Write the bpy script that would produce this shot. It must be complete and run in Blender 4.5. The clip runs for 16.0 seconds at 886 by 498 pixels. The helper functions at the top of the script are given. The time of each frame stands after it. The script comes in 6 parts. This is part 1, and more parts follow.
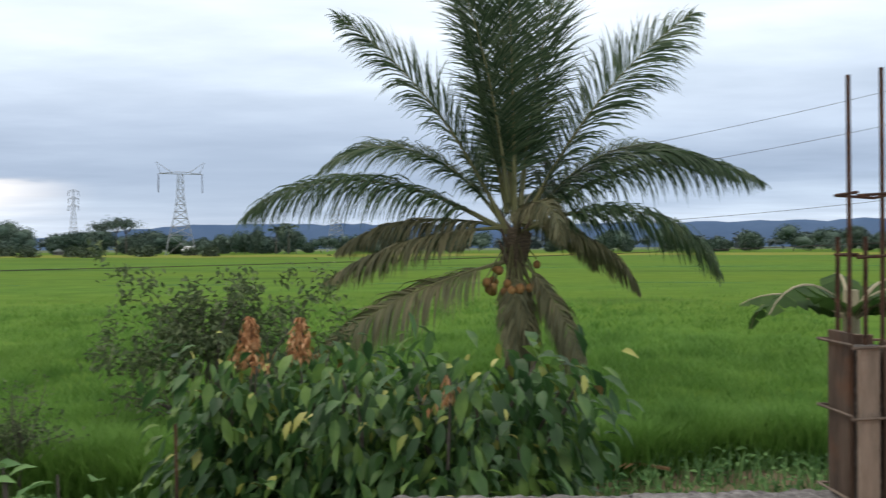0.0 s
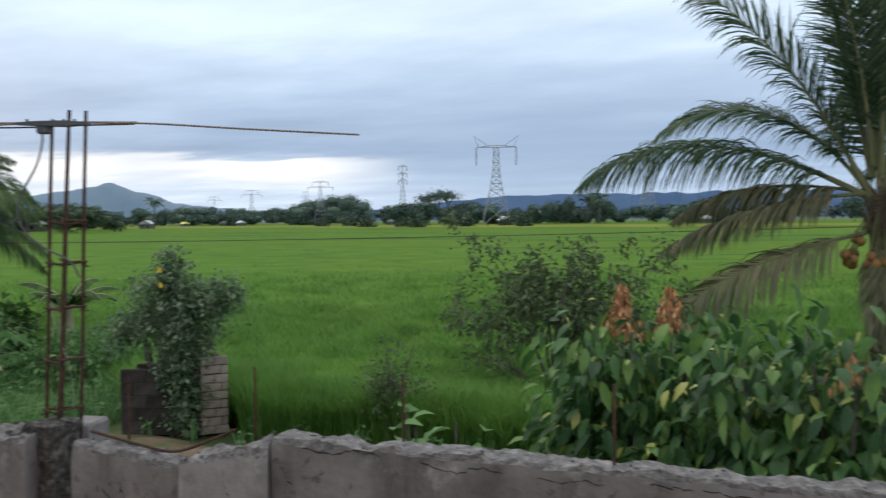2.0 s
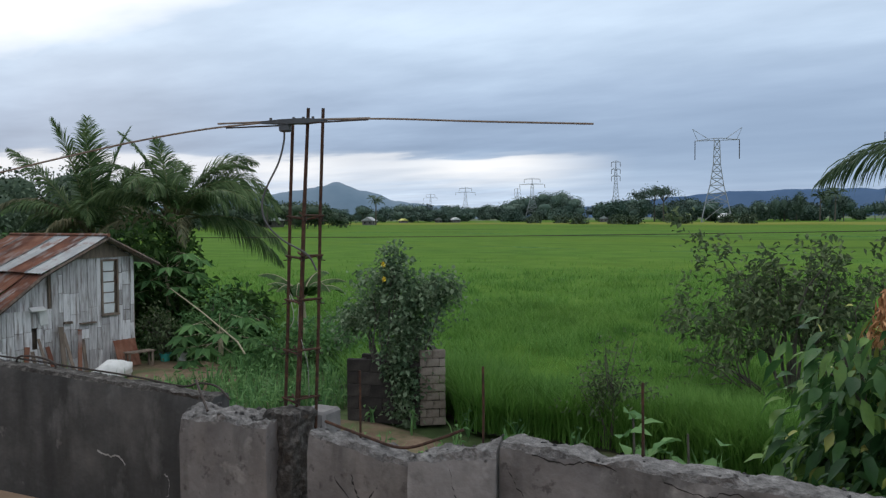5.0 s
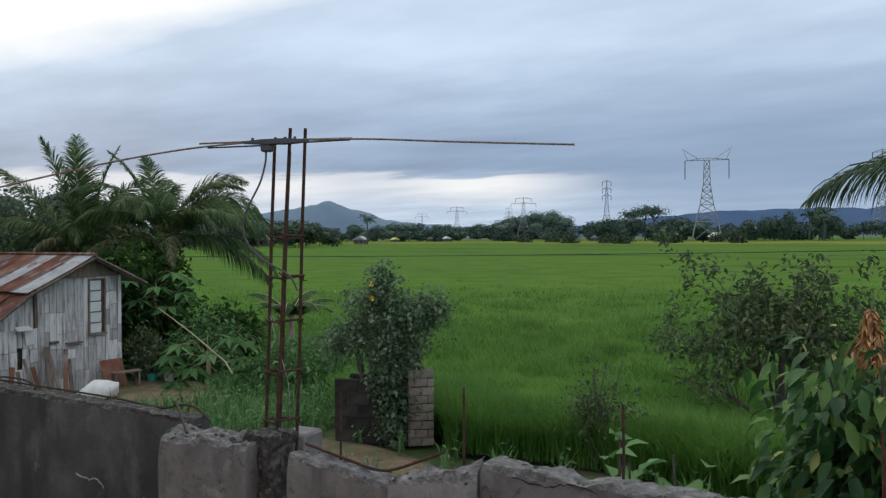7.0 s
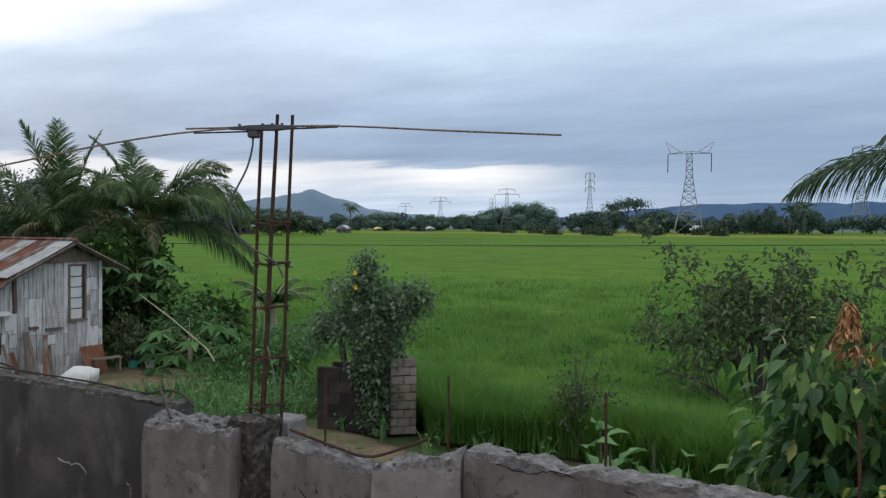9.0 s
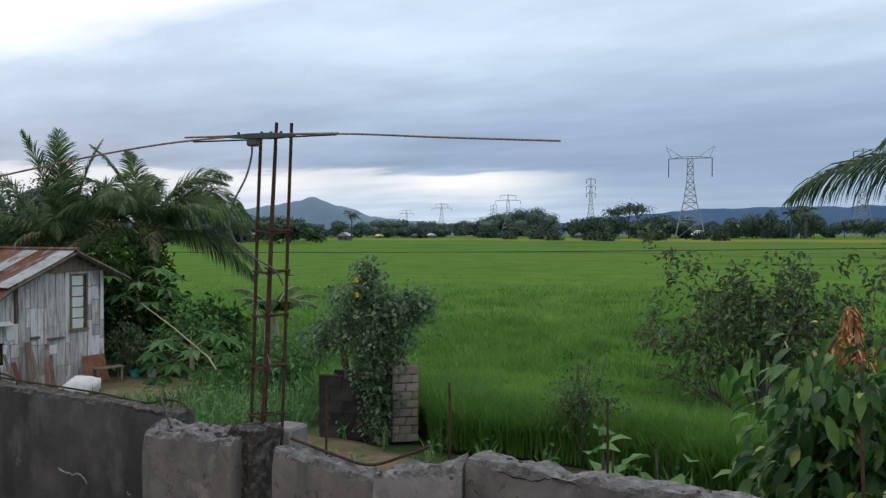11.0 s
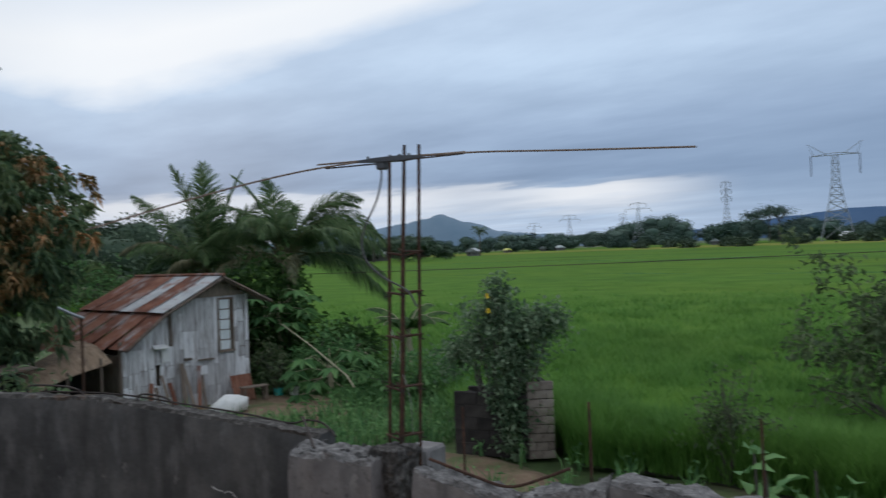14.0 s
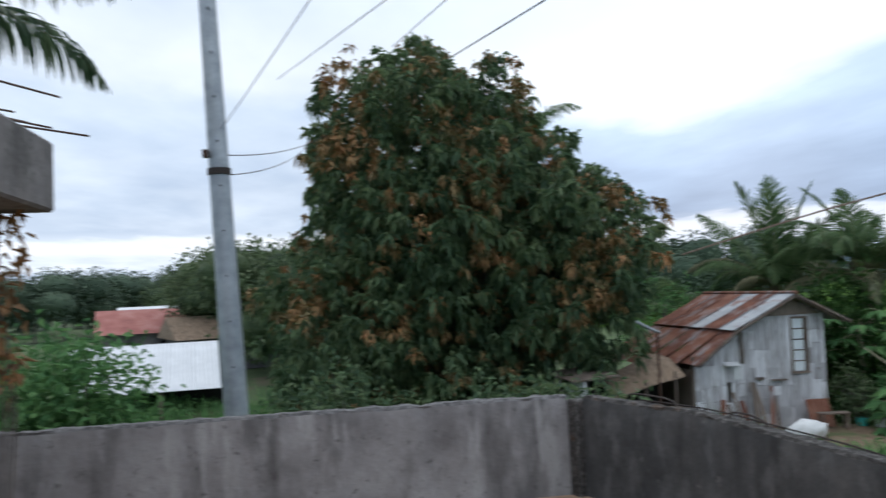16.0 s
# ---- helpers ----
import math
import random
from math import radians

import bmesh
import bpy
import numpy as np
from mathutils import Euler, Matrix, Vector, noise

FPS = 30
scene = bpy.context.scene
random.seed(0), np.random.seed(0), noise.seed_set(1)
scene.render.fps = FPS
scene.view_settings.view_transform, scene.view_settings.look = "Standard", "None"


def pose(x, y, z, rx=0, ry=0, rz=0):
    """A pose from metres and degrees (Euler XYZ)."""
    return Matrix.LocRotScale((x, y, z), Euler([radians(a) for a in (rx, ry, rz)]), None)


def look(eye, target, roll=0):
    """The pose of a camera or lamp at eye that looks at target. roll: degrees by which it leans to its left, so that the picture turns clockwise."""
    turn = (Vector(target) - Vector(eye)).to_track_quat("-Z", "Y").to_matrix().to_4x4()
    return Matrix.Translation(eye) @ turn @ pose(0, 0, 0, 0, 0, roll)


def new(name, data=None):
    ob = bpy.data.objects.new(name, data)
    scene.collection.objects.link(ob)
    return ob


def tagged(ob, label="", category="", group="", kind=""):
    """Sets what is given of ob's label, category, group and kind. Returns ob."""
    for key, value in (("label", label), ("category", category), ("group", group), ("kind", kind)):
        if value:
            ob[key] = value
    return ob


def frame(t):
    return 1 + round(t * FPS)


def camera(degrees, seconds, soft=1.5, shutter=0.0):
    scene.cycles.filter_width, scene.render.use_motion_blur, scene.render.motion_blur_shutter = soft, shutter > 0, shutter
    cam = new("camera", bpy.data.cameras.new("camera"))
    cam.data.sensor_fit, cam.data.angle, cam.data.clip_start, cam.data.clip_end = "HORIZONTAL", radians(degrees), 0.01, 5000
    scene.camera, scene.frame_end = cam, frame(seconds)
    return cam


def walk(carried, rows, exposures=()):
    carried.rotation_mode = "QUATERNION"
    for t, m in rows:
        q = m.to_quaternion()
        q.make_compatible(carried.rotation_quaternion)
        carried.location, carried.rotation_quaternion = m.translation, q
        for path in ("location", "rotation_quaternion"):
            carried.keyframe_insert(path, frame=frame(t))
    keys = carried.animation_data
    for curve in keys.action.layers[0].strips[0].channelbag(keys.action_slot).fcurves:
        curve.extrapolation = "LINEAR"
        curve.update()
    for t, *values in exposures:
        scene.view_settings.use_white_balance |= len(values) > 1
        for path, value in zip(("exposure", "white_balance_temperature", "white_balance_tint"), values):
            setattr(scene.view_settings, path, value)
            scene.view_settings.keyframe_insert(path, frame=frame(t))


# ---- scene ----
cam = camera(57.8, 16.0, 1.3, 0.4)
PATH = [
    (0, (-0.058, 0.304, 3.166), (0.008, 2.303, 3.162), -0.3),
    (0.5, (-0.159, 0.318, 3.171), (-0.31, 2.312, 3.158), -0.7),
    (1, (-0.305, 0.294, 3.164), (-0.655, 2.262, 3.113), -0.0),
    (1.5, (-0.418, 0.243, 3.161), (-0.915, 2.179, 3.09), 0.1),
    (2, (-0.517, 0.19, 3.161), (-1.199, 2.068, 3.087), -0.5),
    (2.5, (-0.603, 0.194, 3.148), (-1.513, 1.973, 3.065), 0.7),
    (3, (-0.649, 0.241, 3.145), (-1.668, 1.958, 3.03), 0.2),
    (3.5, (-0.692, 0.264, 3.145), (-1.784, 1.936, 3.027), 0.1),
    (6, (-0.696, 0.368, 3.169), (-1.843, 2.006, 3.126), -0.2),
    (6.5, (-0.678, 0.373, 3.177), (-1.813, 2.019, 3.155), -0.4),
    (7, (-0.664, 0.367, 3.158), (-1.792, 2.019, 3.128), -0.4),
    (7.5, (-0.657, 0.369, 3.149), (-1.78, 2.023, 3.097), -0.5),
    (8, (-0.654, 0.369, 3.152), (-1.75, 2.041, 3.093), 0.1),
    (8.5, (-0.661, 0.362, 3.15), (-1.749, 2.039, 3.093), 0.2),
    (9, (-0.667, 0.345, 3.151), (-1.759, 2.019, 3.096), 0.3),
    (11.5, (-0.662, 0.363, 3.152), (-1.757, 2.037, 3.117), -0.2),
    (12, (-0.655, 0.373, 3.152), (-1.744, 2.05, 3.121), -0.1),
    (12.5, (-0.649, 0.376, 3.152), (-1.719, 2.065, 3.125), 0.3),
    (13, (-0.638, 0.368, 3.158), (-1.712, 2.054, 3.135), -0.0),
    (13.5, (-0.657, 0.372, 3.16), (-1.844, 1.981, 3.143), -1.1),
    (14, (-0.702, 0.384, 3.167), (-2.049, 1.862, 3.171), -2.4),
    (14.5, (-0.749, 0.378, 3.165), (-2.31, 1.629, 3.212), -2.4),
    (15, (-0.828, 0.319, 3.179), (-2.582, 1.278, 3.249), -2.4),
    (15.5, (-0.837, 0.242, 3.19), (-2.718, 0.916, 3.282), -2.0),
    (16, (-0.653, 0.154, 3.215), (-2.625, 0.476, 3.317), -2.5),
]
walk(cam, [(t, look(eye, aim, roll)) for t, eye, aim, roll in PATH],
     [(0, 0.44, 7500, 13), (1.0, 0.36, 7250, 12), (2.5, 0.27, 6850, 10), (6, -0.05, 6750, 10), (7, -0.1, 6750, 10), (9, 0.04, 6800, 10), (12.5, 0.0, 6800, 10), (13.5, -0.12, 6600, 10), (14.0, -0.25, 6400, 10), (15.0, -0.2, 6350, 10), (15.5, -0.08, 6300, 10), (16, 0.22, 6300, 10)])

# ---- light: overcast evening sky ----
world = bpy.data.worlds.new("sky")
scene.world = world
world.use_nodes = True
wn, wl = world.node_tree.nodes, world.node_tree.links
wn.clear()


def wnode(kind, **values):
    n = wn.new(kind)
    for k, v in values.items():
        n.inputs[k].default_value = v
    return n


def wmath(op, a, b=None, clamp=False):
    n = wn.new("ShaderNodeMath")
    n.operation, n.use_clamp = op, clamp
    for i, v in enumerate((a, b)):
        if v is None:
            continue
        if isinstance(v, (int, float)):
            n.inputs[i].default_value = v
        else:
            wl.new(v, n.inputs[i])
    return n.outputs[0]


def wramp(value, stops):
    n = wn.new("ShaderNodeValToRGB")
    e = n.color_ramp.elements
    while len(e) < len(stops):
        e.new(0.5)
    for el, (p, c) in zip(e, stops):
        el.position, el.color = p, (*c, 1)
    wl.new(value, n.inputs[0])
    return n.outputs[0]


def wmix(fac, a, b):
    n = wn.new("ShaderNodeMix")
    n.data_type = "RGBA"
    for i, v in ((0, fac), (6, a), (7, b)):
        if isinstance(v, (int, float)):
            n.inputs[i].default_value = v
        elif isinstance(v, tuple):
            n.inputs[i].default_value = (*v, 1)
        else:
            wl.new(v, n.inputs[i])
    return n.outputs[2]


coord = wn.new("ShaderNodeTexCoord").outputs["Generated"]
sep = wn.new("ShaderNodeSeparateXYZ")
wl.new(coord, sep.inputs[0])
dx, dy, dz = sep.outputs
flat = wmath("SQRT", wmath("ADD", wmath("MULTIPLY", dx, dx), wmath("MULTIPLY", dy, dy)))
elev = wmath("DIVIDE", dz, wmath("MAXIMUM", flat, 0.02))
# cloud layer seen from below: direction projected on a plane
over = wmath("ADD", wmath("MAXIMUM", dz, 0.0), 0.06)
comb = wn.new("ShaderNodeCombineXYZ")
wl.new(wmath("DIVIDE", dx, over), comb.inputs[0])
wl.new(wmath("DIVIDE", dy, over), comb.inputs[1])


def wnoise(scale, detail, rough, offset):
    m = wn.new("ShaderNodeMapping")
    wl.new(comb.outputs[0], m.inputs["Vector"])
    m.inputs["Location"].default_value = offset
    m.inputs["Rotation"].default_value = (0, 0, 0.5)
    m.inputs["Scale"].default_value = (0.6, 1.0, 1.0)
    n = wnode("ShaderNodeTexNoise", Scale=scale, Detail=detail, Roughness=rough)
    wl.new(m.outputs[0], n.inputs["Vector"])
    return n.outputs[0]


big = wnoise(0.42, 6, 0.55, (1.3, 0.4, 0))
fine = wnoise(1.3, 5, 0.52, (4.0, 2.0, 0))
warp = wmath("ADD", wmath("MULTIPLY", wmath("SUBTRACT", big, 0.5), 0.16), wmath("MULTIPLY", wmath("SUBTRACT", fine, 0.5), 0.05))
height = wmath("ADD", elev, wmath("MULTIPLY", warp, wmath("ADD", wmath("MULTIPLY", elev, 1.6, ), 0.10, True)))
# banks of cloud by height over the horizon
bank = wramp(height, [(0.0, (0.36, 0.47, 0.62)), (0.022, (0.42, 0.53, 0.68)), (0.05, (0.32, 0.43, 0.585)), (0.085, (0.215, 0.305, 0.45)),
                      (0.14, (0.295, 0.395, 0.55)), (0.21, (0.40, 0.515, 0.67)), (0.34, (0.53, 0.645, 0.79)), (1.0, (0.57, 0.66, 0.78))])
streak = wramp(wnoise(1.0, 6, 0.55, (8.0, 5.0, 0)), [(0.32, (0.78, 0.80, 0.83)), (0.5, (0.97, 0.97, 0.98)), (0.68, (1.2, 1.18, 1.15))])
mul = wn.new("ShaderNodeMix")
mul.data_type, mul.blend_type = "RGBA", "MULTIPLY"
mul.inputs[0].default_value = 0.85
wl.new(bank, mul.inputs[6])
wl.new(streak, mul.inputs[7])
bank = mul.outputs[2]
# bright upper layer: its lower edge hangs lowest towards the west
bearing = wn.new("ShaderNodeMath")
bearing.operation = "ARCTAN2"
wl.new(wmath("MULTIPLY", dx, -1.0), bearing.inputs[0])
wl.new(dy, bearing.inputs[1])
turn = wmath("ADD", wmath("MULTIPLY", bearing.outputs[0], 0.5 / math.pi), 0.5)


def by_bearing(stops):
    """A value that follows the bearing, given in degrees from north to west."""
    return wramp(turn, [(0.5 + a_ / 360, (v_, v_, v_)) for a_, v_ in stops])


hem = by_bearing([(-60, 0.42), (30, 0.36), (41.5, 0.29), (50, 0.245), (57, 0.211), (64, 0.188), (74, 0.20), (84, 0.22), (100, 0.25), (140, 0.3)])
edge = wmath("ADD", wmath("SUBTRACT", elev, hem), wmath("MULTIPLY", wmath("SUBTRACT", wmath("ADD", wmath("MULTIPLY", big, 0.5), wmath("MULTIPLY", fine, 0.5)), 0.5), 0.14))
gap = wramp(edge, [(0.0, (0, 0, 0)), (0.028, (0.9, 0.9, 0.9)), (0.06, (1, 1, 1)), (0.14, (0.45, 0.45, 0.45)), (0.4, (0.5, 0.5, 0.5))])
sky_a = wmix(gap, bank, (0.77, 0.80, 0.835))
# heavier cloud low in the north
low = wramp(elev, [(0.0, (1, 1, 1)), (0.10, (1, 1, 1)), (0.2, (0, 0, 0))])
heavy = by_bearing([(-50, 0.0), (-10, 0.5), (14, 1.0), (26, 0.35), (34, 0.0)])
sky_a = wmix(wmath("MULTIPLY", wmath("MULTIPLY", low, heavy), 0.72), sky_a, (0.215, 0.30, 0.44))
# thinner, paler cloud in the west
pale = by_bearing([(66, 0.0), (84, 0.8), (150, 0.8), (170, 0.0)])
veil = wmix(wramp(fine, [(0.3, (0, 0, 0)), (0.7, (1, 1, 1))]), (0.37, 0.435, 0.53), (0.60, 0.65, 0.71))
sky_a = wmix(wmath("MULTIPLY", pale, 0.9), sky_a, veil)
# clear strip under the bank towards the north-west
west = by_bearing([(22, 0.0), (26, 0.4), (29.5, 0.85), (33, 0.9), (37, 0.6), (41, 0.5), (45, 0.75), (50, 0.5), (58, 0.5), (68, 0.6), (76, 0.4), (84, 0.7), (112, 0.7), (124, 0.0)])
band_h = wmath("ADD", elev, wmath("MULTIPLY", wmath("SUBTRACT", fine, 0.5), 0.035))
band = wramp(band_h, [(0.030, (0, 0, 0)), (0.050, (0.65, 0.65, 0.65)), (0.062, (1, 1, 1)), (0.073, (1, 1, 1)), (0.079, (0, 0, 0))])
sky_b = wmix(wmath("MULTIPLY", wmath("MULTIPLY", west, band), 0.9), sky_a, (0.80, 0.81, 0.83))
nishita = wn.new("ShaderNodeTexSky")
nishita.sky_type, nishita.sun_disc = "NISHITA", False
nishita.sun_elevation, nishita.sun_rotation = radians(12), radians(-60)
bg_sky = wnode("ShaderNodeBackground", Strength=0.05)
wl.new(nishita.outputs[0], bg_sky.inputs[0])
bg_cloud = wnode("ShaderNodeBackground", Strength=1.4)
wl.new(sky_b, bg_cloud.inputs[0])
both = wn.new("ShaderNodeMixShader")
both.inputs[0].default_value = 0.95
wl.new(bg_sky.outputs[0], both.inputs[1])
wl.new(bg_cloud.outputs[0], both.inputs[2])
wout = wn.new("ShaderNodeOutputWorld")
wl.new(both.outputs[0], wout.inputs[0])

sun = bpy.data.lights.new("sun", "SUN")
sun.energy, sun.angle, sun.color = 0.6, radians(25), (1.0, 0.96, 0.9)
new("sun", sun).matrix_world = look((0, 0, 50), (0 + 0.62 * 30, 50 - 50 - 0.3 * 30, 50 - 0.75 * 50))

# ---- materials ----
def material(name, colors, scale=6.0, rough=0.85, metal=0.0, bump=0.15, bump_scale=40.0, island=0.0, objrand=0.0, detail=6.0, stretch=(1, 1, 1), mid=0.5, spread=0.22, leafy=False, spec=0.5):
    """Noise-mixed colours at two scales, fine relief, and a shade per piece where asked."""
    m = bpy.data.materials.new(name)
    m.use_nodes = True
    n, l = m.node_tree.nodes, m.node_tree.links
    bsdf = n["Principled BSDF"]
    tc = n.new("ShaderNodeTexCoord")
    mp = n.new("ShaderNodeMapping")
    mp.inputs["Scale"].default_value = stretch
    l.new(tc.outputs["Object"], mp.inputs[0])
    n1 = n.new("ShaderNodeTexNoise")
    n1.inputs["Scale"].default_value, n1.inputs["Detail"].default_value, n1.inputs["Roughness"].default_value = scale, detail, 0.62
    l.new(mp.outputs[0], n1.inputs["Vector"])
    ramp = n.new("ShaderNodeValToRGB")
    e = ramp.color_ramp.elements
    while len(e) < len(colors):
        e.new(0.5)
    for i, (el, c) in enumerate(zip(e, colors)):
        el.position = mid - spread + 2 * spread * i / max(1, len(colors) - 1)
        el.color = (*c, 1)
    val = n1.outputs[0]
    if island or objrand:
        add = n.new("ShaderNodeMath")
        add.operation = "MULTIPLY_ADD"
        src = n.new("ShaderNodeNewGeometry").outputs["Random Per Island"] if island else n.new("ShaderNodeObjectInfo").outputs["Random"]
        l.new(src, add.inputs[0])
        add.inputs[1].default_value = island or objrand
        off = n.new("ShaderNodeMath")
        off.operation = "SUBTRACT"
        l.new(val, off.inputs[0])
        off.inputs[1].default_value = (island or objrand) / 2
        l.new(off.outputs[0], add.inputs[2])
        val = add.outputs[0]
    l.new(val, ramp.inputs[0])
    l.new(ramp.outputs[0], bsdf.inputs["Base Color"])
    bsdf.inputs["Specular IOR Level"].default_value = spec
    bsdf.inputs["Roughness"].default_value, bsdf.inputs["Metallic"].default_value = rough, metal
    if leafy:
        bsdf.inputs["Specular IOR Level"].default_value = 0.2
        tr, mixs = n.new("ShaderNodeBsdfTranslucent"), n.new("ShaderNodeMixShader")
        l.new(ramp.outputs[0], tr.inputs["Color"])
        mixs.inputs[0].default_value = 0.35
        l.new(bsdf.outputs[0], mixs.inputs[1])
        l.new(tr.outputs[0], mixs.inputs[2])
        l.new(mixs.outputs[0], n["Material Output"].inputs["Surface"])
    if bump:
        n2 = n.new("ShaderNodeTexNoise")
        n2.inputs["Scale"].default_value, n2.inputs["Detail"].default_value = bump_scale, 5
        l.new(mp.outputs[0], n2.inputs["Vector"])
        b = n.new("ShaderNodeBump")
        b.inputs["Strength"].default_value, b.inputs["Distance"].default_value = bump, 0.02
        l.new(n2.outputs[0], b.inputs["Height"])
        l.new(b.outputs[0], bsdf.inputs["Normal"])
    return m


def overlay(m, color, scale, lo, hi, stretch=(1, 1, 1), amount=1.0, seed=0.0):
    """Lays stains of one colour over a material's base colour."""
    n, l = m.node_tree.nodes, m.node_tree.links
    bsdf = n["Principled BSDF"]
    old = bsdf.inputs["Base Color"].links[0].from_socket
    tc, mp, nz, rp, mx = (n.new("ShaderNode" + k) for k in ("TexCoord", "Mapping", "TexNoise", "MapRange", "Mix"))
    mp.inputs["Scale"].default_value, mp.inputs["Location"].default_value = stretch, (seed, seed * 1.7, seed * 0.6)
    l.new(tc.outputs["Object"], mp.inputs[0])
    l.new(mp.outputs[0], nz.inputs["Vector"])
    nz.inputs["Scale"].default_value, nz.inputs["Detail"].default_value, nz.inputs["Roughness"].default_value = scale, 8, 0.6
    rp.inputs["From Min"].default_value, rp.inputs["From Max"].default_value, rp.inputs["To Max"].default_value = lo, hi, amount
    l.new(nz.outputs[0], rp.inputs["Value"])
    mx.data_type = "RGBA"
    l.new(rp.outputs[0], mx.inputs[0])
    l.new(old, mx.inputs[6])
    mx.inputs[7].default_value = (*color, 1)
    l.new(mx.outputs[2], bsdf.inputs["Base Color"])
    return m


M = {}
M["plaster"] = overlay(overlay(material("weathered_plaster", [(0.085, 0.078, 0.077), (0.145, 0.135, 0.133), (0.205, 0.193, 0.19)], 3.0, 0.92, bump=0.35, bump_scale=28), (0.06, 0.058, 0.055), 2.2, 0.5, 0.68, (2.2, 2.2, 0.5), 0.8), (0.42, 0.40, 0.37), 5, 0.60, 0.72, amount=0.5, seed=3)
M["plaster"] = overlay(overlay(M["plaster"], (0.045, 0.042, 0.04), 16, 0.58, 0.66, amount=0.7, seed=6), (0.30, 0.27, 0.25), 1.1, 0.52, 0.66, (1.5, 1.5, 0.7), 0.45, 12)
M["plaster_pale"] = overlay(overlay(material("pale_plaster", [(0.15, 0.14, 0.138), (0.25, 0.238, 0.235), (0.36, 0.348, 0.342)], 2.2, 0.92, bump=0.3, bump_scale=26), (0.075, 0.07, 0.068), 1.3, 0.52, 0.66, (2.0, 2.0, 0.5), 0.7, 8), (0.42, 0.41, 0.40), 1.5, 0.55, 0.62, (2, 2, 0.45), 0.6, 2)
M["plaster_dark"] = overlay(overlay(material("dark_plaster", [(0.03, 0.03, 0.031), (0.06, 0.06, 0.06), (0.11, 0.106, 0.102)], 2.5, 0.9, bump=0.3, bump_scale=26), (0.03, 0.03, 0.03), 2.0, 0.48, 0.66, (2.0, 2.0, 0.4), 0.85), (0.3, 0.29, 0.27), 6, 0.66, 0.74, amount=0.45, seed=5)
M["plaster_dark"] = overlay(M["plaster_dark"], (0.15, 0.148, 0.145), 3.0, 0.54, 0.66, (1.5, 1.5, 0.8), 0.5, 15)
M["plaster_pale"] = overlay(M["plaster_pale"], (0.06, 0.056, 0.054), 14, 0.6, 0.68, amount=0.6, seed=9)
M["plaster_patch"] = overlay(overlay(material("patched_plaster", [(0.12, 0.112, 0.112), (0.19, 0.182, 0.18), (0.27, 0.26, 0.258)], 4.5, 0.92, bump=0.35, bump_scale=30), (0.07, 0.066, 0.064), 5.0, 0.56, 0.68, amount=0.7, seed=2), (0.34, 0.33, 0.325), 3.5, 0.56, 0.66, amount=0.6, seed=7)
M["rough_concrete"] = overlay(material("rough_concrete", [(0.02, 0.018, 0.017), (0.055, 0.05, 0.046), (0.17, 0.16, 0.15)], 26, 0.95, bump=1.0, bump_scale=45), (0.10, 0.05, 0.02), 5, 0.6, 0.7, amount=0.6)
M["broken_top"] = material("broken_mortar", [(0.055, 0.052, 0.052), (0.15, 0.144, 0.142), (0.30, 0.29, 0.285)], 22, 0.95, bump=1.0, bump_scale=60)
M["floor"] = overlay(material("screed_floor", [(0.30, 0.19, 0.12), (0.40, 0.27, 0.18), (0.48, 0.34, 0.24)], 1.6, 0.8, bump=0.1, bump_scale=60), (0.2, 0.15, 0.12), 1.1, 0.52, 0.7, amount=0.5)
M["rust"] = material("rusty_steel", [(0.032, 0.018, 0.013), (0.07, 0.034, 0.022), (0.13, 0.062, 0.035)], 30, 0.85, metal=0.25, bump=0.4, bump_scale=220)
M["dark_steel"] = material("dark_steel", [(0.03, 0.025, 0.024), (0.07, 0.05, 0.042)], 40, 0.7, metal=0.4, bump=0.2, bump_scale=200)
M["wire"] = material("grey_wire", [(0.06, 0.06, 0.065), (0.10, 0.10, 0.105)], 20, 0.6, bump=0)
M["soil"] = overlay(material("bare_soil", [(0.10, 0.065, 0.04), (0.17, 0.115, 0.075), (0.24, 0.17, 0.115)], 3, 0.95, bump=0.6, bump_scale=18), (0.07, 0.10, 0.03), 1.2, 0.5, 0.62, amount=0.8)
M["galv"] = material("galvanised_steel", [(0.26, 0.28, 0.30), (0.36, 0.38, 0.40), (0.46, 0.48, 0.50)], 5, 0.5, metal=0.55, bump=0.05, bump_scale=80)
M["tower"] = material("tower_steel", [(0.22, 0.24, 0.27), (0.34, 0.36, 0.40)], 0.3, 0.6, metal=0.3, bump=0)
# near-black that stands in for shade in cracks, windows and roofed interiors
M["void"] = material("gap_shade", [(0.01, 0.01, 0.01), (0.02, 0.018, 0.016)], 4, 0.95, bump=0)


# ---- building tools ----
def mesh_np(name, v, faces, smooth=False):
    """A mesh from an array of points and arrays of equal-sided faces."""
    me = bpy.data.meshes.new(name)
    v = np.asarray(v, np.float32)
    groups = [np.asarray(f, np.int32) for f in (faces if isinstance(faces, list) else [faces]) if len(f)]
    loops = np.concatenate([g.ravel() for g in groups])
    counts = np.concatenate([np.full(len(g), g.shape[1], np.int32) for g in groups])
    starts = np.concatenate([[0], np.cumsum(counts)[:-1]]).astype(np.int32)
    me.vertices.add(len(v))
    me.vertices.foreach_set("co", v.ravel())
    me.loops.add(len(loops))
    me.loops.foreach_set("vertex_index", loops)
    me.polygons.add(len(counts))
    me.polygons.foreach_set("loop_start", starts)
    me.update(calc_edges=True)
    me.validate()
    if smooth:
        me.polygons.foreach_set("use_smooth", np.ones(len(counts), bool))
    return me


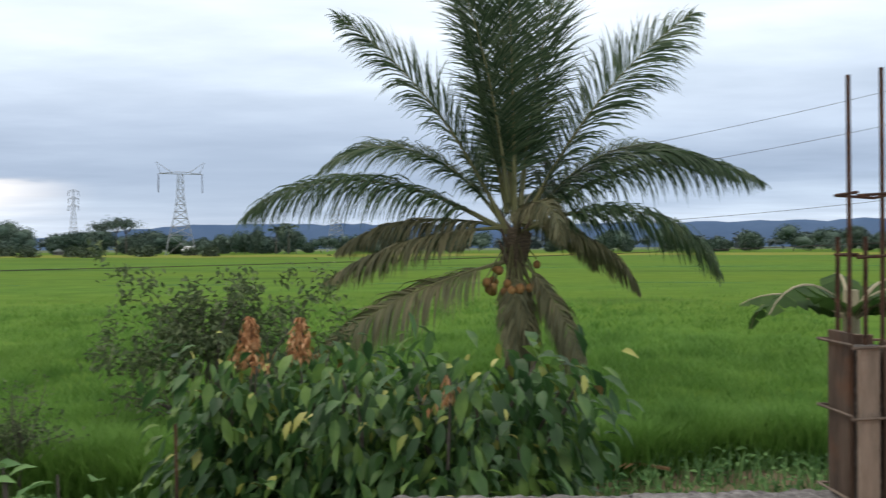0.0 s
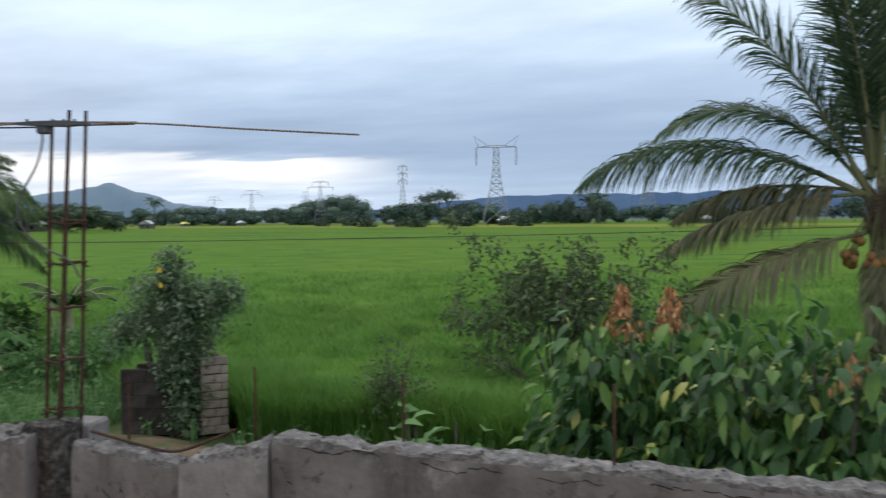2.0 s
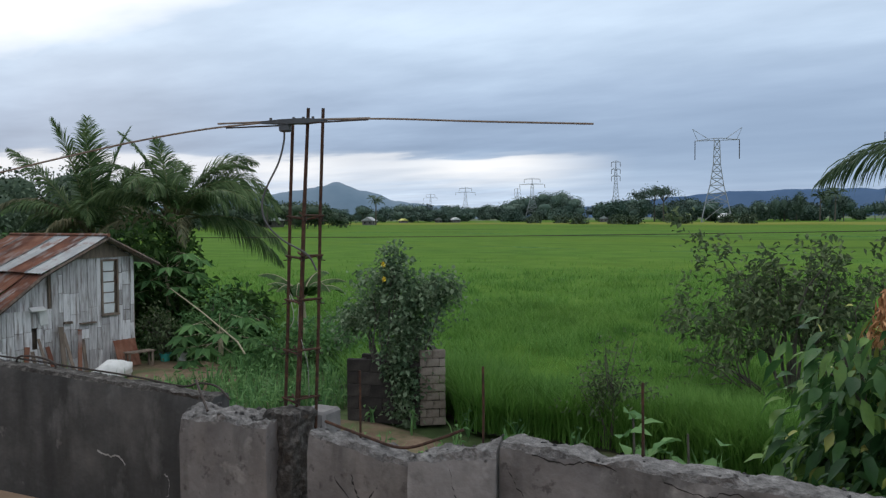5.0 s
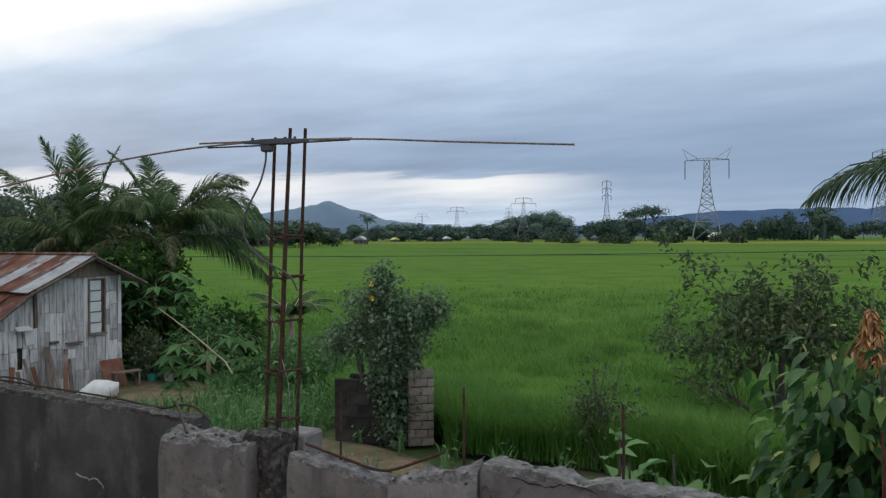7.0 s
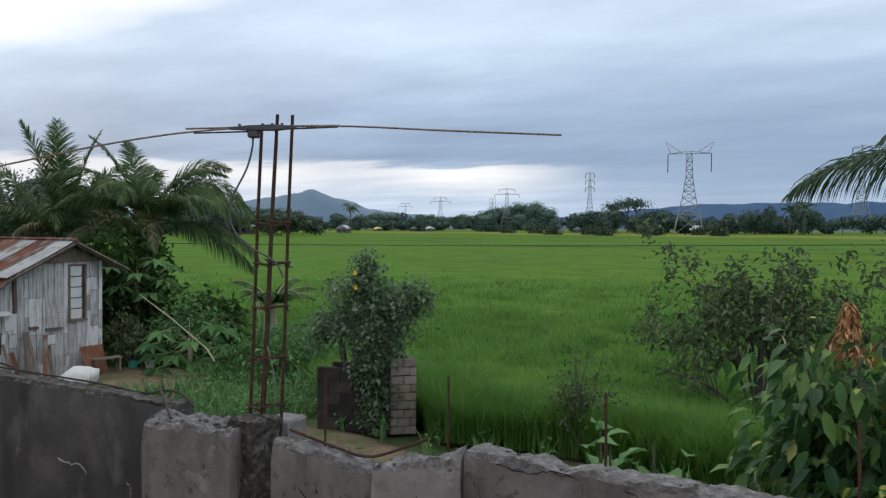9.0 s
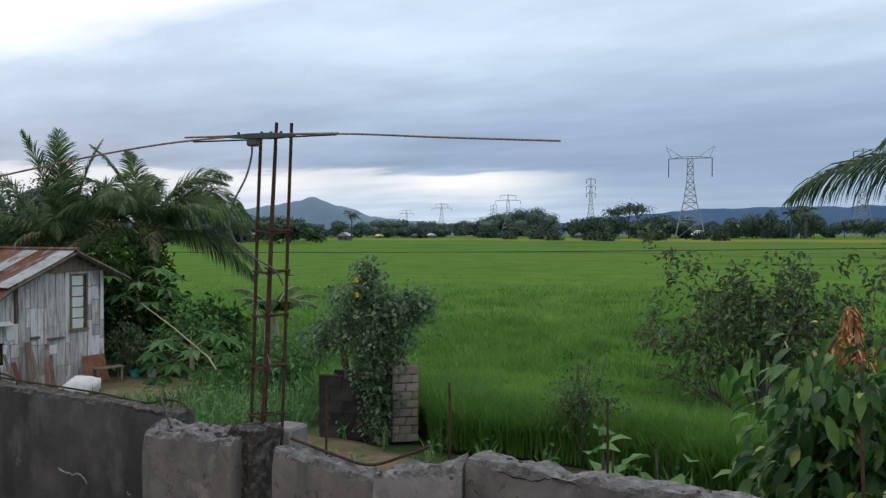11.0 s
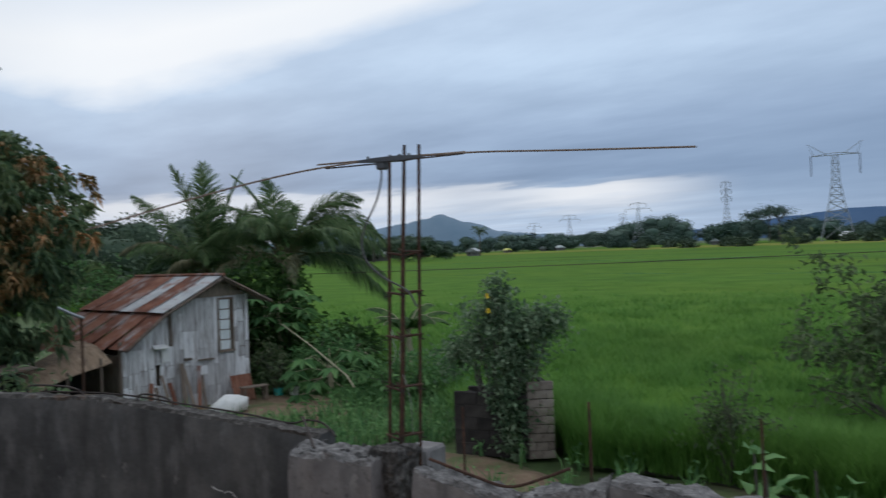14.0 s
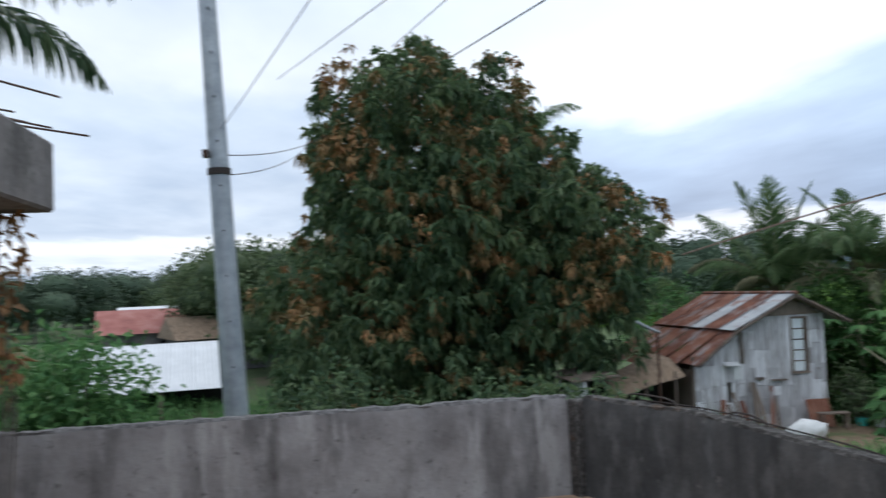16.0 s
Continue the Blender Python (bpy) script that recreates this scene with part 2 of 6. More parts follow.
class Build:
    """Collects boxes, tubes and panels for one mesh."""

    def __init__(self):
        self.v, self.f3, self.f4, self.n = [], [], [], 0

    def add(self, v, f4=(), f3=()):
        v = np.asarray(v, float)
        if len(f4):
            self.f4.append(np.asarray(f4) + self.n)
        if len(f3):
            self.f3.append(np.asarray(f3) + self.n)
        self.v.append(v)
        self.n += len(v)
        return self

    def box(self, c, s, m=None, jitter=0.0):
        x, y, z = (k / 2 for k in s)
        v = np.array([(-x, -y, -z), (x, -y, -z), (x, y, -z), (-x, y, -z), (-x, -y, z), (x, -y, z), (x, y, z), (-x, y, z)])
        if jitter:
            v += np.random.uniform(-jitter, jitter, v.shape)
        if m is not None:
            v = v @ np.array(m.to_3x3()).T
        return self.add(v + np.asarray(c), [(0, 3, 2, 1), (4, 5, 6, 7), (0, 1, 5, 4), (1, 2, 6, 5), (2, 3, 7, 6), (3, 0, 4, 7)])

    def bevel_box(self, c, s, b=0.01, m=None):
        """A box whose eight corners and twelve edges are cut."""
        h = np.asarray(s, float) / 2
        pts, idx = [], {}
        for sx in (-1, 1):
            for sy in (-1, 1):
                for sz in (-1, 1):
                    for ax in range(3):
                        p = np.array([sx, sy, sz]) * (h - b)
                        p[ax] = (sx, sy, sz)[ax] * h[ax]
                        idx[(sx, sy, sz, ax)] = len(pts)
                        pts.append(p)
        f4, f3 = [], []
        for ax in range(3):
            o = [k for k in range(3) if k != ax]
            for s_ in (-1, 1):
                q = []
                for a, b_ in ((-1, -1), (1, -1), (1, 1), (-1, 1)):
                    k = [0, 0, 0]
                    k[ax], k[o[0]], k[o[1]] = s_, a, b_
                    q.append(idx[(*k, ax)])
                f4.append(q)
            for a in (-1, 1):
                for b_ in (-1, 1):
                    k0, k1 = [0, 0, 0], [0, 0, 0]
                    k0[ax], k1[ax] = -1, 1
                    for k in (k0, k1):
                        k[o[0]], k[o[1]] = a, b_
                    f4.append([idx[(*k0, o[0])], idx[(*k0, o[1])], idx[(*k1, o[1])], idx[(*k1, o[0])]])
        for sx in (-1, 1):
            for sy in (-1, 1):
                for sz in (-1, 1):
                    f3.append([idx[(sx, sy, sz, a)] for a in range(3)])
        v = np.array(pts)
        if m is not None:
            v = v @ np.array(m.to_3x3()).T
        return self.add(v + np.asarray(c), f4, f3)

    def tube(self, pts, r, n=6, cap=True):
        """A tube along points, with one radius or one for each point."""
        p = np.asarray(pts, float)
        k = len(p)
        r = np.full(k, r, float) if np.isscalar(r) else np.asarray(r, float)
        t = np.gradient(p, axis=0)
        t /= np.linalg.norm(t, axis=1)[:, None] + 1e-12
        up = np.array([0, 0, 1.0]) if abs(t[0, 2]) < 0.9 else np.array([1.0, 0, 0])
        a = np.cross(t, up)
        a /= np.linalg.norm(a, axis=1)[:, None] + 1e-9
        b = np.cross(t, a)
        ang = np.arange(n) * 2 * np.pi / n
        ring = p[:, None] + r[:, None, None] * (np.cos(ang)[None, :, None] * a[:, None] + np.sin(ang)[None, :, None] * b[:, None])
        v = ring.reshape(-1, 3)
        i, j = np.meshgrid(np.arange(k - 1), np.arange(n), indexing="ij")
        q = np.stack([i * n + j, i * n + (j + 1) % n, (i + 1) * n + (j + 1) % n, (i + 1) * n + j], -1).reshape(-1, 4)
        f3 = []
        if cap:
            v = np.vstack([v, p[0], p[-1]])
            f3 = [(k * n, (j + 1) % n, j) for j in range(n)] + [(k * n + 1, (k - 1) * n + j, (k - 1) * n + (j + 1) % n) for j in range(n)]
        return self.add(v, q, f3)

    def mesh(self, name, smooth=False):
        fs = []
        if self.f4:
            fs.append(np.concatenate(self.f4))
        if self.f3:
            fs.append(np.concatenate(self.f3))
        me = mesh_np(name, np.concatenate(self.v), fs, smooth)
        if not smooth and len(me.polygons) < 3000:
            me.set_sharp_from_angle(angle=radians(44))
        return me


def part(name, me, mat, parent=None, label=""):
    if isinstance(me, Build):
        me = me.mesh(name)
    me.materials.clear()
    me.materials.append(mat)
    ob = new(name, me)
    ob.parent = parent
    return tagged(ob, label)


def thing(name, at, label, category, group="", kind="", rz=0.0):
    ob = new(name)
    ob.matrix_world = pose(*at, 0, 0, rz)
    ob.empty_display_size = 0.1
    return tagged(ob, label, category, group, kind)


def solid(name, me, mat, label, category, group="", kind=""):
    return tagged(part(name, me, mat), label, category, group, kind)


def arc(p, q, sag, n=12):
    """Points of a hanging line from p to q."""
    p, q = np.array(p, float), np.array(q, float)
    s = np.linspace(0, 1, n)[:, None]
    out = p + (q - p) * s
    out[:, 2] -= (4 * sag * s * (1 - s))[:, 0]
    return out


def smooth_path(pts, n=24):
    """A rounded line through points (Catmull-Rom)."""
    p = np.array(pts, float)
    p = np.vstack([2 * p[0] - p[1], p, 2 * p[-1] - p[-2]])
    out = []
    k = len(p) - 3
    for s in np.linspace(0, k - 1e-6, n):
        i, u = int(s), s - int(s)
        a, b, c, d = p[i:i + 4]
        out.append(0.5 * (2 * b + (c - a) * u + (2 * a - 5 * b + 4 * c - d) * u * u + (3 * b - 3 * c + d - a) * u ** 3))
    return np.array(out)

# ---- ground ----
def grid(x0, x1, y0, y1, nx, ny, z):
    xs, ys = np.linspace(x0, x1, nx + 1), np.linspace(y0, y1, ny + 1)
    X, Y = np.meshgrid(xs, ys, indexing="ij")
    v = np.stack([X, Y, z(X, Y)], -1).reshape(-1, 3)
    i, j = np.meshgrid(np.arange(nx), np.arange(ny), indexing="ij")
    a = i * (ny + 1) + j
    return v, np.stack([a, a + ny + 1, a + ny + 2, a + 1], -1).reshape(-1, 4)


def field_edge(x):
    """The near edge of the rice field, as y over x."""
    x = np.asarray(x, float)
    return 10.3 + 0.25 * np.sin(x * 0.9) + np.where(x < -8.5, (-8.5 - x) * 0.55, 0) + np.clip((x - 1.6) * 0.6, 0, 1.5) + 0.95 * np.exp(-((x + 8.35) / 0.95) ** 4)


M["ground"] = overlay(overlay(material("meadow_ground", [(0.035, 0.06, 0.018), (0.06, 0.10, 0.028), (0.09, 0.13, 0.04)], 0.9, 0.95, bump=0.8, bump_scale=9), (0.13, 0.095, 0.06), 0.35, 0.56, 0.66, amount=0.75), (0.04, 0.05, 0.02), 4, 0.5, 0.7, amount=0.6)
r = np.concatenate([np.linspace(0, 60, 61), np.geomspace(64, 4800, 40)])
a = np.linspace(0, 2 * np.pi, 97)[:-1]
R, A = np.meshgrid(r, a, indexing="ij")
gv = np.stack([R * np.cos(A) - 6, R * np.sin(A) + 4, np.where(R < 60, 0.05 * np.sin(R * np.cos(A) * 1.3) * np.cos(R * np.sin(A) * 1.1), 0) - 0.03], -1).reshape(-1, 3)
i, j = np.meshgrid(np.arange(len(r) - 1), np.arange(96), indexing="ij")
gq = np.stack([i * 96 + j, (i + 1) * 96 + j, (i + 1) * 96 + (j + 1) % 96, i * 96 + (j + 1) % 96], -1).reshape(-1, 4)
solid("ground", mesh_np("ground", gv, gq, True), M["ground"], "grassy earth ground round the yard and fields", "ground", kind="structure")

# ---- deck and its parapets ----
DECK = 1.48
floor_b = Build().box((-1.7, -0.7, DECK - 0.12), (11.2, 7.9, 0.24))
solid("floor", floor_b, M["floor"], "bare tan screed floor of the raised deck", "floor", kind="structure")


def ragged_wall(name, p, q, thick, za, zb, mat, label, rag=0.02, z0=0.0, dip=None):
    """A plastered wall from p to q (its inner face), with an uneven, broken top."""
    p, q = np.array(p, float), np.array(q, float)
    length = np.linalg.norm(q - p)
    k = max(4, int(length / 0.022))
    s = np.linspace(0, 1, k + 1)
    d = (q - p) / length
    nrm = np.array([-d[1], d[0]])
    top = za + (zb - za) * s + (dip(s) if dip else 0)
    ph = np.random.uniform(0, 9)
    wob = np.array([noise.fractal(Vector((t_ * length * 3.1 + ph, 0, 0)), 1.0, 2.0, 4) for t_ in s])
    wob2 = np.array([noise.fractal(Vector((t_ * length * 5 + ph, 7, 0)), 1.0, 2.0, 4) for t_ in s])

    def line(off, z):
        xy = p[None] + d[None] * (s * length)[:, None] + nrm[None] * np.asarray(off).reshape(-1, 1)
        return np.column_stack([xy, np.broadcast_to(z, len(s))])
    zero = np.zeros(k + 1)
    chip = np.array([max(0.0, noise.fractal(Vector((t_ * length * 3.3 + ph, 3, 1)), 0.8, 2.1, 4) - 0.22) for t_ in s])
    top = top - rag * 1.6 * chip + rag * 0.12 * np.random.uniform(-1, 1, k + 1)
    face = [line(zero, z0), line(zero + 0.004 * wob, top - 0.10 + rag * 0.4 * wob), line(zero + 0.006 + 0.02 * np.abs(wob2) + 0.05 * chip, top - 0.02 + rag * wob)]
    crest = [face[2]]
    rows_n = max(4, int(thick / 0.022))
    for r_ in range(1, rows_n):
        u_ = r_ / rows_n
        lumpy = np.array([0.8 * noise.fractal(Vector((t_ * length * 8 + ph, u_ * thick * 8, 2)), 0.9, 2.0, 3) + 0.65 * abs(noise.noise(Vector((t_ * length * 26 + ph, u_ * thick * 26, 5)))) for t_ in s])
        crest.append(line(zero + thick * u_ + 0.006 * np.random.uniform(-1, 1, k + 1), top - rag * 0.5 * chip + rag * 1.15 * lumpy + rag * 0.18 * np.random.uniform(-1, 1, k + 1)))
    crest.append(line(zero + thick - 0.01, top - 0.015 + rag * wob2))
    back = [crest[-1], line(zero + thick, z0)]

    def strip(rows, close=False):
        n = k + 1
        v = np.concatenate(rows)
        f = [(r_ * n + c, r_ * n + c + 1, (r_ + 1) * n + c + 1, (r_ + 1) * n + c) for r_ in range(len(rows) - 1) for c in range(k)]
        return v, np.array(f)
    b = Build()
    b.add(*strip(face))
    b.add(*strip(back))
    for e in (0, -1):
        ring = np.array([r_[e] for r_ in face + crest[1:] + back[1:]])
        b.add(ring, [], [(0, m_, m_ + 1) for m_ in range(1, len(ring) - 1)])
    w = solid(name, b, mat, label, "wall", kind="structure")
    part("broken_top", Build().add(*strip(crest)), M["rough_concrete" if mat == M["plaster_dark"] else "broken_top"], w, "broken mortar along the wall's top")
    return w


np.random.seed(5)
ragged_wall("wall_west", (-7.22, -4.6), (-7.135, 2.20), 0.15, 2.27, 2.295, M["plaster_pale"], "grey cement-plastered parapet with damp streaks", 0.012)
ragged_wall("wall_north_corner", (-7.065, 2.302), (-6.05, 2.75), 0.15, 2.29, 2.28, M["plaster_dark"], "dark stained parapet running to the corner", 0.01)
ragged_wall("wall_north_far", (-6.045, 2.75), (-4.12, 3.08), 0.15, 2.28, 2.21, M["plaster_dark"], "dark stained parapet with a pale crack", 0.01)
ragged_wall("wall_block", (-4.10, 2.86), (-3.585, 2.965), 0.24, 2.17, 2.16, M["plaster"], "short thick plastered wall end, broken on top", 0.034)
ragged_wall("wall_low", (-3.335, 2.99), (-2.76, 3.03), 0.16, 2.16, 2.10, M["plaster"], "low broken stretch of plastered parapet", 0.022)
ragged_wall("wall_patch", (-2.76, 3.005), (-2.40, 3.135), 0.18, 2.12, 2.185, M["plaster_patch"], "pale patched wall end with a crack", 0.03)
ragged_wall("wall_north_near", (-2.40, 3.165), (4.05, 3.22), 0.16, 2.215, 2.23, M["plaster"], "grey plastered parapet with a crumbling cap", 0.017)
ragged_wall("wall_east", (3.9, 3.2), (3.9, -4.6), 0.15, 2.25, 2.25, M["plaster"], "grey plastered parapet", 0.015)
# dark filler added as the shaded seam where the two parapets meet
solid("corner_post", Build().bevel_box((-7.125, 2.285, 1.13), (0.14, 0.14, 2.26), 0.012, pose(0, 0, 0, 0, 0, 20)), M["rough_concrete"], "dark filler added for the shaded gap in the parapet's corner", "post", kind="structure")
# loose lumps of mortar on the broken tops
np.random.seed(15)
lump_me = []
for k in range(6):
    bm = bmesh.new()
    bmesh.ops.create_icosphere(bm, subdivisions=1, radius=1)
    for v_ in bm.verts:
        v_.co = Vector((round(v_.co.x * 1.6) / 1.6, v_.co.y * 0.8, v_.co.z * 0.55)) * np.random.uniform(0.7, 1.15)
    me = bpy.data.meshes.new("mortar_lump")
    bm.to_mesh(me)
    bm.free()
    lump_me.append(me)
for wall, count, smin, smax in (("wall_block", 30, 0.008, 0.024), ("wall_low", 20, 0.006, 0.016), ("wall_patch", 22, 0.006, 0.02), ("wall_north_near", 60, 0.005, 0.014), ("wall_north_far", 20, 0.004, 0.009)):
    w_ = bpy.data.objects[wall]
    top = [c for c in w_.children if c.name.startswith("broken_top")][0]
    co = np.array([v_.co for v_ in top.data.vertices])
    if wall == "wall_north_near":
        co = co[co[:, 0] < 1.4]
    for p_ in co[np.random.randint(0, len(co), count)]:
        o = part("mortar_lump", lump_me[np.random.randint(6)], M["broken_top"], w_)
        r_ = np.random.uniform(smin, smax)
        o.matrix_basis = Matrix.LocRotScale(Vector(p_) + Vector((0, 0.006, r_ * 0.15)), Euler(np.random.uniform(-0.5, 0.5, 3) + (0, 0, np.random.uniform(0, 6))), (r_, r_, r_))
hb = Build().box((-1.7, -4.75, 2.2), (11.2, 0.2, 4.4))
solid("wall_house", hb, M["plaster"], "plain plastered wall of the house behind the deck", "wall", kind="structure")

# canopy slab of the house, with bars left standing out
slab = thing("canopy_slab", (-3.9, -3.2, 3.86), "concrete canopy slab with bar ends on top", "canopy", kind="structure")
part("slab", Build().bevel_box((0, 0, 0.23), (5.0, 3.3, 0.48), 0.02), M["plaster"], slab)

# ---- unfinished column with its reinforcement ----
def rebar(b, pts, r=0.008, ribs=False):
    b.tube(pts, r, 6)
    return b


col = thing("concrete_column", (-3.46, 3.14, 0), "rough unfinished concrete column with rusty bars standing out", "column")
cv = Build()
zs = np.concatenate([np.linspace(0, 1.4, 6), np.linspace(1.45, 2.2, 44)])
ring = []
for z in zs:
    row = []
    for t_ in np.linspace(0, 2 * np.pi, 44, endpoint=False):
        c, s = math.cos(t_), math.sin(t_)
        m_ = 1 / max(abs(c), abs(s))
        rr = 0.085 * min(m_, 1.3)
        n_ = noise.fractal(Vector((c * 2.2, s * 2.2, z * 14)), 0.8, 2.0, 5) * 0.026
        top = 0.02 * noise.noise(Vector((c * 5, s * 5, 3))) if z > 2.15 else 0
        row.append((c * (rr + n_) - 0.150, s * (rr * 1.1 + n_) + 0.01, z + top))
    ring.append(row)
v = np.array(ring).reshape(-1, 3)
nn = 44
q = [(i * nn + j, i * nn + (j + 1) % nn, (i + 1) * nn + (j + 1) % nn, (i + 1) * nn + j) for i in range(len(zs) - 1) for j in range(nn)]
v = np.vstack([v, (-0.150, 0.01, 2.22)])
cv.add(v, q, [((len(zs) - 1) * nn + j, (len(zs) - 1) * nn + (j + 1) % nn, len(v) - 1) for j in range(nn)])
part("shaft", cv.mesh("shaft"), M["rough_concrete"], col)
BAR = [(-0.06, 0.08), (-0.165, 0.08), (-0.06, 0.185), (-0.165, 0.185)]
SPLAY = (-0.082, -0.062, -0.056, -0.07)     # how far each foot stands aside of its head


def bar_at(k, z):
    """Where bar k passes at height z, in the column's own measure."""
    bx, by = BAR[k]
    off = SPLAY[k] * (3.68 - z) / 1.48
    return np.array([bx + 0.837 * off, by + 0.546 * off, z])


for k, top in enumerate((3.70, 3.63, 3.71, 3.60)):
    part("bar", Build().tube([bar_at(k, 1.9), bar_at(k, 2.6) + (0.003, 0, 0), bar_at(k, 3.2) - (0.003, 0, 0), bar_at(k, top)], 0.0085, 7), M["rust"], col)
out_ = {0: (0.009, -0.011), 1: (-0.012, -0.009), 2: (0.012, 0.009), 3: (-0.009, 0.011)}
for z in (2.235, 2.48, 2.735, 2.955, 3.155):
    loop = [bar_at(k, z + dz_) + (*out_[k], 0) for k, dz_ in ((0, 0.0), (1, 0.012), (3, -0.006), (2, 0.014), (0, 0.016))] + [bar_at(0, z + 0.03) + (-0.05, 0.02, 0)]
    part("stirrup", Build().tube(loop, 0.0055, 5), M["rust"], col)
    for k in (0, 1, 2):
        c_ = bar_at(k, z)
        knot = [c_ + (0.013 * math.cos(a_), 0.013 * math.sin(a_), 0.012 * math.sin(a_ * 1.7 + k)) for a_ in np.linspace(0, 9, 14)] + [c_ + (0.02 * out_[k][0] / 0.01, 0.02 * out_[k][1] / 0.01, -0.012)]
        part("tie_wire", Build().tube(knot, 0.0026, 4), M["dark_steel"], col)
# aerial tied to the bars: a plastic hub, long and short rods, and its lead
M["rod"] = material("weathered_rod", [(0.12, 0.085, 0.065), (0.22, 0.165, 0.13), (0.30, 0.24, 0.20)], 30, 0.7, metal=0.2, bump=0.2, bump_scale=200)
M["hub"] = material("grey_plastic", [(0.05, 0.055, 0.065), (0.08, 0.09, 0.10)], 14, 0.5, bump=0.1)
aer = thing("tv_aerial", (-3.558, 3.158, 3.618), "dark plastic aerial hub with long thin rods, tied to the bars", "aerial", rz=23)
hub = Build()
for x0, x1, w0, w1, h0, h1 in ((-0.17, -0.06, 0.02, 0.055, 0.012, 0.022), (-0.06, 0.06, 0.055, 0.06, 0.022, 0.026), (0.06, 0.17, 0.06, 0.022, 0.026, 0.012)):
    ring_ = [(x, sy * w / 2, sz * h / 2 + 0.012) for x, w, h in ((x0, w0, h0), (x1, w1, h1)) for sy, sz in ((-1, -1), (1, -1), (1, 1), (-1, 1))]
    hub.add(ring_, [(0, 1, 5, 4), (1, 2, 6, 5), (2, 3, 7, 6), (3, 0, 4, 7), (3, 2, 1, 0), (4, 5, 6, 7)])
hub.bevel_box((-0.045, 0, -0.012), (0.055, 0.045, 0.05), 0.008)
part("hub", hub, M["hub"], aer)
for x in (-0.12, 0.0, 0.05, 0.1):
    part("screw", Build().tube([(x, 0, 0.018), (x, 0, 0.034)], 0.007, 6), M["wire"], aer)
part("long_rod", Build().tube(smooth_path([(0.1, 0.01, 0.018), (0.45, 0.02, 0.014), (0.9, 0.03, -0.012), (1.445, 0.03, -0.041)], 16), 0.005, 6), M["rod"], aer)
part("short_rod", Build().tube([(0.08, 0.02, 0.022), (0.37, 0.07, 0.026)], 0.005, 6), M["rod"], aer)
part("short_rod", Build().tube([(0.05, -0.02, 0.0), (0.39, -0.03, 0.006)], 0.0042, 6), M["dark_steel"], aer)
part("short_rod", Build().tube([(-0.1, -0.01, 0.015), (-0.42, 0.03, 0.018)], 0.005, 6), M["rod"], aer)
part("short_rod", Build().tube([(-0.02, 0.02, -0.002), (-0.36, 0.0, -0.008)], 0.0042, 6), M["dark_steel"], aer)
part("long_rod", Build().tube(smooth_path([(-0.12, 0, 0.015), (-0.49, 0.0, -0.012), (-0.89, -0.01, -0.067), (-1.34, -0.02, -0.147), (-1.87, -0.04, -0.25)], 24), 0.005, 6), M["rod"], aer)
part("lead", Build().tube(smooth_path([(-0.05, 0.0, -0.03), (-0.05, -0.01, -0.09), (-0.075, -0.02, -0.19), (-0.14, -0.02, -0.31), (-0.165, -0.02, -0.40), (-0.14, -0.02, -0.49), (-0.06, -0.01, -0.57), (0.06, 0.0, -0.64), (0.1, 0.02, -0.72)], 44), 0.0048, 6), M["wire"], aer, "hanging grey lead")
M["pale_concrete"] = material("pale_concrete", [(0.26, 0.26, 0.255), (0.38, 0.375, 0.365), (0.46, 0.455, 0.44)], 9, 0.9, bump=0.4, bump_scale=40)
solid("concrete_stub", Build().bevel_box((-3.80, 3.57, 1.05), (0.17, 0.17, 2.10), 0.015, pose(0, 0, 0, 0, 0, 8)), M["plaster_patch"], "pale square concrete post stub behind the column", "post")
for pts in ([(-3.62, 3.30, 2.23), (-3.60, 3.27, 2.42), (-3.64, 3.25, 2.60), (-3.60, 3.22, 2.74)], [(-3.63, 3.22, 2.72), (-3.66, 3.2, 2.80), (-3.62, 3.2, 2.66), (-3.68, 3.21, 2.58)]):
    solid("tangled_wire", Build().tube(smooth_path(pts, 14), 0.0022, 4), M["pale_concrete"], "loose pale tie wire tangled in the bars", "wire", "tie wires")


def crack(y_at, pts, r, mat, label, z_lift=0.0):
    """A crack line on a wall's inner face."""
    pts = [(x + np.random.uniform(-0.008, 0.008), y_at(x) - 0.001, z + np.random.uniform(-0.006, 0.006)) for x, z in smooth_path([(a_, 0, b_) for a_, b_ in pts], 18)[:, (0, 2)]]
    b = Build()
    for p_, q_ in zip(pts[:-1], pts[1:]):
        w = r * np.random.uniform(0.4, 1.3)
        b.add([(p_[0], p_[1], p_[2] - w), (q_[0], q_[1], q_[2] - w), (q_[0], q_[1], q_[2] + w), (p_[0], p_[1], p_[2] + w)], [(0, 1, 2, 3)])
    return tagged(part("crack", b, mat), label, "crack", "wall cracks", "structure")


np.random.seed(9)
FAR = lambda x: 2.75 + (x + 6.045) * (3.08 - 2.75) / (-4.12 + 6.045)
LOW = lambda x: 2.99 + (x + 3.335) * 0.07
PATCH = lambda x: 3.005 + (x + 2.76) * 0.361
EAST = lambda x: 3.165 + (x + 2.40) * 0.0085
crack(FAR, [(-4.95, 1.83), (-4.86, 1.81), (-4.80, 1.815), (-4.74, 1.77)], 0.005, M["pale_concrete"], "pale crack line in the dark plaster")
crack(FAR, [(-4.45, 1.76), (-4.42, 1.72), (-4.44, 1.62)], 0.004, M["pale_concrete"], "pale crack line in the dark plaster")
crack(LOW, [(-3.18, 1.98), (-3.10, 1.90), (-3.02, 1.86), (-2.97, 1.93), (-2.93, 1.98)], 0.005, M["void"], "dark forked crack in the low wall")
